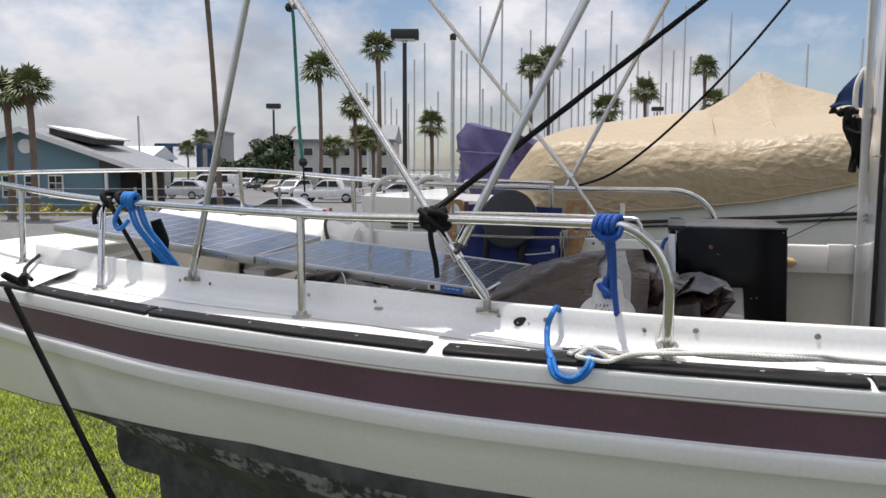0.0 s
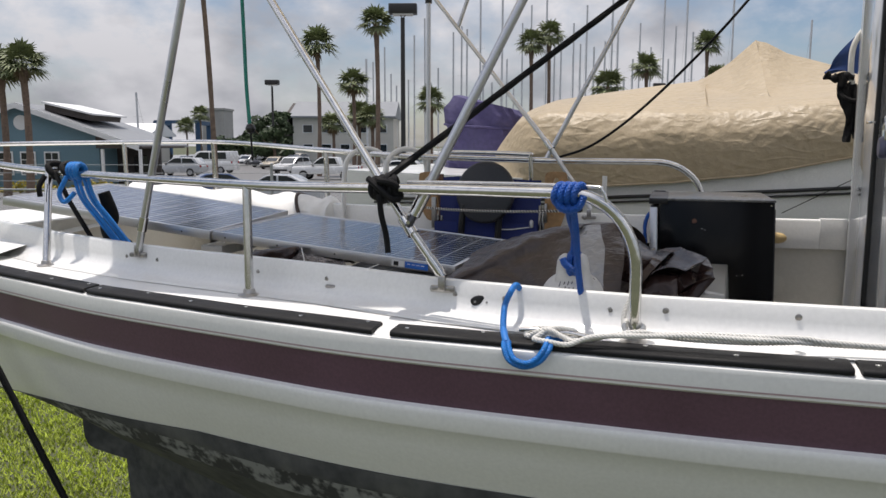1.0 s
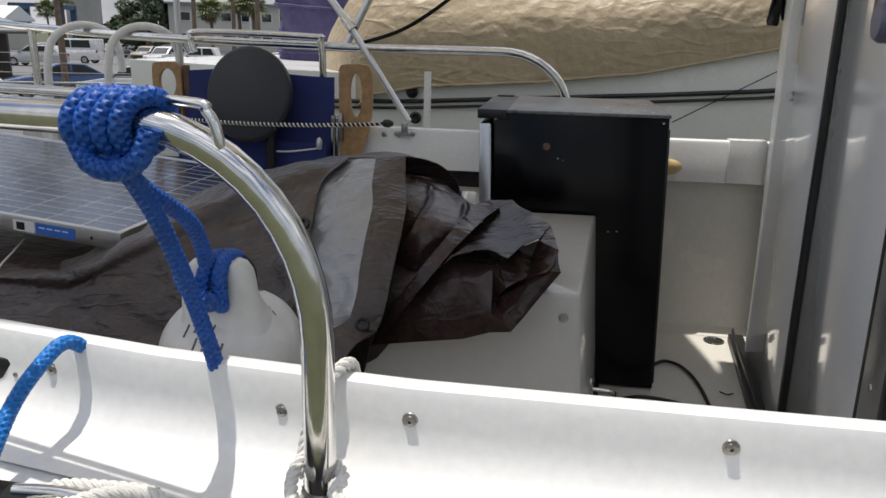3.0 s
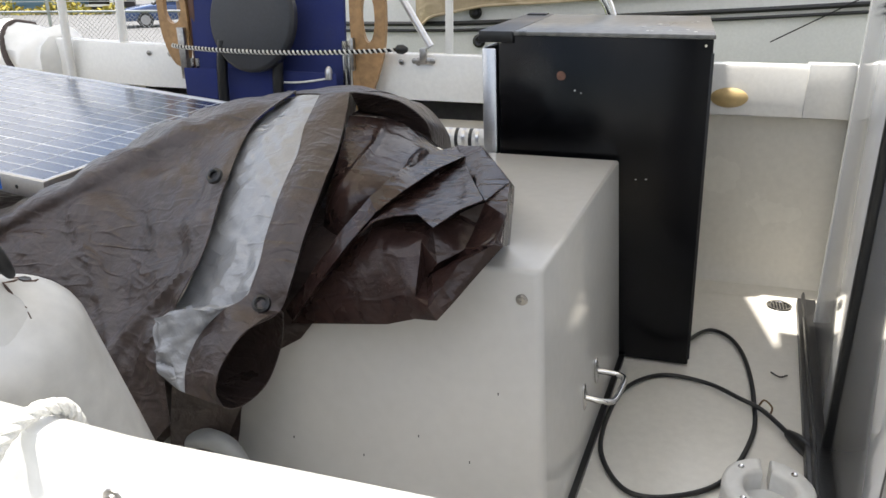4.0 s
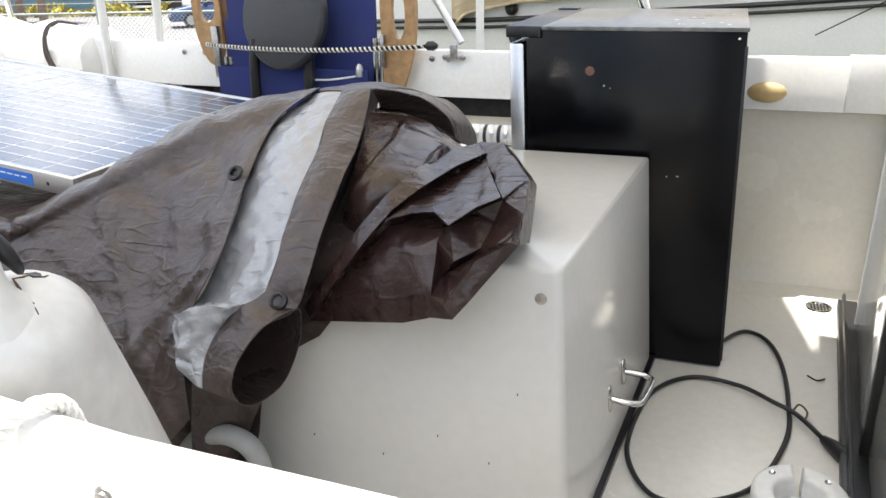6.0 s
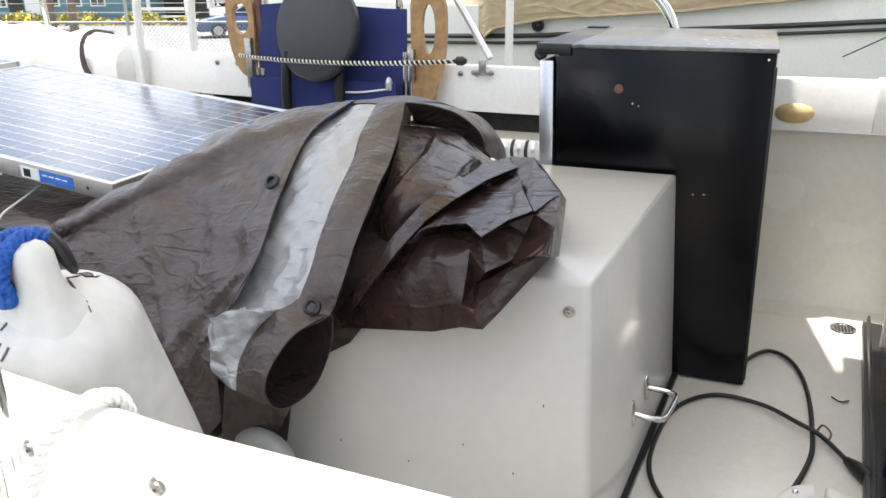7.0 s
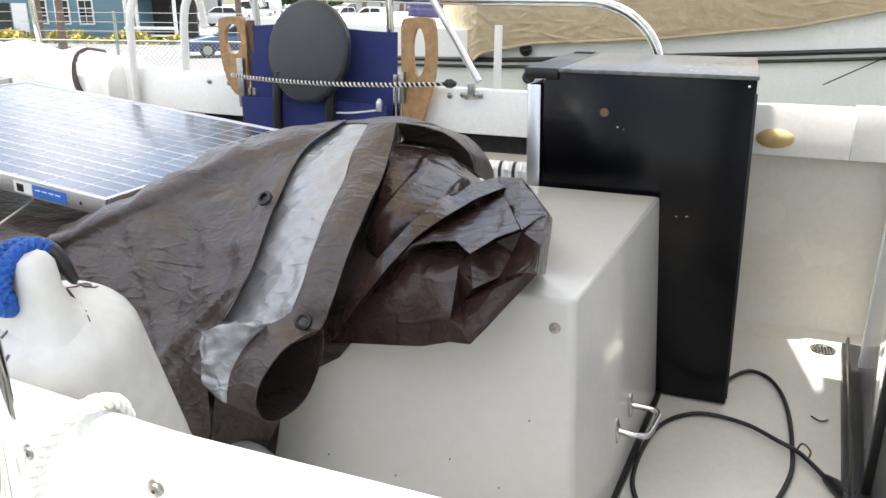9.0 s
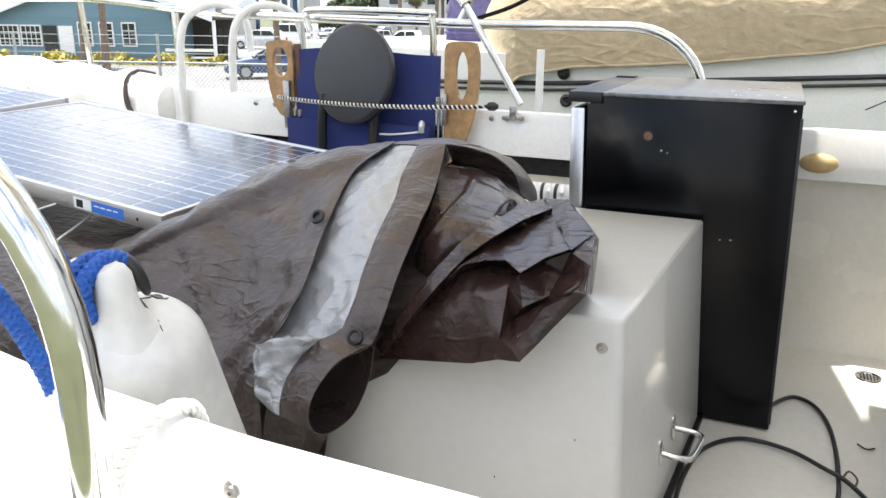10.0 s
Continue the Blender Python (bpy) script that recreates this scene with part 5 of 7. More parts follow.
def fold_line(u0, v0, u1, v1, width, height):
    """A sharp ridge (or valley) from one place of a cloth to another."""
    def f(u, v):
        du, dv = u1 - u0, v1 - v0
        s = max(0.0, min(1.0, ((u - u0) * du + (v - v0) * dv) / (du * du + dv * dv)))
        d = math.hypot(u - u0 - s * du, v - v0 - s * dv)
        return height * max(0.0, 1 - d / (width * (0.35 + 0.65 * s))) ** 1.3
    return f


def folds(*lines):
    return lambda u, v: sum(f(u, v) for f in lines)


NET = [
    [(-1.219, 1.100, 2.130), (-0.908, 1.100, 2.264), (-0.603, 1.120, 2.409), (-0.292, 1.050, 2.502)],
    [(-0.727, 0.700, 2.311), (-0.560, 0.770, 2.398), (-0.397, 0.851, 2.483), (-0.216, 0.899, 2.527)],
    [(-0.690, 0.660, 2.289), (-0.538, 0.703, 2.359), (-0.395, 0.772, 2.430), (-0.247, 0.817, 2.489)],
    [(-0.660, 0.620, 2.248), (-0.516, 0.653, 2.302), (-0.380, 0.699, 2.366), (-0.231, 0.692, 2.420)],
    [(-0.620, 0.570, 2.205), (-0.490, 0.605, 2.240), (-0.363, 0.634, 2.290), (-0.217, 0.604, 2.353)],
    [(-0.581, 0.520, 2.158), (-0.460, 0.549, 2.177), (-0.345, 0.574, 2.218), (-0.240, 0.558, 2.288)],
    [(-0.505, 0.470, 2.092), (-0.409, 0.506, 2.105), (-0.319, 0.527, 2.144), (-0.250, 0.528, 2.215)],
    [(-0.388, 0.450, 2.032), (-0.332, 0.474, 2.051), (-0.282, 0.494, 2.085), (-0.240, 0.510, 2.129)],
]
LEFT = [[(-1.60, 1.50, 2.27), (-1.40, 1.50, 2.27)], [(-1.60, 0.95, 2.275), (-1.10, 0.80, 2.285)], [(-1.60, 0.80, 2.27), (-1.08, 0.72, 2.275)], [(-1.60, 0.68, 2.25), (-1.06, 0.64, 2.245)],
        [(-1.58, 0.60, 2.21), (-1.02, 0.58, 2.20)], [(-1.58, 0.55, 2.13), (-0.98, 0.53, 2.13)], [(-1.55, 0.50, 2.04), (-0.92, 0.49, 2.04)], [(-1.55, 0.48, 1.94), (-0.80, 0.46, 1.94)]]
rows = drape([a + [b[0]] for a, b in zip(LEFT, NET)], 10, 12, 0.010, 0.16, 5, None, 0.05)
part("sheet", solid(sheet(rows), 0.0015), TARP, tarp)
rows = drape(NET, 14, 22, 0.0085, 0.085, 3, folds(fold_line(0.30, 0.35, 0.75, 0.62, 0.05, 0.006), fold_line(0.62, 0.95, 0.86, 0.30, 0.06, 0.010), fold_line(0.75, 0.9, 0.98, 0.45, 0.05, 0.008), fold_line(0.2, 0.1, 0.5, 0.3, 0.04, 0.004)), 0.05)
part("sheet", solid(sheet(rows), 0.0015), TARP, tarp)
EDGE_A = [(-0.222, 0.900, 2.521), (-0.258, 0.828, 2.481), (-0.255, 0.762, 2.447), (-0.242, 0.706, 2.408), (-0.226, 0.641, 2.368), (-0.232, 0.606, 2.326), (-0.246, 0.576, 2.284), (-0.256, 0.530, 2.268), (-0.240, 0.508, 2.244), (-0.232, 0.496, 2.219), (-0.204, 0.486, 2.206)]
EDGE_B = [(-0.157, 0.878, 2.530), (-0.144, 0.793, 2.499), (-0.129, 0.733, 2.469), (-0.124, 0.670, 2.434), (-0.122, 0.618, 2.390), (-0.118, 0.580, 2.354), (-0.126, 0.552, 2.319), (-0.155, 0.535, 2.300), (-0.178, 0.522, 2.273), (-0.191, 0.500, 2.237), (-0.186, 0.482, 2.205)]
BULGE = (0.004, 0.006, 0.008, 0.006, -0.004, -0.010, -0.006, 0.020, 0.012, 0.008, 0.004)
NET = [[(x - 0.012, y + 0.012, z - 0.005) for x, y, z in EDGE_A], [tuple((p + q) / 2 + d * h for p, q, d in zip(u, v, (0.1, -0.7, 0.6))) for u, v, h in zip(EDGE_A, EDGE_B, BULGE)], EDGE_B]
rows = drape(NET, 12, 10, 0.0042, 0.040, 9, folds(fold_line(0.25, 0.62, 0.95, 0.60, 0.035, -0.012), fold_line(0.15, 0.70, 0.9, 0.68, 0.035, 0.010), fold_line(0.1, 0.86, 0.5, 0.92, 0.04, -0.008), fold_line(0.0, 0.80, 0.4, 0.84, 0.03, 0.006)), 0.06)
part("lining", solid(sheet(rows), 0.0015), TARPSILVER, tarp, "silver lining of the turned-back hem")
LIP_EDGE = [(-0.096, 0.860, 2.541), (-0.0826, 0.800, 2.500), (-0.068, 0.735, 2.472), (-0.062, 0.661, 2.433), (-0.066, 0.617, 2.388), (-0.069, 0.575, 2.337), (-0.080, 0.556, 2.301), (-0.103, 0.513, 2.292), (-0.123, 0.485, 2.261), (-0.129, 0.468, 2.227), (-0.130, 0.478, 2.196)]
HEM = [EDGE_B, [tuple((p + q) / 2 + d * 0.005 for p, q, d in zip(u, v, (0.1, -0.7, 0.6))) for u, v in zip(EDGE_B, LIP_EDGE)], LIP_EDGE]
rows = drape(HEM, 8, 8, 0.0022, 0.05, 11)
part("hem", solid(sheet(rows), 0.0015), TARP, tarp, "brown hem folded back")
# under the upper hem the sheet falls back; below, the end curls into an open roll
FALL = [(-0.115, 0.930, 2.512), (-0.102, 0.860, 2.470), (-0.098, 0.790, 2.430), (-0.104, 0.730, 2.370), (-0.112, 0.690, 2.320), (-0.120, 0.655, 2.270)]
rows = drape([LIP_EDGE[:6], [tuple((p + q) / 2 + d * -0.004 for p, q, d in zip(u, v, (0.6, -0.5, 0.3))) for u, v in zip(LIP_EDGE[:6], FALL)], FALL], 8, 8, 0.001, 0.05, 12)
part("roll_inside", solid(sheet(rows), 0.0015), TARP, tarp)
MOUTH = curve([(-0.080, 0.557, 2.300), (-0.103, 0.514, 2.291), (-0.123, 0.486, 2.260), (-0.129, 0.469, 2.227), (-0.130, 0.479, 2.197), (-0.128, 0.515, 2.174), (-0.116, 0.565, 2.181), (-0.108, 0.600, 2.223), (-0.098, 0.596, 2.267)], 6, closed=True)
mid = sum(MOUTH, Vector()) / len(MOUTH)
rows = [[mid + (p - mid) * k + Vector((-0.085, 0.045, 0.006)) * d for p in MOUTH] for k, d in ((1.0, 0.0), (1.01, 0.12), (0.98, 0.4), (0.9, 0.75), (0.7, 1.1))]
part("roll", solid(sheet(rows, closed=True), 0.0015), TARP, tarp, "open roll at the hem's end")
for p, d in (((-0.102, 0.5525, 2.312), (0.25, -1, 0.75)), ((-0.244, 0.692, 2.438), (-0.1, -1, 0.85))):
    g = part("grommet", lathe([(0.0062, 0.0), (0.0062, 0.005), (0.0085, 0.0065), (0.0120, 0.005), (0.0130, 0.0)], p, 20, towards(d)), BLACKP, tarp, "dark metal grommet")
    part("hole", lathe([(0.006, 0.0005), (0.001, 0.001)], p, 14, towards(d)), RUBBER, g)
NET = [
    [(-0.100, 0.860, 2.502), (-0.079, 0.887, 2.496), (-0.056, 0.910, 2.488), (-0.030, 0.929, 2.477), (-0.008, 0.945, 2.456), (0.013, 0.960, 2.434)],
    [(-0.078, 0.770, 2.463), (-0.044, 0.786, 2.467), (-0.017, 0.812, 2.463), (0.006, 0.842, 2.457), (0.029, 0.871, 2.447), (0.052, 0.900, 2.438)],
    [(-0.075, 0.710, 2.403), (-0.027, 0.694, 2.428), (0.013, 0.723, 2.439), (0.038, 0.772, 2.442), (0.055, 0.826, 2.441), (0.072, 0.880, 2.440)],
    [(-0.087, 0.670, 2.331), (-0.036, 0.653, 2.377), (0.013, 0.683, 2.414), (0.040, 0.745, 2.426), (0.063, 0.813, 2.432), (0.086, 0.880, 2.439)],
    [(-0.104, 0.645, 2.261), (-0.050, 0.640, 2.320), (0.002, 0.658, 2.376), (0.037, 0.712, 2.405), (0.062, 0.786, 2.420), (0.087, 0.860, 2.434)],
]
HOOD = NET[0]
NET[4] = [(x, y + 0.060, z - 0.030) for x, y, z in NET[4]]
NET[3] = [(x, y + 0.035, z - 0.012) for x, y, z in NET[3]]
rows = drape(NET, 12, 12, 0.0030, 0.11, 21, folds(fold_line(1.0, 0.05, 0.25, 0.75, 0.06, 0.010), fold_line(0.9, 0.02, 0.55, 0.85, 0.05, 0.009), fold_line(0.6, 0.0, 0.1, 0.35, 0.05, 0.006)), 0.12, 4)
part("crumple", solid(sheet(rows), 0.0015), TARPSHADE, tarp, "crumpled glossy brown folds, their shade put into the colour")


def facets(points, faces, seed, amp=0.0016, size=0.05):
    """Sharp planes of stiff creased sheet between named corners, each slightly dented."""
    bm = bmesh.new()
    vs = {k: bm.verts.new(p) for k, p in points.items()}
    for f in faces.split():
        bm.faces.new([vs[k] for k in f])
    bmesh.ops.recalc_face_normals(bm, faces=bm.faces)
    bm.normal_update()
    if sum((f.normal * f.calc_area() for f in bm.faces), Vector()).dot(Vector((0.1, -1, 0.7))) < 0:
        bmesh.ops.reverse_faces(bm, faces=bm.faces)
    bmesh.ops.subdivide_edges(bm, edges=bm.edges, cuts=3, use_grid_fill=True)
    bmesh.ops.triangulate(bm, faces=bm.faces)
    bm.normal_update()
    high = crush(size, amp, seed)
    moved = [(v, v.co + v.normal * (high(v.co) + 0.0012 * noise.noise(v.co * 60))) for v in bm.verts]
    for v, co in moved:
        v.co = co
    return solid(bm, 0.0012)


LIP = dict(a=(0.059, 0.930, 2.448), b=(0.028, 0.850, 2.449), c=(0.033, 0.715, 2.458), d=(0.017, 0.650, 2.439), e=(-0.023, 0.625, 2.387), f=(-0.060, 0.617, 2.335), g=(-0.104, 0.617, 2.275), h=(0.090, 0.900, 2.445), i=(0.070, 0.775, 2.449), j=(0.054, 0.680, 2.443), k=(0.033, 0.630, 2.426), l=(0.002, 0.605, 2.387), m=(-0.035, 0.600, 2.337), n=(-0.086, 0.602, 2.268), o=(0.079, 0.940, 2.424), p=(0.055, 0.830, 2.422), q=(0.037, 0.735, 2.416), r=(0.015, 0.680, 2.396), s=(-0.020, 0.660, 2.352), t=(-0.055, 0.645, 2.306), u=(-0.104, 0.645, 2.240))
part("crumple", facets(LIP, "abih bcji cdkj delk efml fgnm hipo ijqp jkrq klsr lmts mnut", 21), TARPSHADE, tarp, "crumpled glossy brown folds, their shade put into the colour")
OVER = dict(a=(0.001, 0.655, 2.401), b=(0.031, 0.705, 2.422), c=(0.057, 0.790, 2.431), d=(0.085, 0.870, 2.440), e=(-0.001, 0.626, 2.386), f=(0.071, 0.600, 2.434), g=(0.091, 0.628, 2.429), h=(0.125, 0.588, 2.427), i=(0.143, 0.640, 2.436), j=(0.171, 0.655, 2.447), k=(0.133, 0.745, 2.447), l=(0.036, 0.612, 2.418))
part("crumple", facets(OVER, "ael alb lfb bfg bgc cgh chi cid dik ijk", 22), TARPSHADE, tarp, "crumpled glossy brown folds, their shade put into the colour")
SIDE = dict(a=(0.060, 0.925, 2.451), b=(0.110, 0.885, 2.461), c=(0.188, 0.735, 2.450), d=(0.170, 0.668, 2.442), e=(0.086, 0.868, 2.441), f=(0.128, 0.765, 2.441), g=(0.208, 0.607, 2.404))
for k in "abcg":
    SIDE[k.upper()] = (SIDE[k][0] - 0.02, SIDE[k][1] + 0.14, SIDE[k][2] - 0.05)
part("crumple", facets(SIDE, "abe bfe bdf bcd abBA bcCB cgGC", 23), TARPSHADE, tarp, "crumpled glossy brown folds, their shade put into the colour")
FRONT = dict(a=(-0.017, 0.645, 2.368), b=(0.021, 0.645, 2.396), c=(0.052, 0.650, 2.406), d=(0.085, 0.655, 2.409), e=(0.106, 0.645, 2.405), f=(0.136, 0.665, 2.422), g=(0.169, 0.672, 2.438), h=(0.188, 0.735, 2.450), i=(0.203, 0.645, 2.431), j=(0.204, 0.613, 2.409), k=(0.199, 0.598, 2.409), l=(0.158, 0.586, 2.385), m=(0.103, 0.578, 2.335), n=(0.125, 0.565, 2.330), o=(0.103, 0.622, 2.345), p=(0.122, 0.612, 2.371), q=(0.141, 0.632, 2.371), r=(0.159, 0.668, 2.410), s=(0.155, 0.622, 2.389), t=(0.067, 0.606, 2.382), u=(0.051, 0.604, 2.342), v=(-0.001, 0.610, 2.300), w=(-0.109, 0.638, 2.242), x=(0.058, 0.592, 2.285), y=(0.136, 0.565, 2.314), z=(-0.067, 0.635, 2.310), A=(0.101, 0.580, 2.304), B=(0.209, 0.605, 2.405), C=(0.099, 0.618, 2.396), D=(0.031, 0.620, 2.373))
part("crumple", facets(FRONT, "azD aDb bDt btc ctC cCd dCe eCp eps esf fsr frg gri gih rsk rki ikj sqk qlk pqs Cop Cmo poq olq onl mno tmC tum Dut Dvu zvD zwv vwx vxu uxm mxA mAn Ayn nyl lyk kyB jkB", 24), TARPSHADE, tarp, "crumpled glossy brown folds, their shade put into the colour")
NET = [
    [(-0.096, 0.860, 2.541), (-0.065, 0.902, 2.530), (-0.034, 0.941, 2.510), (-0.008, 0.972, 2.475), (-0.005, 1.000, 2.429)],
    [(-0.100, 0.885, 2.523), (-0.078, 0.923, 2.511), (-0.048, 0.953, 2.496), (-0.025, 0.979, 2.468), (-0.018, 1.000, 2.428)],
    [(-0.112, 0.930, 2.496), (-0.086, 0.949, 2.487), (-0.063, 0.968, 2.473), (-0.047, 0.987, 2.451), (-0.036, 1.000, 2.423)],
]
rows = drape(NET, 8, 10, 0.0015, 0.05, 41)
part("flap", solid(sheet(rows), 0.0015), TARP, tarp)
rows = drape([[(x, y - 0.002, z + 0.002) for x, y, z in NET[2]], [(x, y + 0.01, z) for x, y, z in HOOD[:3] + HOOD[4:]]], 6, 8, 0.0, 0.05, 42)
part("hood_inside", solid(sheet(rows), 0.0015), TARPSHADE, tarp)
BACK = [(-0.12, 1.22, 2.465), (-0.09, 1.22, 2.455), (-0.062, 1.22, 2.43), (-0.04, 1.22, 2.395), (-0.036, 1.22, 2.352)]
rows = drape([NET[0], [Vector(a).lerp(Vector(b), 0.45) + Vector((0, 0, 0.006)) for a, b in zip(NET[0], BACK)], BACK], 8, 10, 0.002, 0.06, 43, None, 0.1)
part("flap", solid(sheet(rows), 0.0015), TARP, tarp)
rows = drape([[(-0.212, 0.905, 2.526), (-0.181, 0.899, 2.529), (-0.150, 0.890, 2.530), (-0.121, 0.875, 2.536), (-0.096, 0.860, 2.540)],
              [(-0.294, 1.05, 2.500), (-0.23, 1.05, 2.512), (-0.18, 1.05, 2.518), (-0.14, 1.045, 2.518), (-0.11, 1.04, 2.512)],
              [(-0.36, 1.25, 2.43), (-0.27, 1.24, 2.45), (-0.20, 1.23, 2.46), (-0.155, 1.22, 2.465), (-0.12, 1.22, 2.465)]], 8, 10, 0.002, 0.06, 45, None, 0.1)
part("sheet", solid(sheet(rows), 0.0015), TARP, tarp)
rows = drape([[(-0.17, 0.94, 2.475), (-0.16, 0.80, 2.405), (-0.15, 0.655, 2.345), (-0.155, 0.648, 2.24), (-0.17, 0.645, 2.17)],
              [(-0.01, 0.94, 2.440), (0.0, 0.80, 2.405), (-0.02, 0.656, 2.348), (-0.06, 0.648, 2.27), (-0.10, 0.645, 2.215)]], 8, 8, 0.0, 0.06, 47)
part("sheet", solid(sheet(rows), 0.0015), TARP, tarp)
rows = drape([[(0.0, 0.95, 2.43), (0.08, 0.96, 2.425), (0.125, 0.93, 2.40)], [(0.02, 0.80, 2.40), (0.09, 0.80, 2.40), (0.14, 0.85, 2.38)], [(0.01, 0.70, 2.352), (0.08, 0.70, 2.355), (0.13, 0.76, 2.352)]], 8, 8, 0.002, 0.04, 49)
part("sheet", solid(sheet(rows), 0.0015), TARP, tarp)

rows = drape([[(-0.44, 0.60, 2.15), (-0.30, 0.605, 2.18), (-0.185, 0.628, 2.16)], [(-0.42, 0.585, 2.05), (-0.29, 0.59, 2.06), (-0.200, 0.605, 2.04)], [(-0.39, 0.58, 1.96), (-0.28, 0.578, 1.95), (-0.215, 0.590, 1.94)]], 8, 8, 0.008, 0.07, 59)
part("sheet", solid(sheet(rows), 0.0015), TARP, tarp)
rows = drape([[(-0.262, 0.562, 2.20), (-0.20, 0.60, 2.165), (-0.175, 0.615, 2.14)], [(-0.272, 0.545, 2.08), (-0.23, 0.580, 2.06), (-0.215, 0.595, 2.05)], [(-0.275, 0.535, 1.985), (-0.255, 0.560, 1.965), (-0.250, 0.575, 1.955)]], 8, 8, 0.006, 0.06, 53)
part("sheet", solid(sheet(rows), 0.0015), TARP, tarp)

jug = thing("plastic_jug", (-0.25, 0.60, 1.88), "cloudy white plastic jug lying beside the engine box", "jug")
part("body", lathe([(0.05, 0), (0.085, 0.01), (0.095, 0.06), (0.09, 0.10), (0.06, 0.125), (0.02, 0.13)], (-0.27, 0.545, 1.882), 24), TRANSLUCENT, jug)
grip_line = curve([(-0.335, 0.575, 1.95), (-0.318, 0.575, 2.005), (-0.285, 0.572, 2.046), (-0.240, 0.570, 2.066), (-0.198, 0.570, 2.060), (-0.176, 0.570, 2.028), (-0.170, 0.568, 1.97), (-0.18, 0.56, 1.92)], 6)
part("handle", tube(grip_line, lambda t: 0.013 + 0.003 * math.sin(math.pi * t), 14), TRANSLUCENT, jug, "broad moulded handle")
part("spout", lathe([(0.022, 0), (0.022, 0.03), (0.016, 0.034)], (-0.155, 0.57, 1.915), 14, towards((1, 0.1, 0.4))), TRANSLUCENT, jug)

# clutter under the panels
rows = drape([[(-1.16, 0.58, 2.215), (-0.95, 0.58, 2.215), (-0.78, 0.58, 2.21), (-0.62, 0.60, 2.19)], [(-1.16, 0.68, 2.285), (-0.95, 0.68, 2.28), (-0.78, 0.68, 2.27), (-0.62, 0.69, 2.25)],
              [(-1.16, 0.84, 2.305), (-0.95, 0.84, 2.305), (-0.78, 0.82, 2.30), (-0.62, 0.82, 2.29)], [(-1.16, 1.28, 2.32), (-0.95, 1.28, 2.315), (-0.78, 1.28, 2.31), (-0.62, 1.28, 2.30)]], 10, 10, 0.004, 0.12, 57)
part("sheet", solid(sheet(rows), 0.0015), TARP, tarp)
rows = drape([[(-1.45, 0.70, 2.27), (-1.33, 0.68, 2.25), (-1.21, 0.68, 2.26), (-1.07, 0.70, 2.27)], [(-1.44, 0.75, 2.345), (-1.33, 0.735, 2.34), (-1.22, 0.735, 2.33), (-1.10, 0.76, 2.325)],
              [(-1.40, 0.80, 2.365), (-1.31, 0.795, 2.395), (-1.22, 0.80, 2.385), (-1.09, 0.82, 2.368)], [(-1.36, 0.93, 2.36), (-1.30, 0.93, 2.38), (-1.22, 0.93, 2.37), (-1.09, 0.93, 2.345)]], 14, 14, 0.012, 0.055, 77)
single("bubble_wrap", solid(sheet(rows), 0.002), WRAP, "crumpled silvery bubble wrap under the solar panel", "packaging")
rows = []
for i, p in enumerate(curve([(-1.455, 0.790, 2.375), (-1.42, 0.782, 2.382), (-1.36, 0.775, 2.388), (-1.31, 0.772, 2.392), (-1.270, 0.780, 2.398)], 7)):
    ring_pts = []
    for k in range(22):
        w = 2 * math.pi * k / 22
        r = 0.024 * (1 + 0.16 * math.sin(2 * w + i * 0.25) + 0.22 * noise.noise(Vector((math.cos(w) * 1.5, math.sin(w) * 1.5, i * 0.22))))
        ring_pts.append(p + Vector((0.25 * r * math.sin(w), r * math.cos(w), r * math.sin(w))))
    rows.append(ring_pts)
rows.append([p * 0.5 + sum(rows[-1], Vector()) / 22 * 0.5 + Vector((0.006, 0, 0)) for p in rows[-1]])
bag = thing("brown_bag", (-1.36, 0.78, 2.33), "rolled brown plastic bag under the solar panel", "bag")
part("roll", sheet(rows, closed=True), TARPSHADE, bag)
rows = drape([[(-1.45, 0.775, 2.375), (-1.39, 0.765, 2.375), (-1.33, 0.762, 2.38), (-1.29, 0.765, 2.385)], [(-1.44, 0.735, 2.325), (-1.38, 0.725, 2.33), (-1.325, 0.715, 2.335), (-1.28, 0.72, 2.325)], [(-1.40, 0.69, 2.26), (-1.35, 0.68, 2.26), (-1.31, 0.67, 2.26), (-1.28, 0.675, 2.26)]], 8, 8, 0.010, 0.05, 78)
part("tail", solid(sheet(rows), 0.0015), TARPSHADE, bag)
cords = thing("panel_leads", (-1.0, 0.75, 2.28), "thin pale leads hanging under the solar panels", "leads")
for pts in (((-1.25, 0.79, 2.415), (-1.207, 0.715, 2.405), (-1.190, 0.708, 2.356), (-1.155, 0.703, 2.318), (-1.055, 0.708, 2.333), (-0.985, 0.745, 2.352), (-0.940, 0.79, 2.368)), ((-0.872, 0.708, 2.300), (-0.876, 0.726, 2.312), (-0.889, 0.778, 2.322), (-0.918, 0.854, 2.330)), ((-1.70, 0.98, 2.40), (-1.72, 0.9, 2.30), (-1.68, 0.9, 2.22))):
    part("lead", tube(curve(pts, 6), 0.0020, 7), PVC, cords)
single("support_plank", box(-1.76, -1.66, 0.9, 2.0, 2.355, 2.395, 0.004), CREAM, "pale plank carrying the solar panels", "plank")
single("stowage_box", box(-1.60, -0.60, 0.80, 1.50, 1.882, 2.235, 0.02), CREAM, "cream stowage box under the tarpaulin", "box")

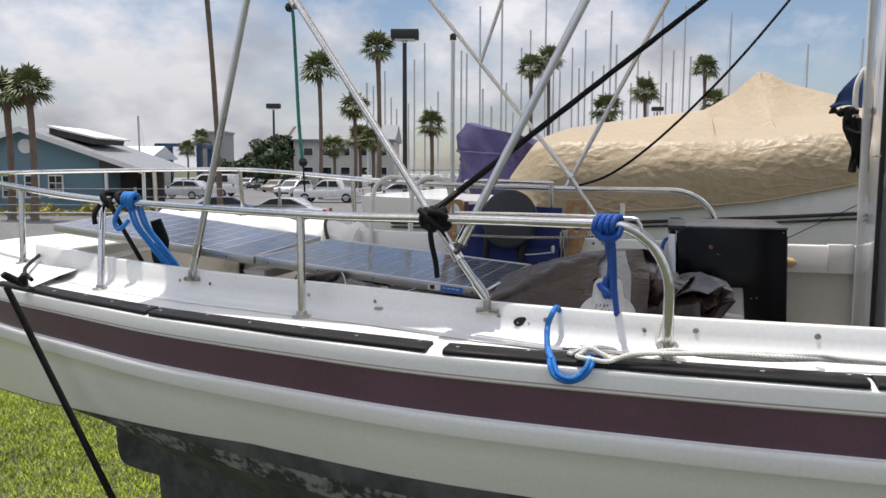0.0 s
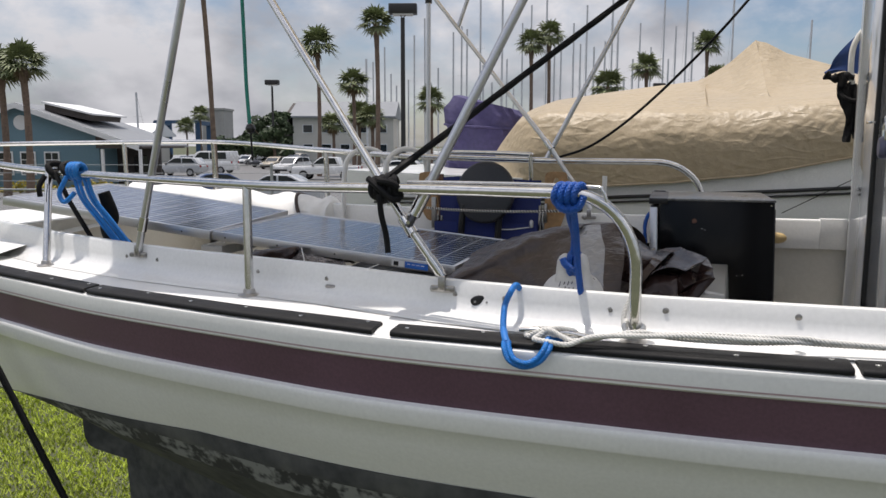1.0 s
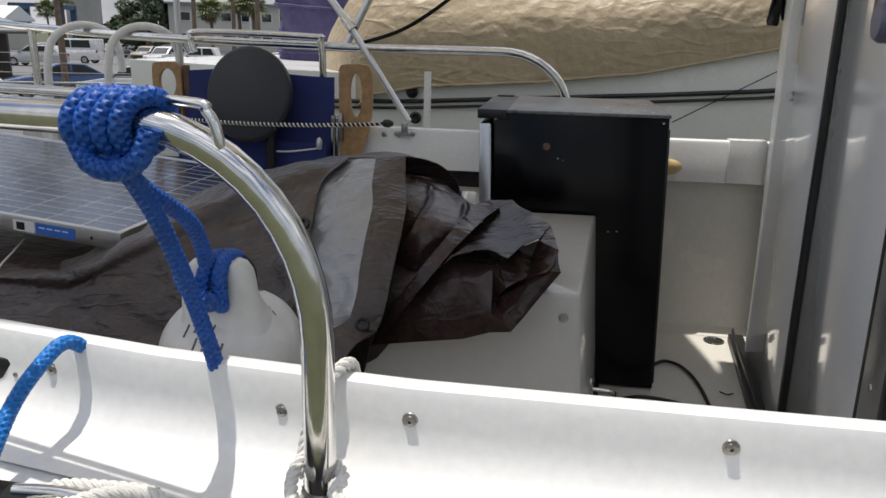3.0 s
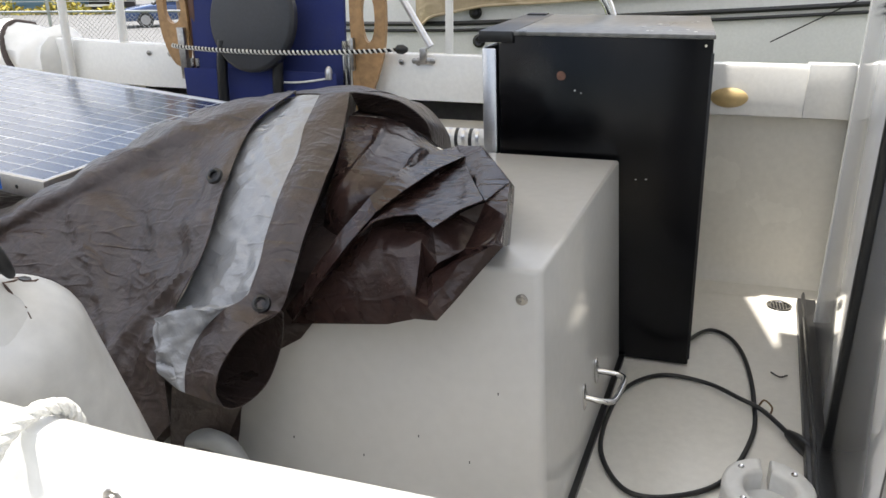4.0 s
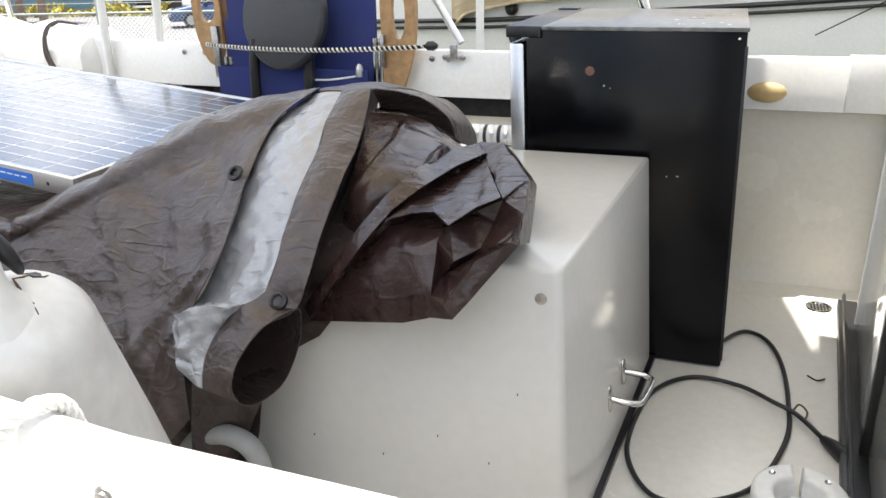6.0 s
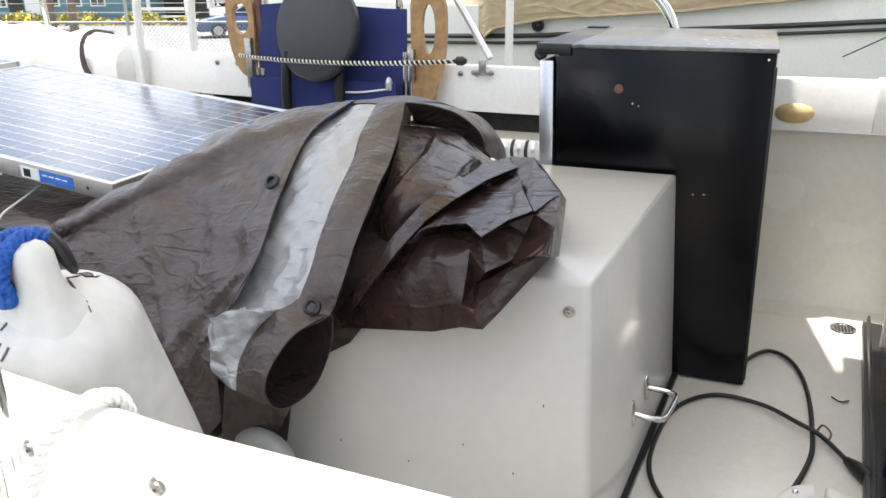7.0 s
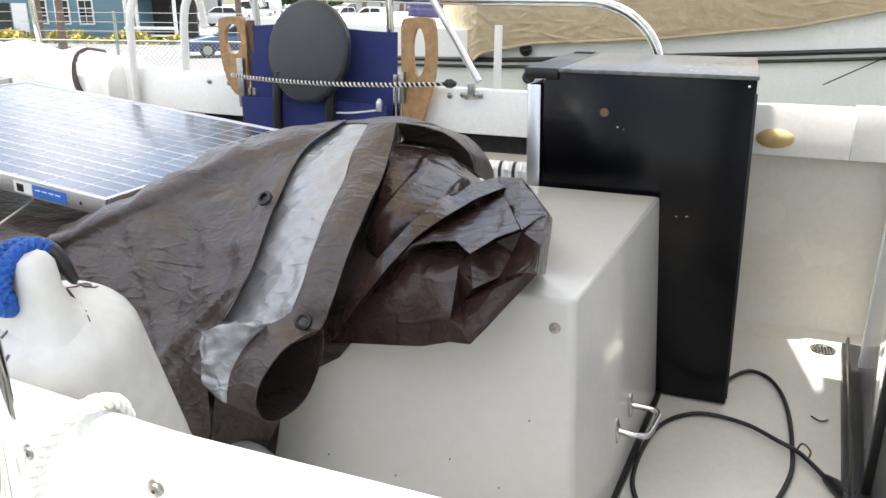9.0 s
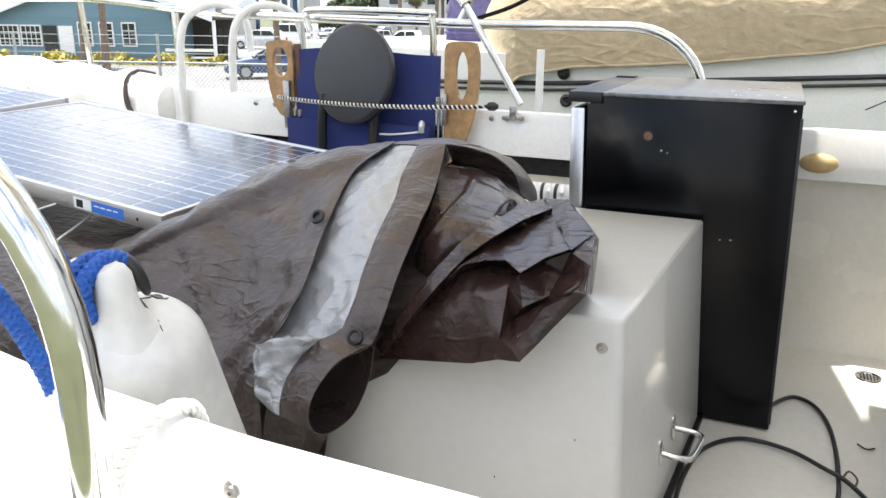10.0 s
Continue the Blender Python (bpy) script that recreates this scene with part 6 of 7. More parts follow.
# white bundle behind the panels
rows = []
for i, p in enumerate(curve([(-1.62, 1.98, 2.40), (-1.80, 2.02, 2.42), (-2.2, 2.12, 2.43), (-2.7, 2.26, 2.445), (-3.2, 2.38, 2.455)], 10)):
    ring_pts = []
    for k in range(18):
        w = 2 * math.pi * k / 18
        r = 0.105 * (1 - 0.8 * max(0, 1 - i / 3) ** 2) * (1 + 0.10 * math.sin(3 * w + i * 0.7) + 0.06 * math.sin(i * 1.3))
        ring_pts.append(p + Vector((0.25 * r * math.cos(w), r * math.cos(w) * 1.25, r * math.sin(w))))
    rows.append(ring_pts)
bm = sheet(rows, closed=True)
bm.faces.new([bm.verts.new(p) for p in rows[0]])
bm.faces.new([bm.verts.new(p) for p in rows[-1]])
bmesh.ops.remove_doubles(bm, verts=bm.verts, dist=1e-5)
bundle = thing("dinghy_roll", (-2.3, 2.1, 2.35), "white fabric roll lying along the far coaming", "roll")
part("cover", bm, mat("white_coated_fabric", (0.78, 0.78, 0.76), 0.6, vary=0.05, grain=30, bump=0.002), bundle)
part("lashing", tube(curve([(-1.75, 1.86, 2.36), (-1.81, 1.875, 2.43), (-1.85, 1.92, 2.50), (-1.88, 2.0, 2.535), (-1.88, 2.1, 2.52)], 6), 0.010, 8), mat("brown_strap", (0.07, 0.055, 0.05), 0.8), bundle, "dark brown lashing strap")

# folded chairs and stool against the far coaming
chair = thing("folding_chair", (-0.75, 1.78, 2.0), "folded deck chair with blue canvas and wooden arms", "chair", "folded chairs against the coaming")


def slat(poly, hole, y0, y1, name="arm"):
    """A flat wooden arm with a slot through it."""
    bm = bmesh.new()
    n = 28
    outer = [(p.x, p.y) for p in curve([(q[0], q[1], 0) for q in poly], n // len(poly) + 1, closed=True)]
    hx, hz, hw, hh = hole
    inner = []
    for u, v in outer:
        w = math.atan2((v - hz) / hh, (u - hx) / hw)
        inner.append((hx + hw * math.cos(w), hz + hh * math.sin(w)))
    lay = []
    for y in (y0, y1):
        lay.append(([bm.verts.new((u, y, v)) for u, v in outer], [bm.verts.new((u, y, v)) for u, v in inner]))
    m = len(outer)
    for k in range(m):
        q = (k + 1) % m
        bm.faces.new((lay[0][0][k], lay[0][0][q], lay[0][1][q], lay[0][1][k]))
        bm.faces.new((lay[1][0][k], lay[1][1][k], lay[1][1][q], lay[1][0][q]))
        bm.faces.new((lay[0][0][k], lay[1][0][k], lay[1][0][q], lay[0][0][q]))
        bm.faces.new((lay[0][1][k], lay[0][1][q], lay[1][1][q], lay[1][1][k]))
    bmesh.ops.recalc_face_normals(bm, faces=bm.faces[:])
    return part(name, bm, WOOD, chair, "varnished wooden arm")


slat([(-1.112, 2.56), (-1.112, 2.655), (-1.095, 2.668), (-1.055, 2.672), (-1.022, 2.664), (-1.015, 2.60), (-1.018, 2.50), (-1.035, 2.44), (-1.07, 2.44), (-1.098, 2.49)], (-1.063, 2.605, 0.030, 0.046), 1.785, 1.803)
slat([(-0.492, 2.45), (-0.494, 2.62), (-0.490, 2.668), (-0.465, 2.678), (-0.415, 2.678), (-0.393, 2.664), (-0.388, 2.58), (-0.400, 2.48), (-0.445, 2.36), (-0.485, 2.33)], (-0.440, 2.585, 0.020, 0.068), 1.785, 1.803)
rows = [[Vector((-1.005 + 0.49 * u, 1.775 + 0.012 * math.sin(3 * u) + 0.02 * v, 2.20 + 0.445 * v + 0.008 * math.sin(5 * u))) for u in np.linspace(0, 1, 14)] for v in np.linspace(0, 1, 10)]
part("canvas", solid(sheet(rows), 0.012), BLUECLOTH, chair, "blue canvas seat")
rows = [[Vector((-1.025 + 0.50 * u, 1.755 + 0.015 * math.sin(4 * u), 2.15 + 0.285 * v)) for u in np.linspace(0, 1, 12)] for v in np.linspace(0, 1, 6)]
part("pocket", solid(sheet(rows), 0.006), BLUECLOTH, chair, "blue canvas pocket")
part("pocket_cord", tube(curve([(-0.69, 1.748, 2.405), (-0.64, 1.748, 2.407), (-0.57, 1.748, 2.417), (-0.545, 1.748, 2.422)], 4), 0.003, 6), PVC, chair)
part("cord_lock", lathe([(0.010, 0), (0.011, 0.02), (0.009, 0.03), (0.004, 0.036)], (-0.548, 1.745, 2.418), 12), ALU, chair)
for x in (-1.018, -0.998, -0.516, -0.500):
    part("leg", tube([(x, 1.782, 2.0), (x, 1.79, 2.46 if x < -0.9 else 2.52)], 0.0085, 10), STEEL, chair)
part("back_slat", box(-1.014, -0.992, 1.792, 1.806, 2.36, 2.662, 0.003), mat("dark_stained_wood", (0.13, 0.055, 0.03), 0.5, vary=0.25, grain=60, stain=10), chair, "dark stained wooden slat")
part("crossbar", tube([(-1.02, 1.795, 2.30), (-0.5, 1.795, 2.30)], 0.0085, 10), STEEL, chair)
part("bracket", box(-1.045, -1.022, 1.768, 1.786, 2.40, 2.55, 0.003), DULLSTEEL, chair)
part("bracket", box(-0.492, -0.480, 1.768, 1.786, 2.44, 2.53, 0.003), DULLSTEEL, chair)
stool = thing("folding_stool", (-0.77, 1.70, 2.1), "folded stool with a round black seat", "stool")
face = Matrix.Translation((-0.770, 1.722, 2.582)) @ towards((-0.16, -1, 0.16))
part("seat", lathe([(0.02, -0.034), (0.138, -0.034), (0.146, -0.026), (0.147, -0.008), (0.141, 0.0), (0.135, 0.002), (0.02, 0.003)], (0, 0, 0), 48, face), mat("black_padded_vinyl", (0.020, 0.022, 0.028), 0.42, vary=0.2, grain=120, stain=9), stool, "black round padded seat")
for x in (-0.885, -0.705):
    part("leg", tube(curve([(x + 0.015, 1.738, 2.52), (x + 0.004, 1.736, 2.45), (x, 1.735, 2.35), (x, 1.735, 2.1)], 5), 0.016, 10), BLACKP, stool)
rope2 = thing("speckled_cord", (-0.65, 1.70, 2.49), "black and white speckled cord stretched before the chairs", "cord")
path = [Vector((-1.075, 1.785, 2.497)).lerp(Vector((-0.345, 1.74, 2.505)), t) - Vector((0, 0.072 * math.sin(math.pi * t) ** 0.6, 0.006 * math.sin(math.pi * t))) for t in np.linspace(0, 1, 70)]
for c in range(3):
    part("strand", laid_rope(path, 0.0050, 0.02, strands=(c,)), BLACKROPE, rope2)
flecks = []
for k, (p, (t, a, b)) in enumerate(zip(curve(path, 8), frames(curve(path, 8)))):
    flecks.append(p + (a * math.cos(k * 0.62) + b * math.sin(k * 0.62)) * 0.0040)
part("fleck_strand", tube(flecks, 0.0031, 6), WHITEROPE, rope2, "white fleck strand")
part("end_knot", lathe([(0.004, -0.018), (0.012, -0.01), (0.013, 0.006), (0.006, 0.018)], (-0.330, 1.745, 2.506), 12, towards((1, 0, 0))), BLACKP, rope2)

# boarding ladder hooked over the far rail, poles
ladder = thing("boarding_ladder", (-1.45, 1.92, 2.2), "white tube boarding ladder hooked over the rail", "ladder")
for x in (-1.560, -1.335):
    part("leg", tube(curve([(x - 0.012, 1.90, 2.10), (x - 0.008, 1.90, 2.35), (x - 0.004, 1.90, 2.55), (x, 1.905, 2.66), (x + 0.012, 1.925, 2.73), (x + 0.05, 1.965, 2.772), (x + 0.10, 2.01, 2.78), (x + 0.145, 2.055, 2.755), (x + 0.165, 2.075, 2.70), (x + 0.168, 2.08, 2.62)], 7), 0.0135, 12), PVC, ladder)
part("rung", tube([(-1.572, 1.90, 2.16), (-1.347, 1.90, 2.16)], 0.012, 10), PVC, ladder)
for k in range(8):
    part("mark", tube([(-1.342, 1.90, 2.30 + k * 0.016), (-1.342, 1.90, 2.305 + k * 0.016)], 0.0138, 12), GALV, ladder)
pole = thing("antenna_pole", (-1.15, 2.05, 2.35), "slim aluminium pole clamped to the far rail", "pole")
part("tube", tube([(-1.15, 2.05, 2.356), (-1.147, 2.05, 3.53)], 0.0115, 12), ALU, pole)
part("cap", lathe([(0.018, 0), (0.018, 0.025), (0.008, 0.035)], (-1.147, 2.05, 3.515), 12), BLACKP, pole)
single("flat_bar", box(-0.236, -0.214, 1.845, 1.852, 2.482, 2.66, 0.002), PVC, "pale flat bar standing on the far coaming", "bar")
single("blue_rope_end", tube(curve([(-0.03, 1.80, 2.36), (-0.035, 1.79, 2.44), (-0.02, 1.80, 2.49), (0.005, 1.815, 2.50)], 6), 0.008, 10, shape=braid), BLUEROPE, "blue rope end hung over the far coaming", "rope")


# ---- ground ----
bm = bmesh.new()
bmesh.ops.create_grid(bm, x_segments=90, y_segments=90, size=1500)
single("ground", shift(bm, Matrix.Translation((0, 600, 0))), GRASS, "mown lawn of the boatyard", "ground", kind="structure", at=I4, smooth=False)
bm = box(-70, 160, 24, 150, -0.06, 0.02)
single("parking_lot", bm, ASPHALT, "grey asphalt parking lot", "parking lot", kind="structure", at=I4, smooth=False)
bm = box(-80, 260, 120, 900, -0.3, 0.03)
single("water", bm, mat("harbour_water", (0.05, 0.08, 0.09), 0.08, vary=0.1, grain=0.6, bump=0.05), "grey-green harbour water", "water", kind="structure", at=I4, smooth=False)
for x0, x1, y in ((-70, 120, 24.0), (-60, 100, 118.0)):
    single("kerb", box(x0, x1, y - 0.15, y + 0.15, 0, 0.15, 0.02), CONCRETE, "pale concrete kerb", "kerb", kind="structure", at=I4)

bm = bmesh.new()
for _ in range(110000):
    x, y = random.uniform(-7.5, -0.8), random.uniform(4.2, 11.6)
    if noise.noise(Vector((x * 0.8, y * 0.8, 0))) < -0.9:
        continue
    h, w, a = random.uniform(0.02, 0.06), random.uniform(0.005, 0.010), random.uniform(0, 6.3)
    dx, dy = math.cos(a) * w, math.sin(a) * w
    lx, ly = random.uniform(-0.04, 0.04), random.uniform(-0.04, 0.04)
    bm.faces.new([bm.verts.new(q) for q in ((x - dx, y - dy, 0), (x + dx, y + dy, 0), (x + lx, y + ly, h))])
single("grass", bm, BLADE, "short bright green grass", "grass", kind="stuff", at=I4, smooth=False)


# ---- plants ----
def palm(x, y, crown_z, r, skirt=0.5, lean=0.0, trunk_r=0.19, group="palms round the parking lot"):
    t = thing("palm_tree", (x, y, 0), "fan palm with a bare brown trunk", "palm tree", group, at=I4)
    top = Vector((x + lean, y, crown_z))
    path = [Vector((x, y, 0)).lerp(top, s) + Vector((0.12 * math.sin(3 * s), 0, 0)) for s in np.linspace(0, 1, 14)]
    part("trunk", tube(path, lambda s: trunk_r * (1.25 - 0.35 * min(1, s * 3)) * (1 + 0.06 * math.sin(60 * s)) * (1.35 if s > 0.86 else 1), 10), TRUNK, t)
    for name, count, lo, hi, m in (("crown", 46, -0.55, 1.40, FROND), ("skirt", int(9 * skirt), -1.3, -0.7, DEADFROND)):
        if not count:
            continue
        bm = bmesh.new()
        for k in range(count):
            az = k * 2.4 + random.uniform(-0.3, 0.3)
            el = random.uniform(lo, hi)
            d = Vector((math.cos(az) * math.cos(el), math.sin(az) * math.cos(el), math.sin(el)))
            side = Vector((-math.sin(az), math.cos(az), 0))
            up = d.cross(side)
            stem = r * (0.27 if name == "skirt" else random.uniform(0.34, 0.46))
            hub = path[-1] + d * stem
            bm.faces.new([bm.verts.new(q) for q in (path[-1] - side * 0.03, path[-1] + side * 0.03, hub + side * 0.02, hub - side * 0.02)])
            n = 11
            fan = r * (0.36 if name == "skirt" else random.uniform(0.46, 0.60))
            for j in range(n):
                a = (j / (n - 1) - 0.5) * 3.6
                tip = hub + (d * math.cos(a) + side * math.sin(a)) * fan * (1 - 0.12 * abs(a)) - Vector((0, 0, 1)) * fan * 0.28 * random.uniform(0.5, 1.3) + up * 0.05 * random.uniform(-1, 1)
                mid = hub.lerp(tip, 0.5) + Vector((0, 0, 0.07 * r))
                wv = (d * -math.sin(a) + side * math.cos(a)) * fan * 0.085
                bm.faces.new([bm.verts.new(q) for q in (hub, mid - wv, tip, mid + wv)])
        part(name, bm, m, t, "ring of dry hanging fronds" if name == "skirt" else "", smooth=False)
    return t


for x, y, z, r, s in ((-22.2, 40, 6.9, 1.6, 0.3), (-24.0, 41, 6.75, 1.7, 0.3), (-12.3, 70, 11.6, 2.4, 0.4), (-6.0, 60, 12.0, 1.9, 0.2), (-9.8, 75, 8.6, 2.2, 0.8), (-10.2, 82, 5.9, 2.2, 1.0),
                      (-8.6, 80, 5.6, 2.0, 1.0), (-2.2, 70, 6.7, 1.9, 0.9), (7.2, 75, 12.4, 1.9, 0.3), (9.0, 76, 13.3, 2.0, 0.4), (19.4, 80, 10.6, 2.2, 0.3), (14.6, 75, 8.4, 2.3, 0.5),
                      (28.6, 90, 14.2, 2.2, 0.2), (31.5, 95, 10.8, 2.4, 0.5), (-49.5, 150, 8.6, 2.6, 0.2), (-53.0, 152, 6.4, 2.6, 0.3), (-14.2, 90, 5.2, 2.2, 0.8)):
    palm(x, y, z, r, s)
palm(-9.25, 30, 11.3, 1.7, 0.5, -0.45, 0.105)


def leafy(x, y, w, h, label, group=""):
    t = thing("tree", (x, y, 0), label, "tree", group, at=I4)
    part("trunk", tube([(x, y, 0), (x + 0.1, y, h * 0.3), (x, y, h * 0.6)], lambda s: 0.3 - 0.2 * s, 8), TRUNK, t)
    for k in range(4):
        a = k * 1.7
        part("limb", tube([(x, y, h * 0.4), (x + w * 0.3 * math.cos(a), y + w * 0.3 * math.sin(a), h * 0.65)], lambda s: 0.12 - 0.08 * s, 6), TRUNK, t)
    bm = bmesh.new()
    blobs = [(Vector((x + random.uniform(-0.42, 0.42) * w, y + random.uniform(-0.3, 0.3) * w, h * random.uniform(0.35, 0.85))), random.uniform(0.12, 0.24) * w) for _ in range(12)]
    for c, r in blobs:
        for _ in range(130):
            d = Vector((random.gauss(0, 1), random.gauss(0, 1), random.gauss(0, 1))).normalized() * r * random.uniform(0.55, 1.1)
            d.z *= 0.8
            p, s = c + d, random.uniform(0.18, 0.40)
            u = Vector((random.uniform(-1, 1), random.uniform(-1, 1), random.uniform(-1, 1))).normalized() * s
            v = d.cross(u).normalized() * s * 0.6
            bm.faces.new([bm.verts.new(q) for q in (p - u, p - v, p + u, p + v)])
    part("crown", bm, LEAF, t, smooth=False)


for x, y, w, h in ((-25.5, 105, 5.5, 7.5), (-28.5, 112, 5, 5.6), (-32.0, 118, 5, 4.8), (-23.0, 98, 4.4, 5.4), (-36.0, 124, 5, 4.2), (-40, 135, 6, 3.8), (-24.6, 108, 3.6, 9.5)):
    leafy(x, y, w, h, "dense dark green tree by the parking lot", "trees behind the parking lot")

bm = bmesh.new()
for _ in range(2600):
    x, y = random.uniform(-34, -18), random.uniform(44.2, 46.2)
    z = random.uniform(0.05, 0.75) * (0.6 + 0.4 * math.sin(x * 1.7))
    s = random.uniform(0.06, 0.16)
    u = Vector((random.uniform(-1, 1), random.uniform(-1, 1), random.uniform(-1, 1))) * s
    v = Vector((random.uniform(-1, 1), random.uniform(-1, 1), random.uniform(-1, 1))) * s
    p = Vector((x, y, max(0.03, z)))
    bm.faces.new([bm.verts.new(q) for q in (p - u, p - v, p + u, p + v)])
single("shrubs", bm, mat("shrub_leaf", (0.14, 0.17, 0.04), 0.8, vary=0.35, grain=6, stain=2, tint=(0.42, 0.30, 0.03)), "low yellow-green shrubs along the house", "shrubs", kind="stuff", at=I4, smooth=False)


# ---- buildings ----
def pane_window(parent, x, y, z, w, h, grid=(2, 3)):
    f = part("window", box(x - w / 2, x + w / 2, y - 0.06, y, z, z + h, 0.0), TRIMWHITE, parent, "white-framed window", smooth=False)
    nx, nz = grid
    for i in range(nx):
        for j in range(nz):
            a, b = (w - 0.12) / nx, (h - 0.12) / nz
            x0, z0 = x - w / 2 + 0.06 + i * a + 0.03, z + 0.06 + j * b + 0.03
            part("pane", box(x0, x0 + a - 0.06, y - 0.075, y - 0.055, z0, z0 + b - 0.06), WINDOW, f, smooth=False)


home = thing("blue_house", (-26.3, 50, 0), "single-storey blue clapboard house with white trim and pale roof", "house", at=I4)
part("wall", prism([(-33.8, 0), (-21.7, 0), (-21.7, 3.58), (-26.4, 5.16), (-33.8, 2.66)], "y", 47, 54.5), SIDING, home, "blue clapboard wall", smooth=False)
for k in range(13):
    part("clapboard", box(-33.8, -21.7, 46.975, 47.0, 0.2 + k * 0.2, 0.205 + k * 0.2 + 0.02), SIDING, home, smooth=False)
for a, b in (((-26.4, 5.34), (-19.0, 2.80)), ((-26.4, 5.34), (-34.9, 2.45))):
    part("roof", prism([a, b, (b[0], b[1] - 0.14), (a[0], a[1] - 0.14)], "y", 46.4, 55.0), ROOF, home, "pale metal roof", smooth=False)
    part("barge_board", prism([(a[0], a[1] - 0.02), (b[0], b[1] - 0.02), (b[0], b[1] - 0.34), (a[0], a[1] - 0.34)], "y", 46.34, 46.40), TRIMWHITE, home, smooth=False)
part("roof", prism([(-25.2, 5.32), (-22.4, 4.66), (-22.5, 4.3), (-25.2, 4.9)], "y", 47.6, 52), DARKBROWN, home, smooth=False)
part("roof_trim", prism([(-25.3, 5.46), (-22.2, 4.72), (-22.2, 4.62), (-25.3, 5.34)], "y", 47.4, 52.4), TRIMWHITE, home, smooth=False)
part("vent", lathe([(0.02, 0), (0.45, 0.0), (0.45, 0.06), (0.02, 0.08)], (-26.4, 47.0, 4.15), 20, towards((0, -1, 0))), TRIMWHITE, home, "round white gable vent")
for x in (-27.5, -26.1, -24.62):
    pane_window(home, x, 47.0, 0.95, 0.95, 1.45)
for x in (-32.6, -31.1):
    pane_window(home, x, 47.0, 0.9, 1.4, 1.3, (4, 3))
part("door", box(-29.25, -28.3, 46.93, 47.0, 0.05, 2.15), TRIMWHITE, home, "white door", smooth=False)
# Flat dark panel: the open doorway's inner shade is its colour.
part("door", box(-30.3, -29.4, 46.95, 47.0, 0.05, 2.15), WINDOW, home, "open doorway, its inner shade a dark panel", smooth=False)
part("porch_ceiling", prism([(-21.7, 3.3), (-18.9, 2.72), (-18.9, 2.60), (-21.7, 2.60)], "y", 46.6, 54), DARKBROWN, home, smooth=False)
# Porch wall in dark brown: the porch's deep shade is put into it.
part("porch_wall", box(-21.7, -18.9, 49.5, 49.7, 0, 2.6), DARKBROWN, home, smooth=False)
part("porch_door", box(-20.6, -19.7, 49.42, 49.5, 0.05, 2.1), WINDOW, home, smooth=False)
for x in (-21.3, -19.0):
    part("porch_post", box(x - 0.08, x + 0.08, 46.5, 46.66, 0, 2.55), TRIMWHITE, home, smooth=False)
part("porch_rail", box(-21.9, -18.9, 46.0, 46.08, 0.75, 0.92), TRIMWHITE, home, smooth=False)
part("porch_rail", box(-21.9, -18.9, 46.0, 46.08, 0.35, 0.47), TRIMWHITE, home, smooth=False)

hall = thing("boat_hall", (-24, 156, 0), "beige two-storey marina building with a brown gable", "building", at=I4)
part("wall", box(-31.5, -12, 150, 166, 0, 8.6), STUCCO, hall, smooth=False)
part("roof", prism([(149.0, 8.4), (158, 11.6), (167, 8.4), (167, 8.1), (149.0, 8.1)], "x", -32.2, -11.5), ROOF, hall, smooth=False)
part("gable", prism([(149.2, 0), (166.8, 0), (166.8, 8.3), (158, 11.3), (149.2, 8.3)], "x", -33.0, -32.2), DARKBROWN, hall, smooth=False)
for k in range(5):
    for z in (1.5, 5.2):
        w = part("window", box(-29.6 + k * 3.6, -27.6 + k * 3.6, 149.9, 150.0, z, z + 1.6), TRIMWHITE, hall, smooth=False)
        part("pane", box(-29.45 + k * 3.6, -27.75 + k * 3.6, 149.84, 149.9, z + 0.12, z + 1.48), WINDOW, w, smooth=False)
shed = thing("low_shed", (-56, 130, 0), "long low building with a white metal roof", "building", at=I4)
part("wall", box(-66, -52, 130, 140, 0, 4.6), STUCCO, shed, smooth=False)
part("roof", prism([(129, 4.6), (135, 6.6), (141, 4.6), (141, 4.3), (129, 4.3)], "x", -67, -51), TRIMWHITE, shed, smooth=False)
tower = thing("concrete_tower", (-62.5, 200, 0), "plain pale concrete block building", "building", at=I4)
part("wall", box(-65.6, -59.8, 200, 208, 0, 11.8), CONCRETE, tower, smooth=False)
part("cap", box(-65.9, -59.5, 199.7, 208.3, 11.8, 12.3), CONCRETE, tower, smooth=False)
lift = thing("travel_lift", (-57, 160, 0), "blue steel boat hoist frame", "boat hoist", at=I4)
for x in (-61.2, -52.6):
    for y in (158, 165):
        part("leg", box(x - 0.5, x + 0.5, y - 0.4, y + 0.4, 0.8, 7.6), LIFTBLUE, lift, smooth=False)
        part("wheel", tube([(x - 0.3, y, 0.8), (x + 0.3, y, 0.8)], 0.8, 14), TYRE, lift)
    part("side_beam", box(x - 0.4, x + 0.4, 157.5, 165.5, 6.9, 7.7), LIFTBLUE, lift, smooth=False)
part("cross_beam", box(-61.6, -52.2, 157.8, 158.4, 7.2, 7.85), LIFTBLUE, lift, smooth=False)


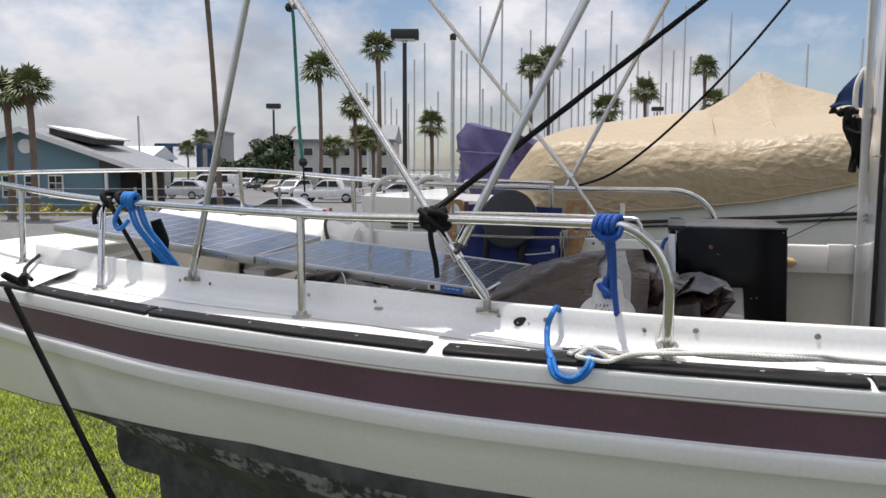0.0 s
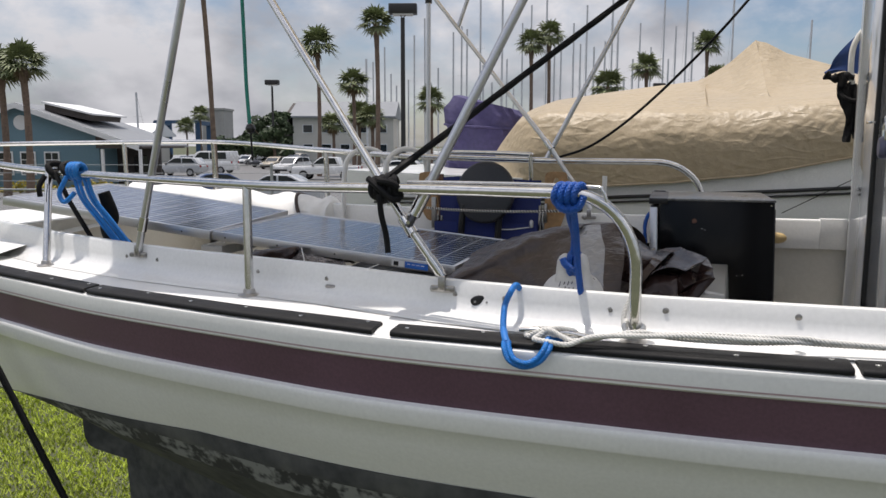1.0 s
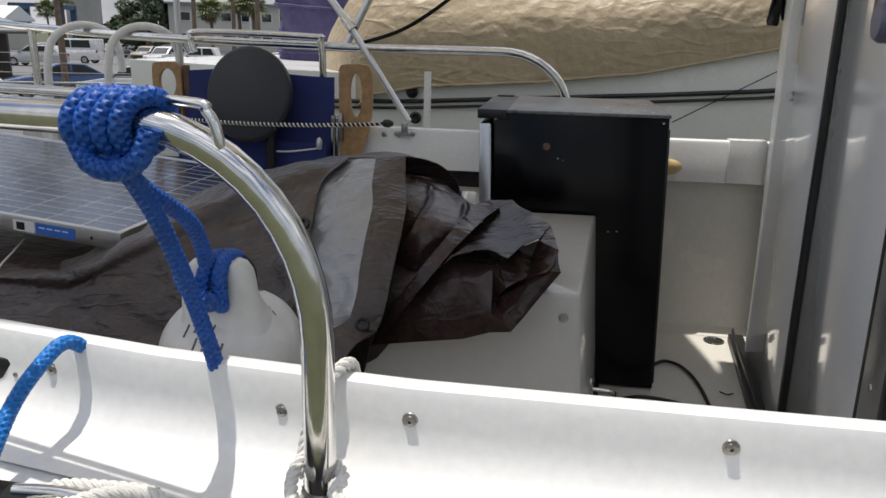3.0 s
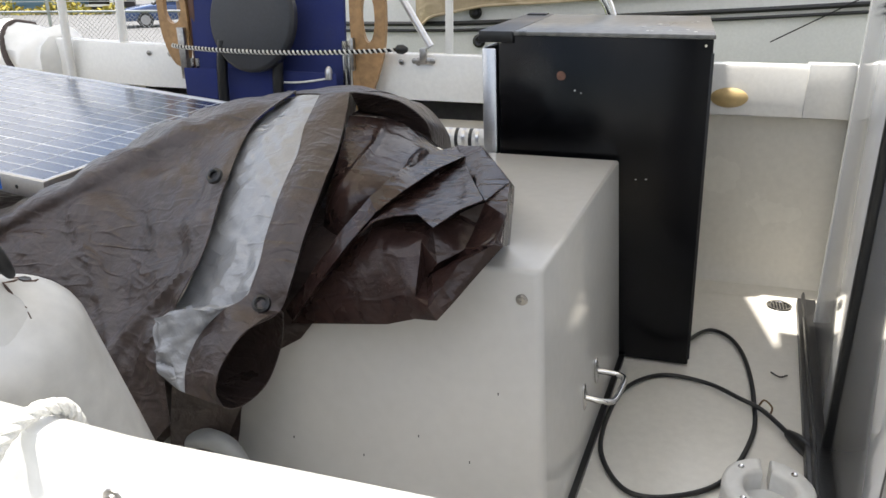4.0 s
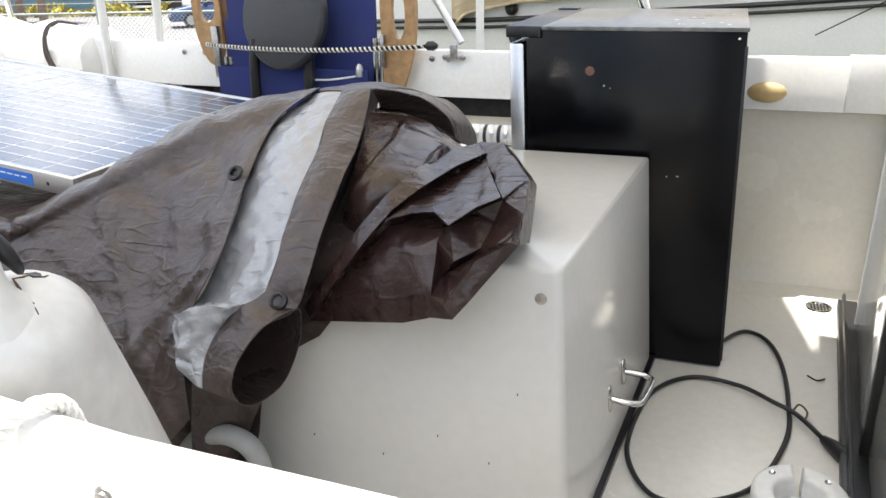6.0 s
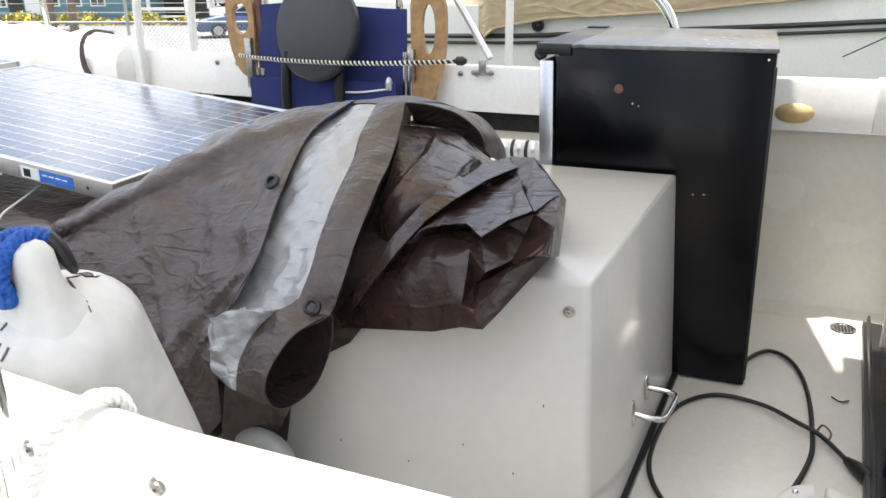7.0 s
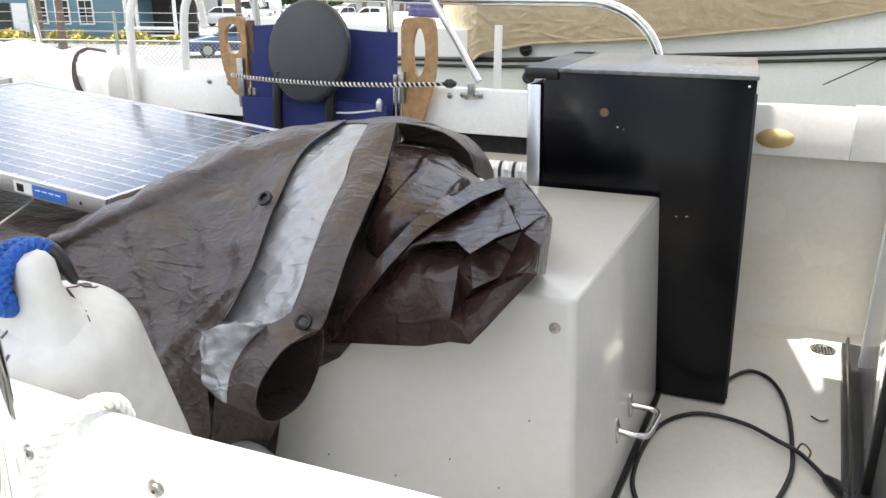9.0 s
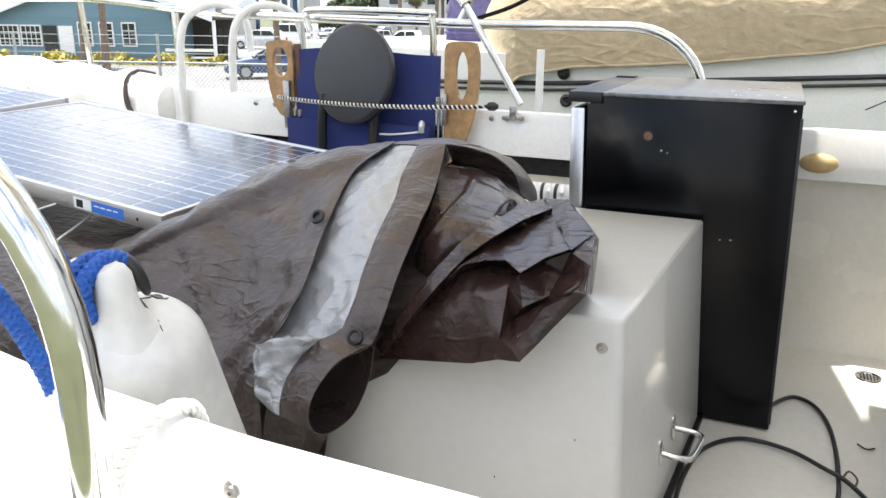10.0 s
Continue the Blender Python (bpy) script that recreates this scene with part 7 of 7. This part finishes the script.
# ---- lamps, fence ----
def lot_lamp(x, y, h, s=1.0):
    t = thing("parking_lamp", (x, y, 0), "tall dark parking lot lamp with a box head", "street lamp", "parking lot lamps", at=I4)
    part("pole", tube([(x, y, 0), (x, y, h - 0.75 * s)], lambda q: (0.15 - 0.03 * q) * s, 10), LAMPMETAL, t)
    part("base", lathe([(0.32, 0), (0.32, 0.7), (0.27, 0.75)], (x, y, 0), 14), CONCRETE, t)
    part("neck", tube([(x, y, h - 0.8 * s), (x - 0.25 * s, y, h - 0.45 * s)], 0.03, 6), LAMPMETAL, t)
    part("neck", tube([(x, y, h - 0.8 * s), (x + 0.3 * s, y, h - 0.45 * s)], 0.03, 6), LAMPMETAL, t)
    part("head", box(x - 0.78 * s, x + 0.82 * s, y - 0.4 * s, y + 0.4 * s, h - 0.55 * s, h, 0.05), LAMPMETAL, t, "box-shaped lamp head")
    part("lens", box(x - 0.55 * s, x + 0.6 * s, y - 0.3 * s, y + 0.3 * s, h - 0.62 * s, h - 0.55 * s), TRIMWHITE, t)


lot_lamp(-2.93, 45, 10.75)
lot_lamp(-23.5, 100, 11.1, 1.1)
lot_lamp(12.0, 70, 5.6)
lot_lamp(28.5, 110, 11.5)
fence = thing("chain_link_fence", (-6, 16, 0), "galvanised chain-link fence with barbed wire", "fence", at=I4)
fx = [-22 + 3.05 * k for k in range(11)]
for x in fx:
    part("post", tube([(x, 16, 0), (x, 16, 2.42)], 0.03, 8), GALV, fence)
part("top_rail", tube([(fx[0], 16, 1.87), (fx[-1], 16, 1.87)], 0.021, 8), GALV, fence)
for z in (2.05, 2.22, 2.39):
    part("wire", tube([(fx[0], 16, z), (fx[-1], 16, z)], 0.006, 5), GALV, fence)
bm = bmesh.new()
for s in (-1, 1):
    x = fx[0] - 2.0
    while x < fx[-1] + 2.0:
        a, b = Vector((x, 16.01 * 1.0, 0.02)), Vector((x + s * 1.84, 16.01, 1.86))
        if fx[0] <= min(a.x, b.x) and max(a.x, b.x) <= fx[-1]:
            tube([a, b], 0.0028, 3, bm, caps=False)
        x += 0.085
part("mesh", bm, GALV, fence, "diamond wire mesh", kind="stuff")


# ---- parked vehicles ----
def wheel(x, y, r, parent):
    t = part("tyre", tube([(x, y - 0.11, r), (x, y - 0.09, r), (x, y + 0.09, r), (x, y + 0.11, r)], r, 20), TYRE, parent)
    part("rim", tube([(x, y - 0.125, r), (x, y + 0.125, r)], r * 0.62, 14), RIM, t)


def vehicle(kind, m, paint, label, cat):
    t = thing({"suv": "suv", "van": "van", "pickup": "pickup_truck", "sedan": "sedan"}[kind], (0, 0, 0), label, cat, "parked vehicles", at=m)
    L, H, W, belt, r = {"suv": (4.6, 1.68, 1.85, 1.0, 0.36), "van": (5.4, 2.2, 2.0, 1.2, 0.36), "pickup": (5.5, 1.86, 1.9, 1.08, 0.39), "sedan": (4.7, 1.46, 1.8, 0.9, 0.33)}[kind]
    low = {"suv": [(-2.3, 0.35), (2.3, 0.32), (2.32, 0.7), (2.2, 0.92), (1.15, 1.05), (-2.15, 1.08), (-2.3, 0.9)],
           "van": [(-2.7, 0.35), (2.7, 0.32), (2.72, 0.8), (2.5, 1.05), (1.7, 1.22), (-2.68, 1.22)],
           "pickup": [(-2.75, 0.55), (2.75, 0.42), (2.76, 0.9), (2.6, 1.08), (1.35, 1.14), (-2.72, 1.14)],
           "sedan": [(-2.35, 0.32), (2.35, 0.28), (2.36, 0.6), (2.2, 0.76), (1.2, 0.92), (-1.6, 0.98), (-2.3, 0.9)]}[kind]
    up = {"suv": [(1.15, 1.03), (0.35, 1.62), (-0.1, 1.68), (-1.75, 1.64), (-2.2, 1.06)],
          "van": [(1.75, 1.2), (1.05, 2.05), (0.7, 2.2), (-2.6, 2.2), (-2.68, 1.2)],
          "pickup": [(1.2, 1.12), (0.45, 1.80), (0.2, 1.86), (-1.0, 1.84), (-1.25, 1.12)],
          "sedan": [(1.1, 0.9), (0.3, 1.40), (-0.1, 1.46), (-0.9, 1.42), (-1.7, 0.96)]}[kind]
    bm = prism(low, "y", -W / 2, W / 2)
    bmesh.ops.bevel(bm, geom=bm.edges[:], offset=0.07, segments=2, affect="EDGES", profile=0.5)
    part("body", bm, paint, t)
    bm = prism(up, "y", -W / 2 + 0.10, W / 2 - 0.10)
    bmesh.ops.bevel(bm, geom=bm.edges[:], offset=0.06, segments=2, affect="EDGES", profile=0.5)
    part("cabin", bm, paint, t)
    cx, cz = sum(p[0] for p in up) / len(up), sum(p[1] for p in up) / len(up)
    for s in (-1, 1):
        k = 0.80
        pts = [(cx + (p[0] - cx) * k, cz + 0.03 + (p[1] - cz) * 0.66) for p in up]
        xm = cx - 0.05
        left = [p for p in pts if p[0] <= xm]
        right = [p for p in pts if p[0] > xm]
        top = max(p[1] for p in pts)
        bot = min(p[1] for p in pts)
        for half in ([(xm + 0.05, bot), *right[:1], *right[1:], (xm + 0.05, top - 0.01)], [(xm - 0.05, top - 0.01), *left, (xm - 0.05, bot)]):
            y = s * (W / 2 - 0.095)
            part("side_window", prism(half, "y", min(y, y + s * 0.012), max(y, y + s * 0.012)), CARGLASS, t)
    (ax, az), (bx, bz) = up[0], up[1]
    part("windscreen", sheet([[Vector((ax + 0.02, -W / 2 + 0.2, az + 0.04)), Vector((ax + 0.02, W / 2 - 0.2, az + 0.04))], [Vector((bx + 0.05, -W / 2 + 0.24, bz - 0.04)), Vector((bx + 0.05, W / 2 - 0.24, bz - 0.04))]]), CARGLASS, t)
    for x in (-L * 0.3, L * 0.32):
        for y in (-W / 2 + 0.10, W / 2 - 0.10):
            wheel(x, y, r, t)
    for y in (-W / 2 + 0.25, W / 2 - 0.25):
        part("headlight", box(L / 2 - 0.10, L / 2 + 0.02, y - 0.18, y + 0.18, belt - 0.32, belt - 0.16, 0.03), PAPER, t)
        part("tail_light", box(-L / 2 - 0.02, -L / 2 + 0.10, y - 0.14, y + 0.14, belt - 0.2, belt + 0.02, 0.03), TAIL, t)
    part("bumper", box(L / 2 - 0.06, L / 2 + 0.06, -W / 2 + 0.1, W / 2 - 0.1, 0.32, 0.5, 0.04), BLACKP, t)
    for s in (-1, 1):
        part("mirror", box(up[0][0] - 0.35, up[0][0] - 0.18, s * (W / 2 + 0.05) - 0.08, s * (W / 2 + 0.05) + 0.08, belt + 0.02, belt + 0.17, 0.03), BLACKP, t)
    return t


WHITE, SILVER, DARKC, BLUEC, SAND = PAINTS
for kind, x, y, rz, paint, label, cat in (
        ("suv", -25.0, 70, 172, SILVER, "silver SUV parked in the lot", "car"), ("van", -24.5, 77, 170, WHITE, "white panel van parked in the lot", "van"),
        ("pickup", -10.4, 63, 176, WHITE, "white pickup truck parked in the lot", "pickup truck"), ("suv", -16.0, 76, 250, WHITE, "white SUV parked nose out", "car"),
        ("sedan", -8.3, 36, 176, SILVER, "silver car parked by the fence", "car"), ("sedan", -11.8, 37, 205, BLUEC, "dark blue car parked by the fence", "car"),
        ("sedan", -21.5, 92, 258, SAND, "sand-coloured car parked in the lot", "car"), ("suv", -18.6, 90, 255, DARKC, "dark SUV parked in the lot", "car"),
        ("suv", -24.5, 100, 250, DARKC, "dark SUV parked in the lot", "car"), ("sedan", -29.0, 108, 250, SILVER, "silver car parked in the lot", "car"),
        ("sedan", -26.0, 112, 255, WHITE, "white car parked in the lot", "car"), ("suv", -22.6, 110, 255, SAND, "sand-coloured car parked in the lot", "car"),
        ("suv", -4.5, 58, 186, WHITE, "white SUV parked in the lot", "car"), ("sedan", 1.5, 60, 180, SILVER, "silver car parked in the lot", "car"),
        ("suv", -30.5, 38, 184, WHITE, "white SUV parked before the house", "car"), ("sedan", -33.5, 96, 250, DARKC, "dark car parked in the lot", "car")):
    vehicle(kind, pose(x, y, 0.02, 0, 0, rz), paint, label, cat)


# ---- moored sailboats beyond the lot ----
MASTS = ((651, 150), (662, 155), (682, 130), (702, 195), (733, 110), (752, 82), (775, 165), (801, 105), (815, 95), (824, 100), (848, 20), (853, 160), (868, 190), (885, 12), (905, 200), (920, 90), (935, 60),
         (961, -60), (975, 95), (986, 130), (1020, 125), (1030, 60), (1043, 130), (1052, 200), (1073, 28), (1084, 85), (1096, 180), (1121, 90), (1140, 130), (1151, 200))
MASTS2 = ((1162, 20), (1171, 150), (1182, 95), (1200, 20), (1211, 105), (1240, 180), (1279, 30), (1412, 85), (1505, 75), (1320, 150), (247, 207), (693, 175), (723, 185), (762, 190), (893, 150), (1008, 90), (1062, 120), (1110, 150))
for n, (px, py) in enumerate(MASTS + MASTS2):
    d = 128 + (n * 37) % 40
    x, top = (px - 784 - 21) / 1358 * d, 2.83 + (298 - py) / 1358 * d
    t = thing("moored_sailboat", (x, d, 0), "white sailboat moored in the marina, mast bare", "sailboat", "sailboats moored in the marina", at=I4)
    rows = []
    for s in np.linspace(0, 1, 9):
        w = 1.5 * math.sin(math.pi * (0.12 + 0.88 * s)) ** 0.7 if s < 1 else 0.05
        rows.append([Vector((x + q * w, d - 4 + 9 * s, z)) for q, z in ((-0.2, -0.2), (-0.9, 0.3), (-1, 1.1), (1, 1.1), (0.9, 0.3), (0.2, -0.2))])
    bm = sheet(rows, closed=True)
    bm.faces.new([bm.verts.new(p) for p in rows[0]])
    part("hull", bm, GEL, t)
    part("cabin", box(x - 0.8, x + 0.8, d - 2, d + 1.5, 1.0, 1.7, 0.15), GEL, t)
    lean = (n % 5 - 2) * 0.03
    part("mast", tube([(x, d, 1.1), (x + lean, d, top)], 0.17, 7), MASTALU, t)
    part("boom", tube([(x, d, 2.4), (x, d - 3.4, 2.4)], 0.14, 7), PURPLE if n % 3 else CANVAS, t)
    if n % 2 == 0:
        z = 1.1 + (top - 1.1) * 0.62
        part("spreader", tube([(x - 0.75, d, z), (x + 0.75, d, z)], 0.03, 5), MASTALU, t)
    part("forestay", tube([(x + lean, d, top), (x, d + 4.6, 1.2)], 0.018, 4), GALV, t)

# ---- the neighbouring boat under its tan cover ----
other = thing("covered_sailboat", (1.0, 5.2, 0), "white sailboat laid up ashore under a tan canvas cover", "sailboat")
rows = []
for x in np.linspace(-2.5, 5.2, 30):
    h = 1.5 * (1 - max(0, (x - 1.0) / 4.4) ** 2.2) * (1 - 0.22 * max(0, (-x - 0.5) / 2.0) ** 2)
    top = along([(-2.5, 2.60), (-0.7, 2.56), (0.6, 2.65), (1.3, 2.78), (5.2, 3.5)], x)
    rows.append([Vector((x, 5.2 + s * h * f, z)) for s, f, z in ((-1, 0.06, 1.0), (-1, 0.5, 1.25), (-1, 0.88, 1.75), (-1, 0.985, 2.2), (-1, 1.0, top), (1, 1.0, top), (1, 0.985, 2.2), (1, 0.88, 1.75), (1, 0.5, 1.25), (1, 0.06, 1.0))])
bm = sheet(rows, closed=True)
bm.faces.new([bm.verts.new(p) for p in rows[0]])
part("hull", bm, GEL, other)
part("keel", box(-0.6, 2.6, 5.1, 5.3, 0.0, 1.1, 0.04), ANTIFOUL, other)
for dz, w in ((0.0, 0.012), (-0.035, 0.008)):
    pts = []
    for x in np.linspace(-2.2, 3.0, 30):
        h = 1.5 * (1 - max(0, (x - 1.0) / 4.4) ** 2.2) * (1 - 0.22 * max(0, (-x - 0.5) / 2.0) ** 2)
        pts.append((x, 5.2 - h * 1.004, along([(-2.2, 2.385), (-0.7, 2.42), (0.7, 2.50), (1.3, 2.54), (3.0, 2.75)], x) + dz))
    part("rub_rail", tube(pts, w, 8), RUBBER, other, "black rub rail")
for x, z in ((-0.63, 2.475), (-0.61, 2.335)):
    part("fairlead", lathe([(0.013, 0), (0.030, 0.004), (0.034, 0.014), (0.022, 0.02), (0.012, 0.010)], (x, 3.705, z), 18, towards((0, -1, 0))), BLACKP, other, "black round fairlead")
part("stay", tube([(0.78, 3.68, 2.36), (1.35, 3.66, 2.68)], 0.003, 6), BLACKROPE, other)


def cover_point(x, v):
    """v: 0 at the near lower edge, 0.5 on the ridge, 1 at the far edge."""
    h = 1.54 * (1 - max(0, (x - 1.0) / 4.6) ** 2.2)
    end = max(0.0, min(1.0, (x + 1.30) / 0.42)) ** 0.5
    zb = along([(-1.3, 2.42), (-1.03, 2.33), (-0.855, 2.455), (-0.58, 2.508), (0.08, 2.55), (0.6, 2.612), (1.24, 2.745), (3.0, 3.1), (5.2, 3.6)], x)
    sh = along([(-1.3, 2.72), (-1.05, 2.96), (-0.8, 3.03), (0.3, 3.02), (1.1, 3.08), (3.0, 3.3), (5.2, 3.7)], x)
    rz = along([(-1.3, 2.76), (-1.1, 3.12), (-0.85, 3.20), (-0.1, 3.30), (0.25, 3.335), (0.50, 3.49), (0.70, 3.675), (0.78, 3.655), (0.95, 3.56), (1.4, 3.42), (2.4, 3.36), (5.2, 3.8)], x)
    s = -1 if v < 0.5 else 1
    u = v * 2 if v < 0.5 else 2 - 2 * v
    if u < 0.45:      # the side hangs in under the shoulder
        q = u / 0.45
        y, z = h * (1.0 + 0.015 * math.sin(q * math.pi / 2) - 0.085 * q ** 4), zb + (sh - zb) * q
    else:
        q = (u - 0.45) / 0.55
        tent = max(0.0, 1 - abs(x - 0.70) / (0.75 if x < 0.70 else 0.95))
        dome = sh + (3.27 + 0.02 * x - sh) * math.sin(q * math.pi / 2) ** 0.9
        y, z = h * (0.93 - 0.93 * q), max(dome, sh - 0.04 + (rz - sh + 0.04) * q ** (1.0 + 0.9 * (x > 0.70) * tent)) if rz > 3.36 else sh + (rz - sh) * math.sin(q * math.pi / 2) ** 0.9
    p = Vector((x, 5.2 + s * y * (0.55 + 0.45 * end), z))
    n = noise.noise(p * 2.6) * 0.016
    w = Vector((p.x * 4.6 + p.z * 2.2, p.y * 2.0, p.z * 10 - p.x * 1.4)) + 0.5 * Vector((noise.noise(p * 5), 0, noise.noise(p * 5 + Vector((7, 3, 1)))))
    crease = (1 - abs(noise.noise(w))) ** 4 * 0.0045 + (1 - abs(noise.noise(w * 2.0 + Vector((4, 4, 4))))) ** 4 * 0.0050 + (1 - abs(noise.noise(w * 4.3 + Vector((1, 8, 2))))) ** 4 * 0.0040
    lo = along([(0, 0.15), (0.16, 0.15), (0.24 + 0.06 * noise.noise(p * 3), 1.0), (0.44, 1.1), (0.52, 0.3), (1, 0.25)], u)
    return p + Vector((0, s * (n + crease) * lo, n * 0.3 + crease * lo * 0.25))


rows = [[cover_point(x, v) for v in np.linspace(0, 1, 150)] for x in np.concatenate([np.linspace(-1.3, -0.7, 30), np.linspace(-0.68, 2.0, 170), np.linspace(2.1, 5.2, 20)])]
bm = sheet(rows)
bm.faces.new([bm.verts.new(p) for p in rows[0]])
part("cover", bm, COVER, other, "sun-bleached tan canvas cover with a peaked ridge")
part("cover_hem", tube([p + Vector((0, -0.004, 0)) for p in [r[0] for r in rows]], 0.007, 6), COVER, other)
rows = []
for v in np.linspace(0, 1, 40):
    z = 2.45 + 0.84 * v
    w = 0.5 * (1 - 0.15 * v) * (1 if v < 0.85 else 1 - (v - 0.85) * 1.5)
    ring_pts = []
    for k in range(80):
        a = 2 * math.pi * k / 80
        cx = -1.60 + 0.02 * math.sin(5 * v)
        r = 1 + 0.05 * math.sin(4 * a + 5 * v) + 0.05 * noise.noise(Vector((math.cos(a) * 2, math.sin(a) * 2, v * 3))) + 0.10 * (1 - abs(noise.noise(Vector((math.cos(a) * 3 + v * 2, math.sin(a) * 3, v * 1.5))))) ** 5
        slope = -0.16 * max(0, v - 0.4) * (math.cos(a) + 1)
        ring_pts.append(Vector((cx + w * r * math.copysign(abs(math.cos(a)) ** 0.7, math.cos(a)), 5.65 + 0.45 * r * math.sin(a), z + slope)))
    rows.append(ring_pts)
bm = sheet(rows, closed=True)
bm.faces.new([bm.verts.new(p) for p in rows[-1]])
shroud = thing("wheel_cover", (-1.60, 5.65, 2.45), "faded purple canvas cover standing on the neighbouring stern", "cover")
part("canvas", bm, PURPLE, shroud)
for k in (9, 26):
    part("seam", tube([p + (p - Vector((-1.60, 5.65, p.z))).normalized() * 0.006 for p in rows[k]] + [rows[k][0]], 0.012, 6), PURPLE, shroud, "stitched seam")
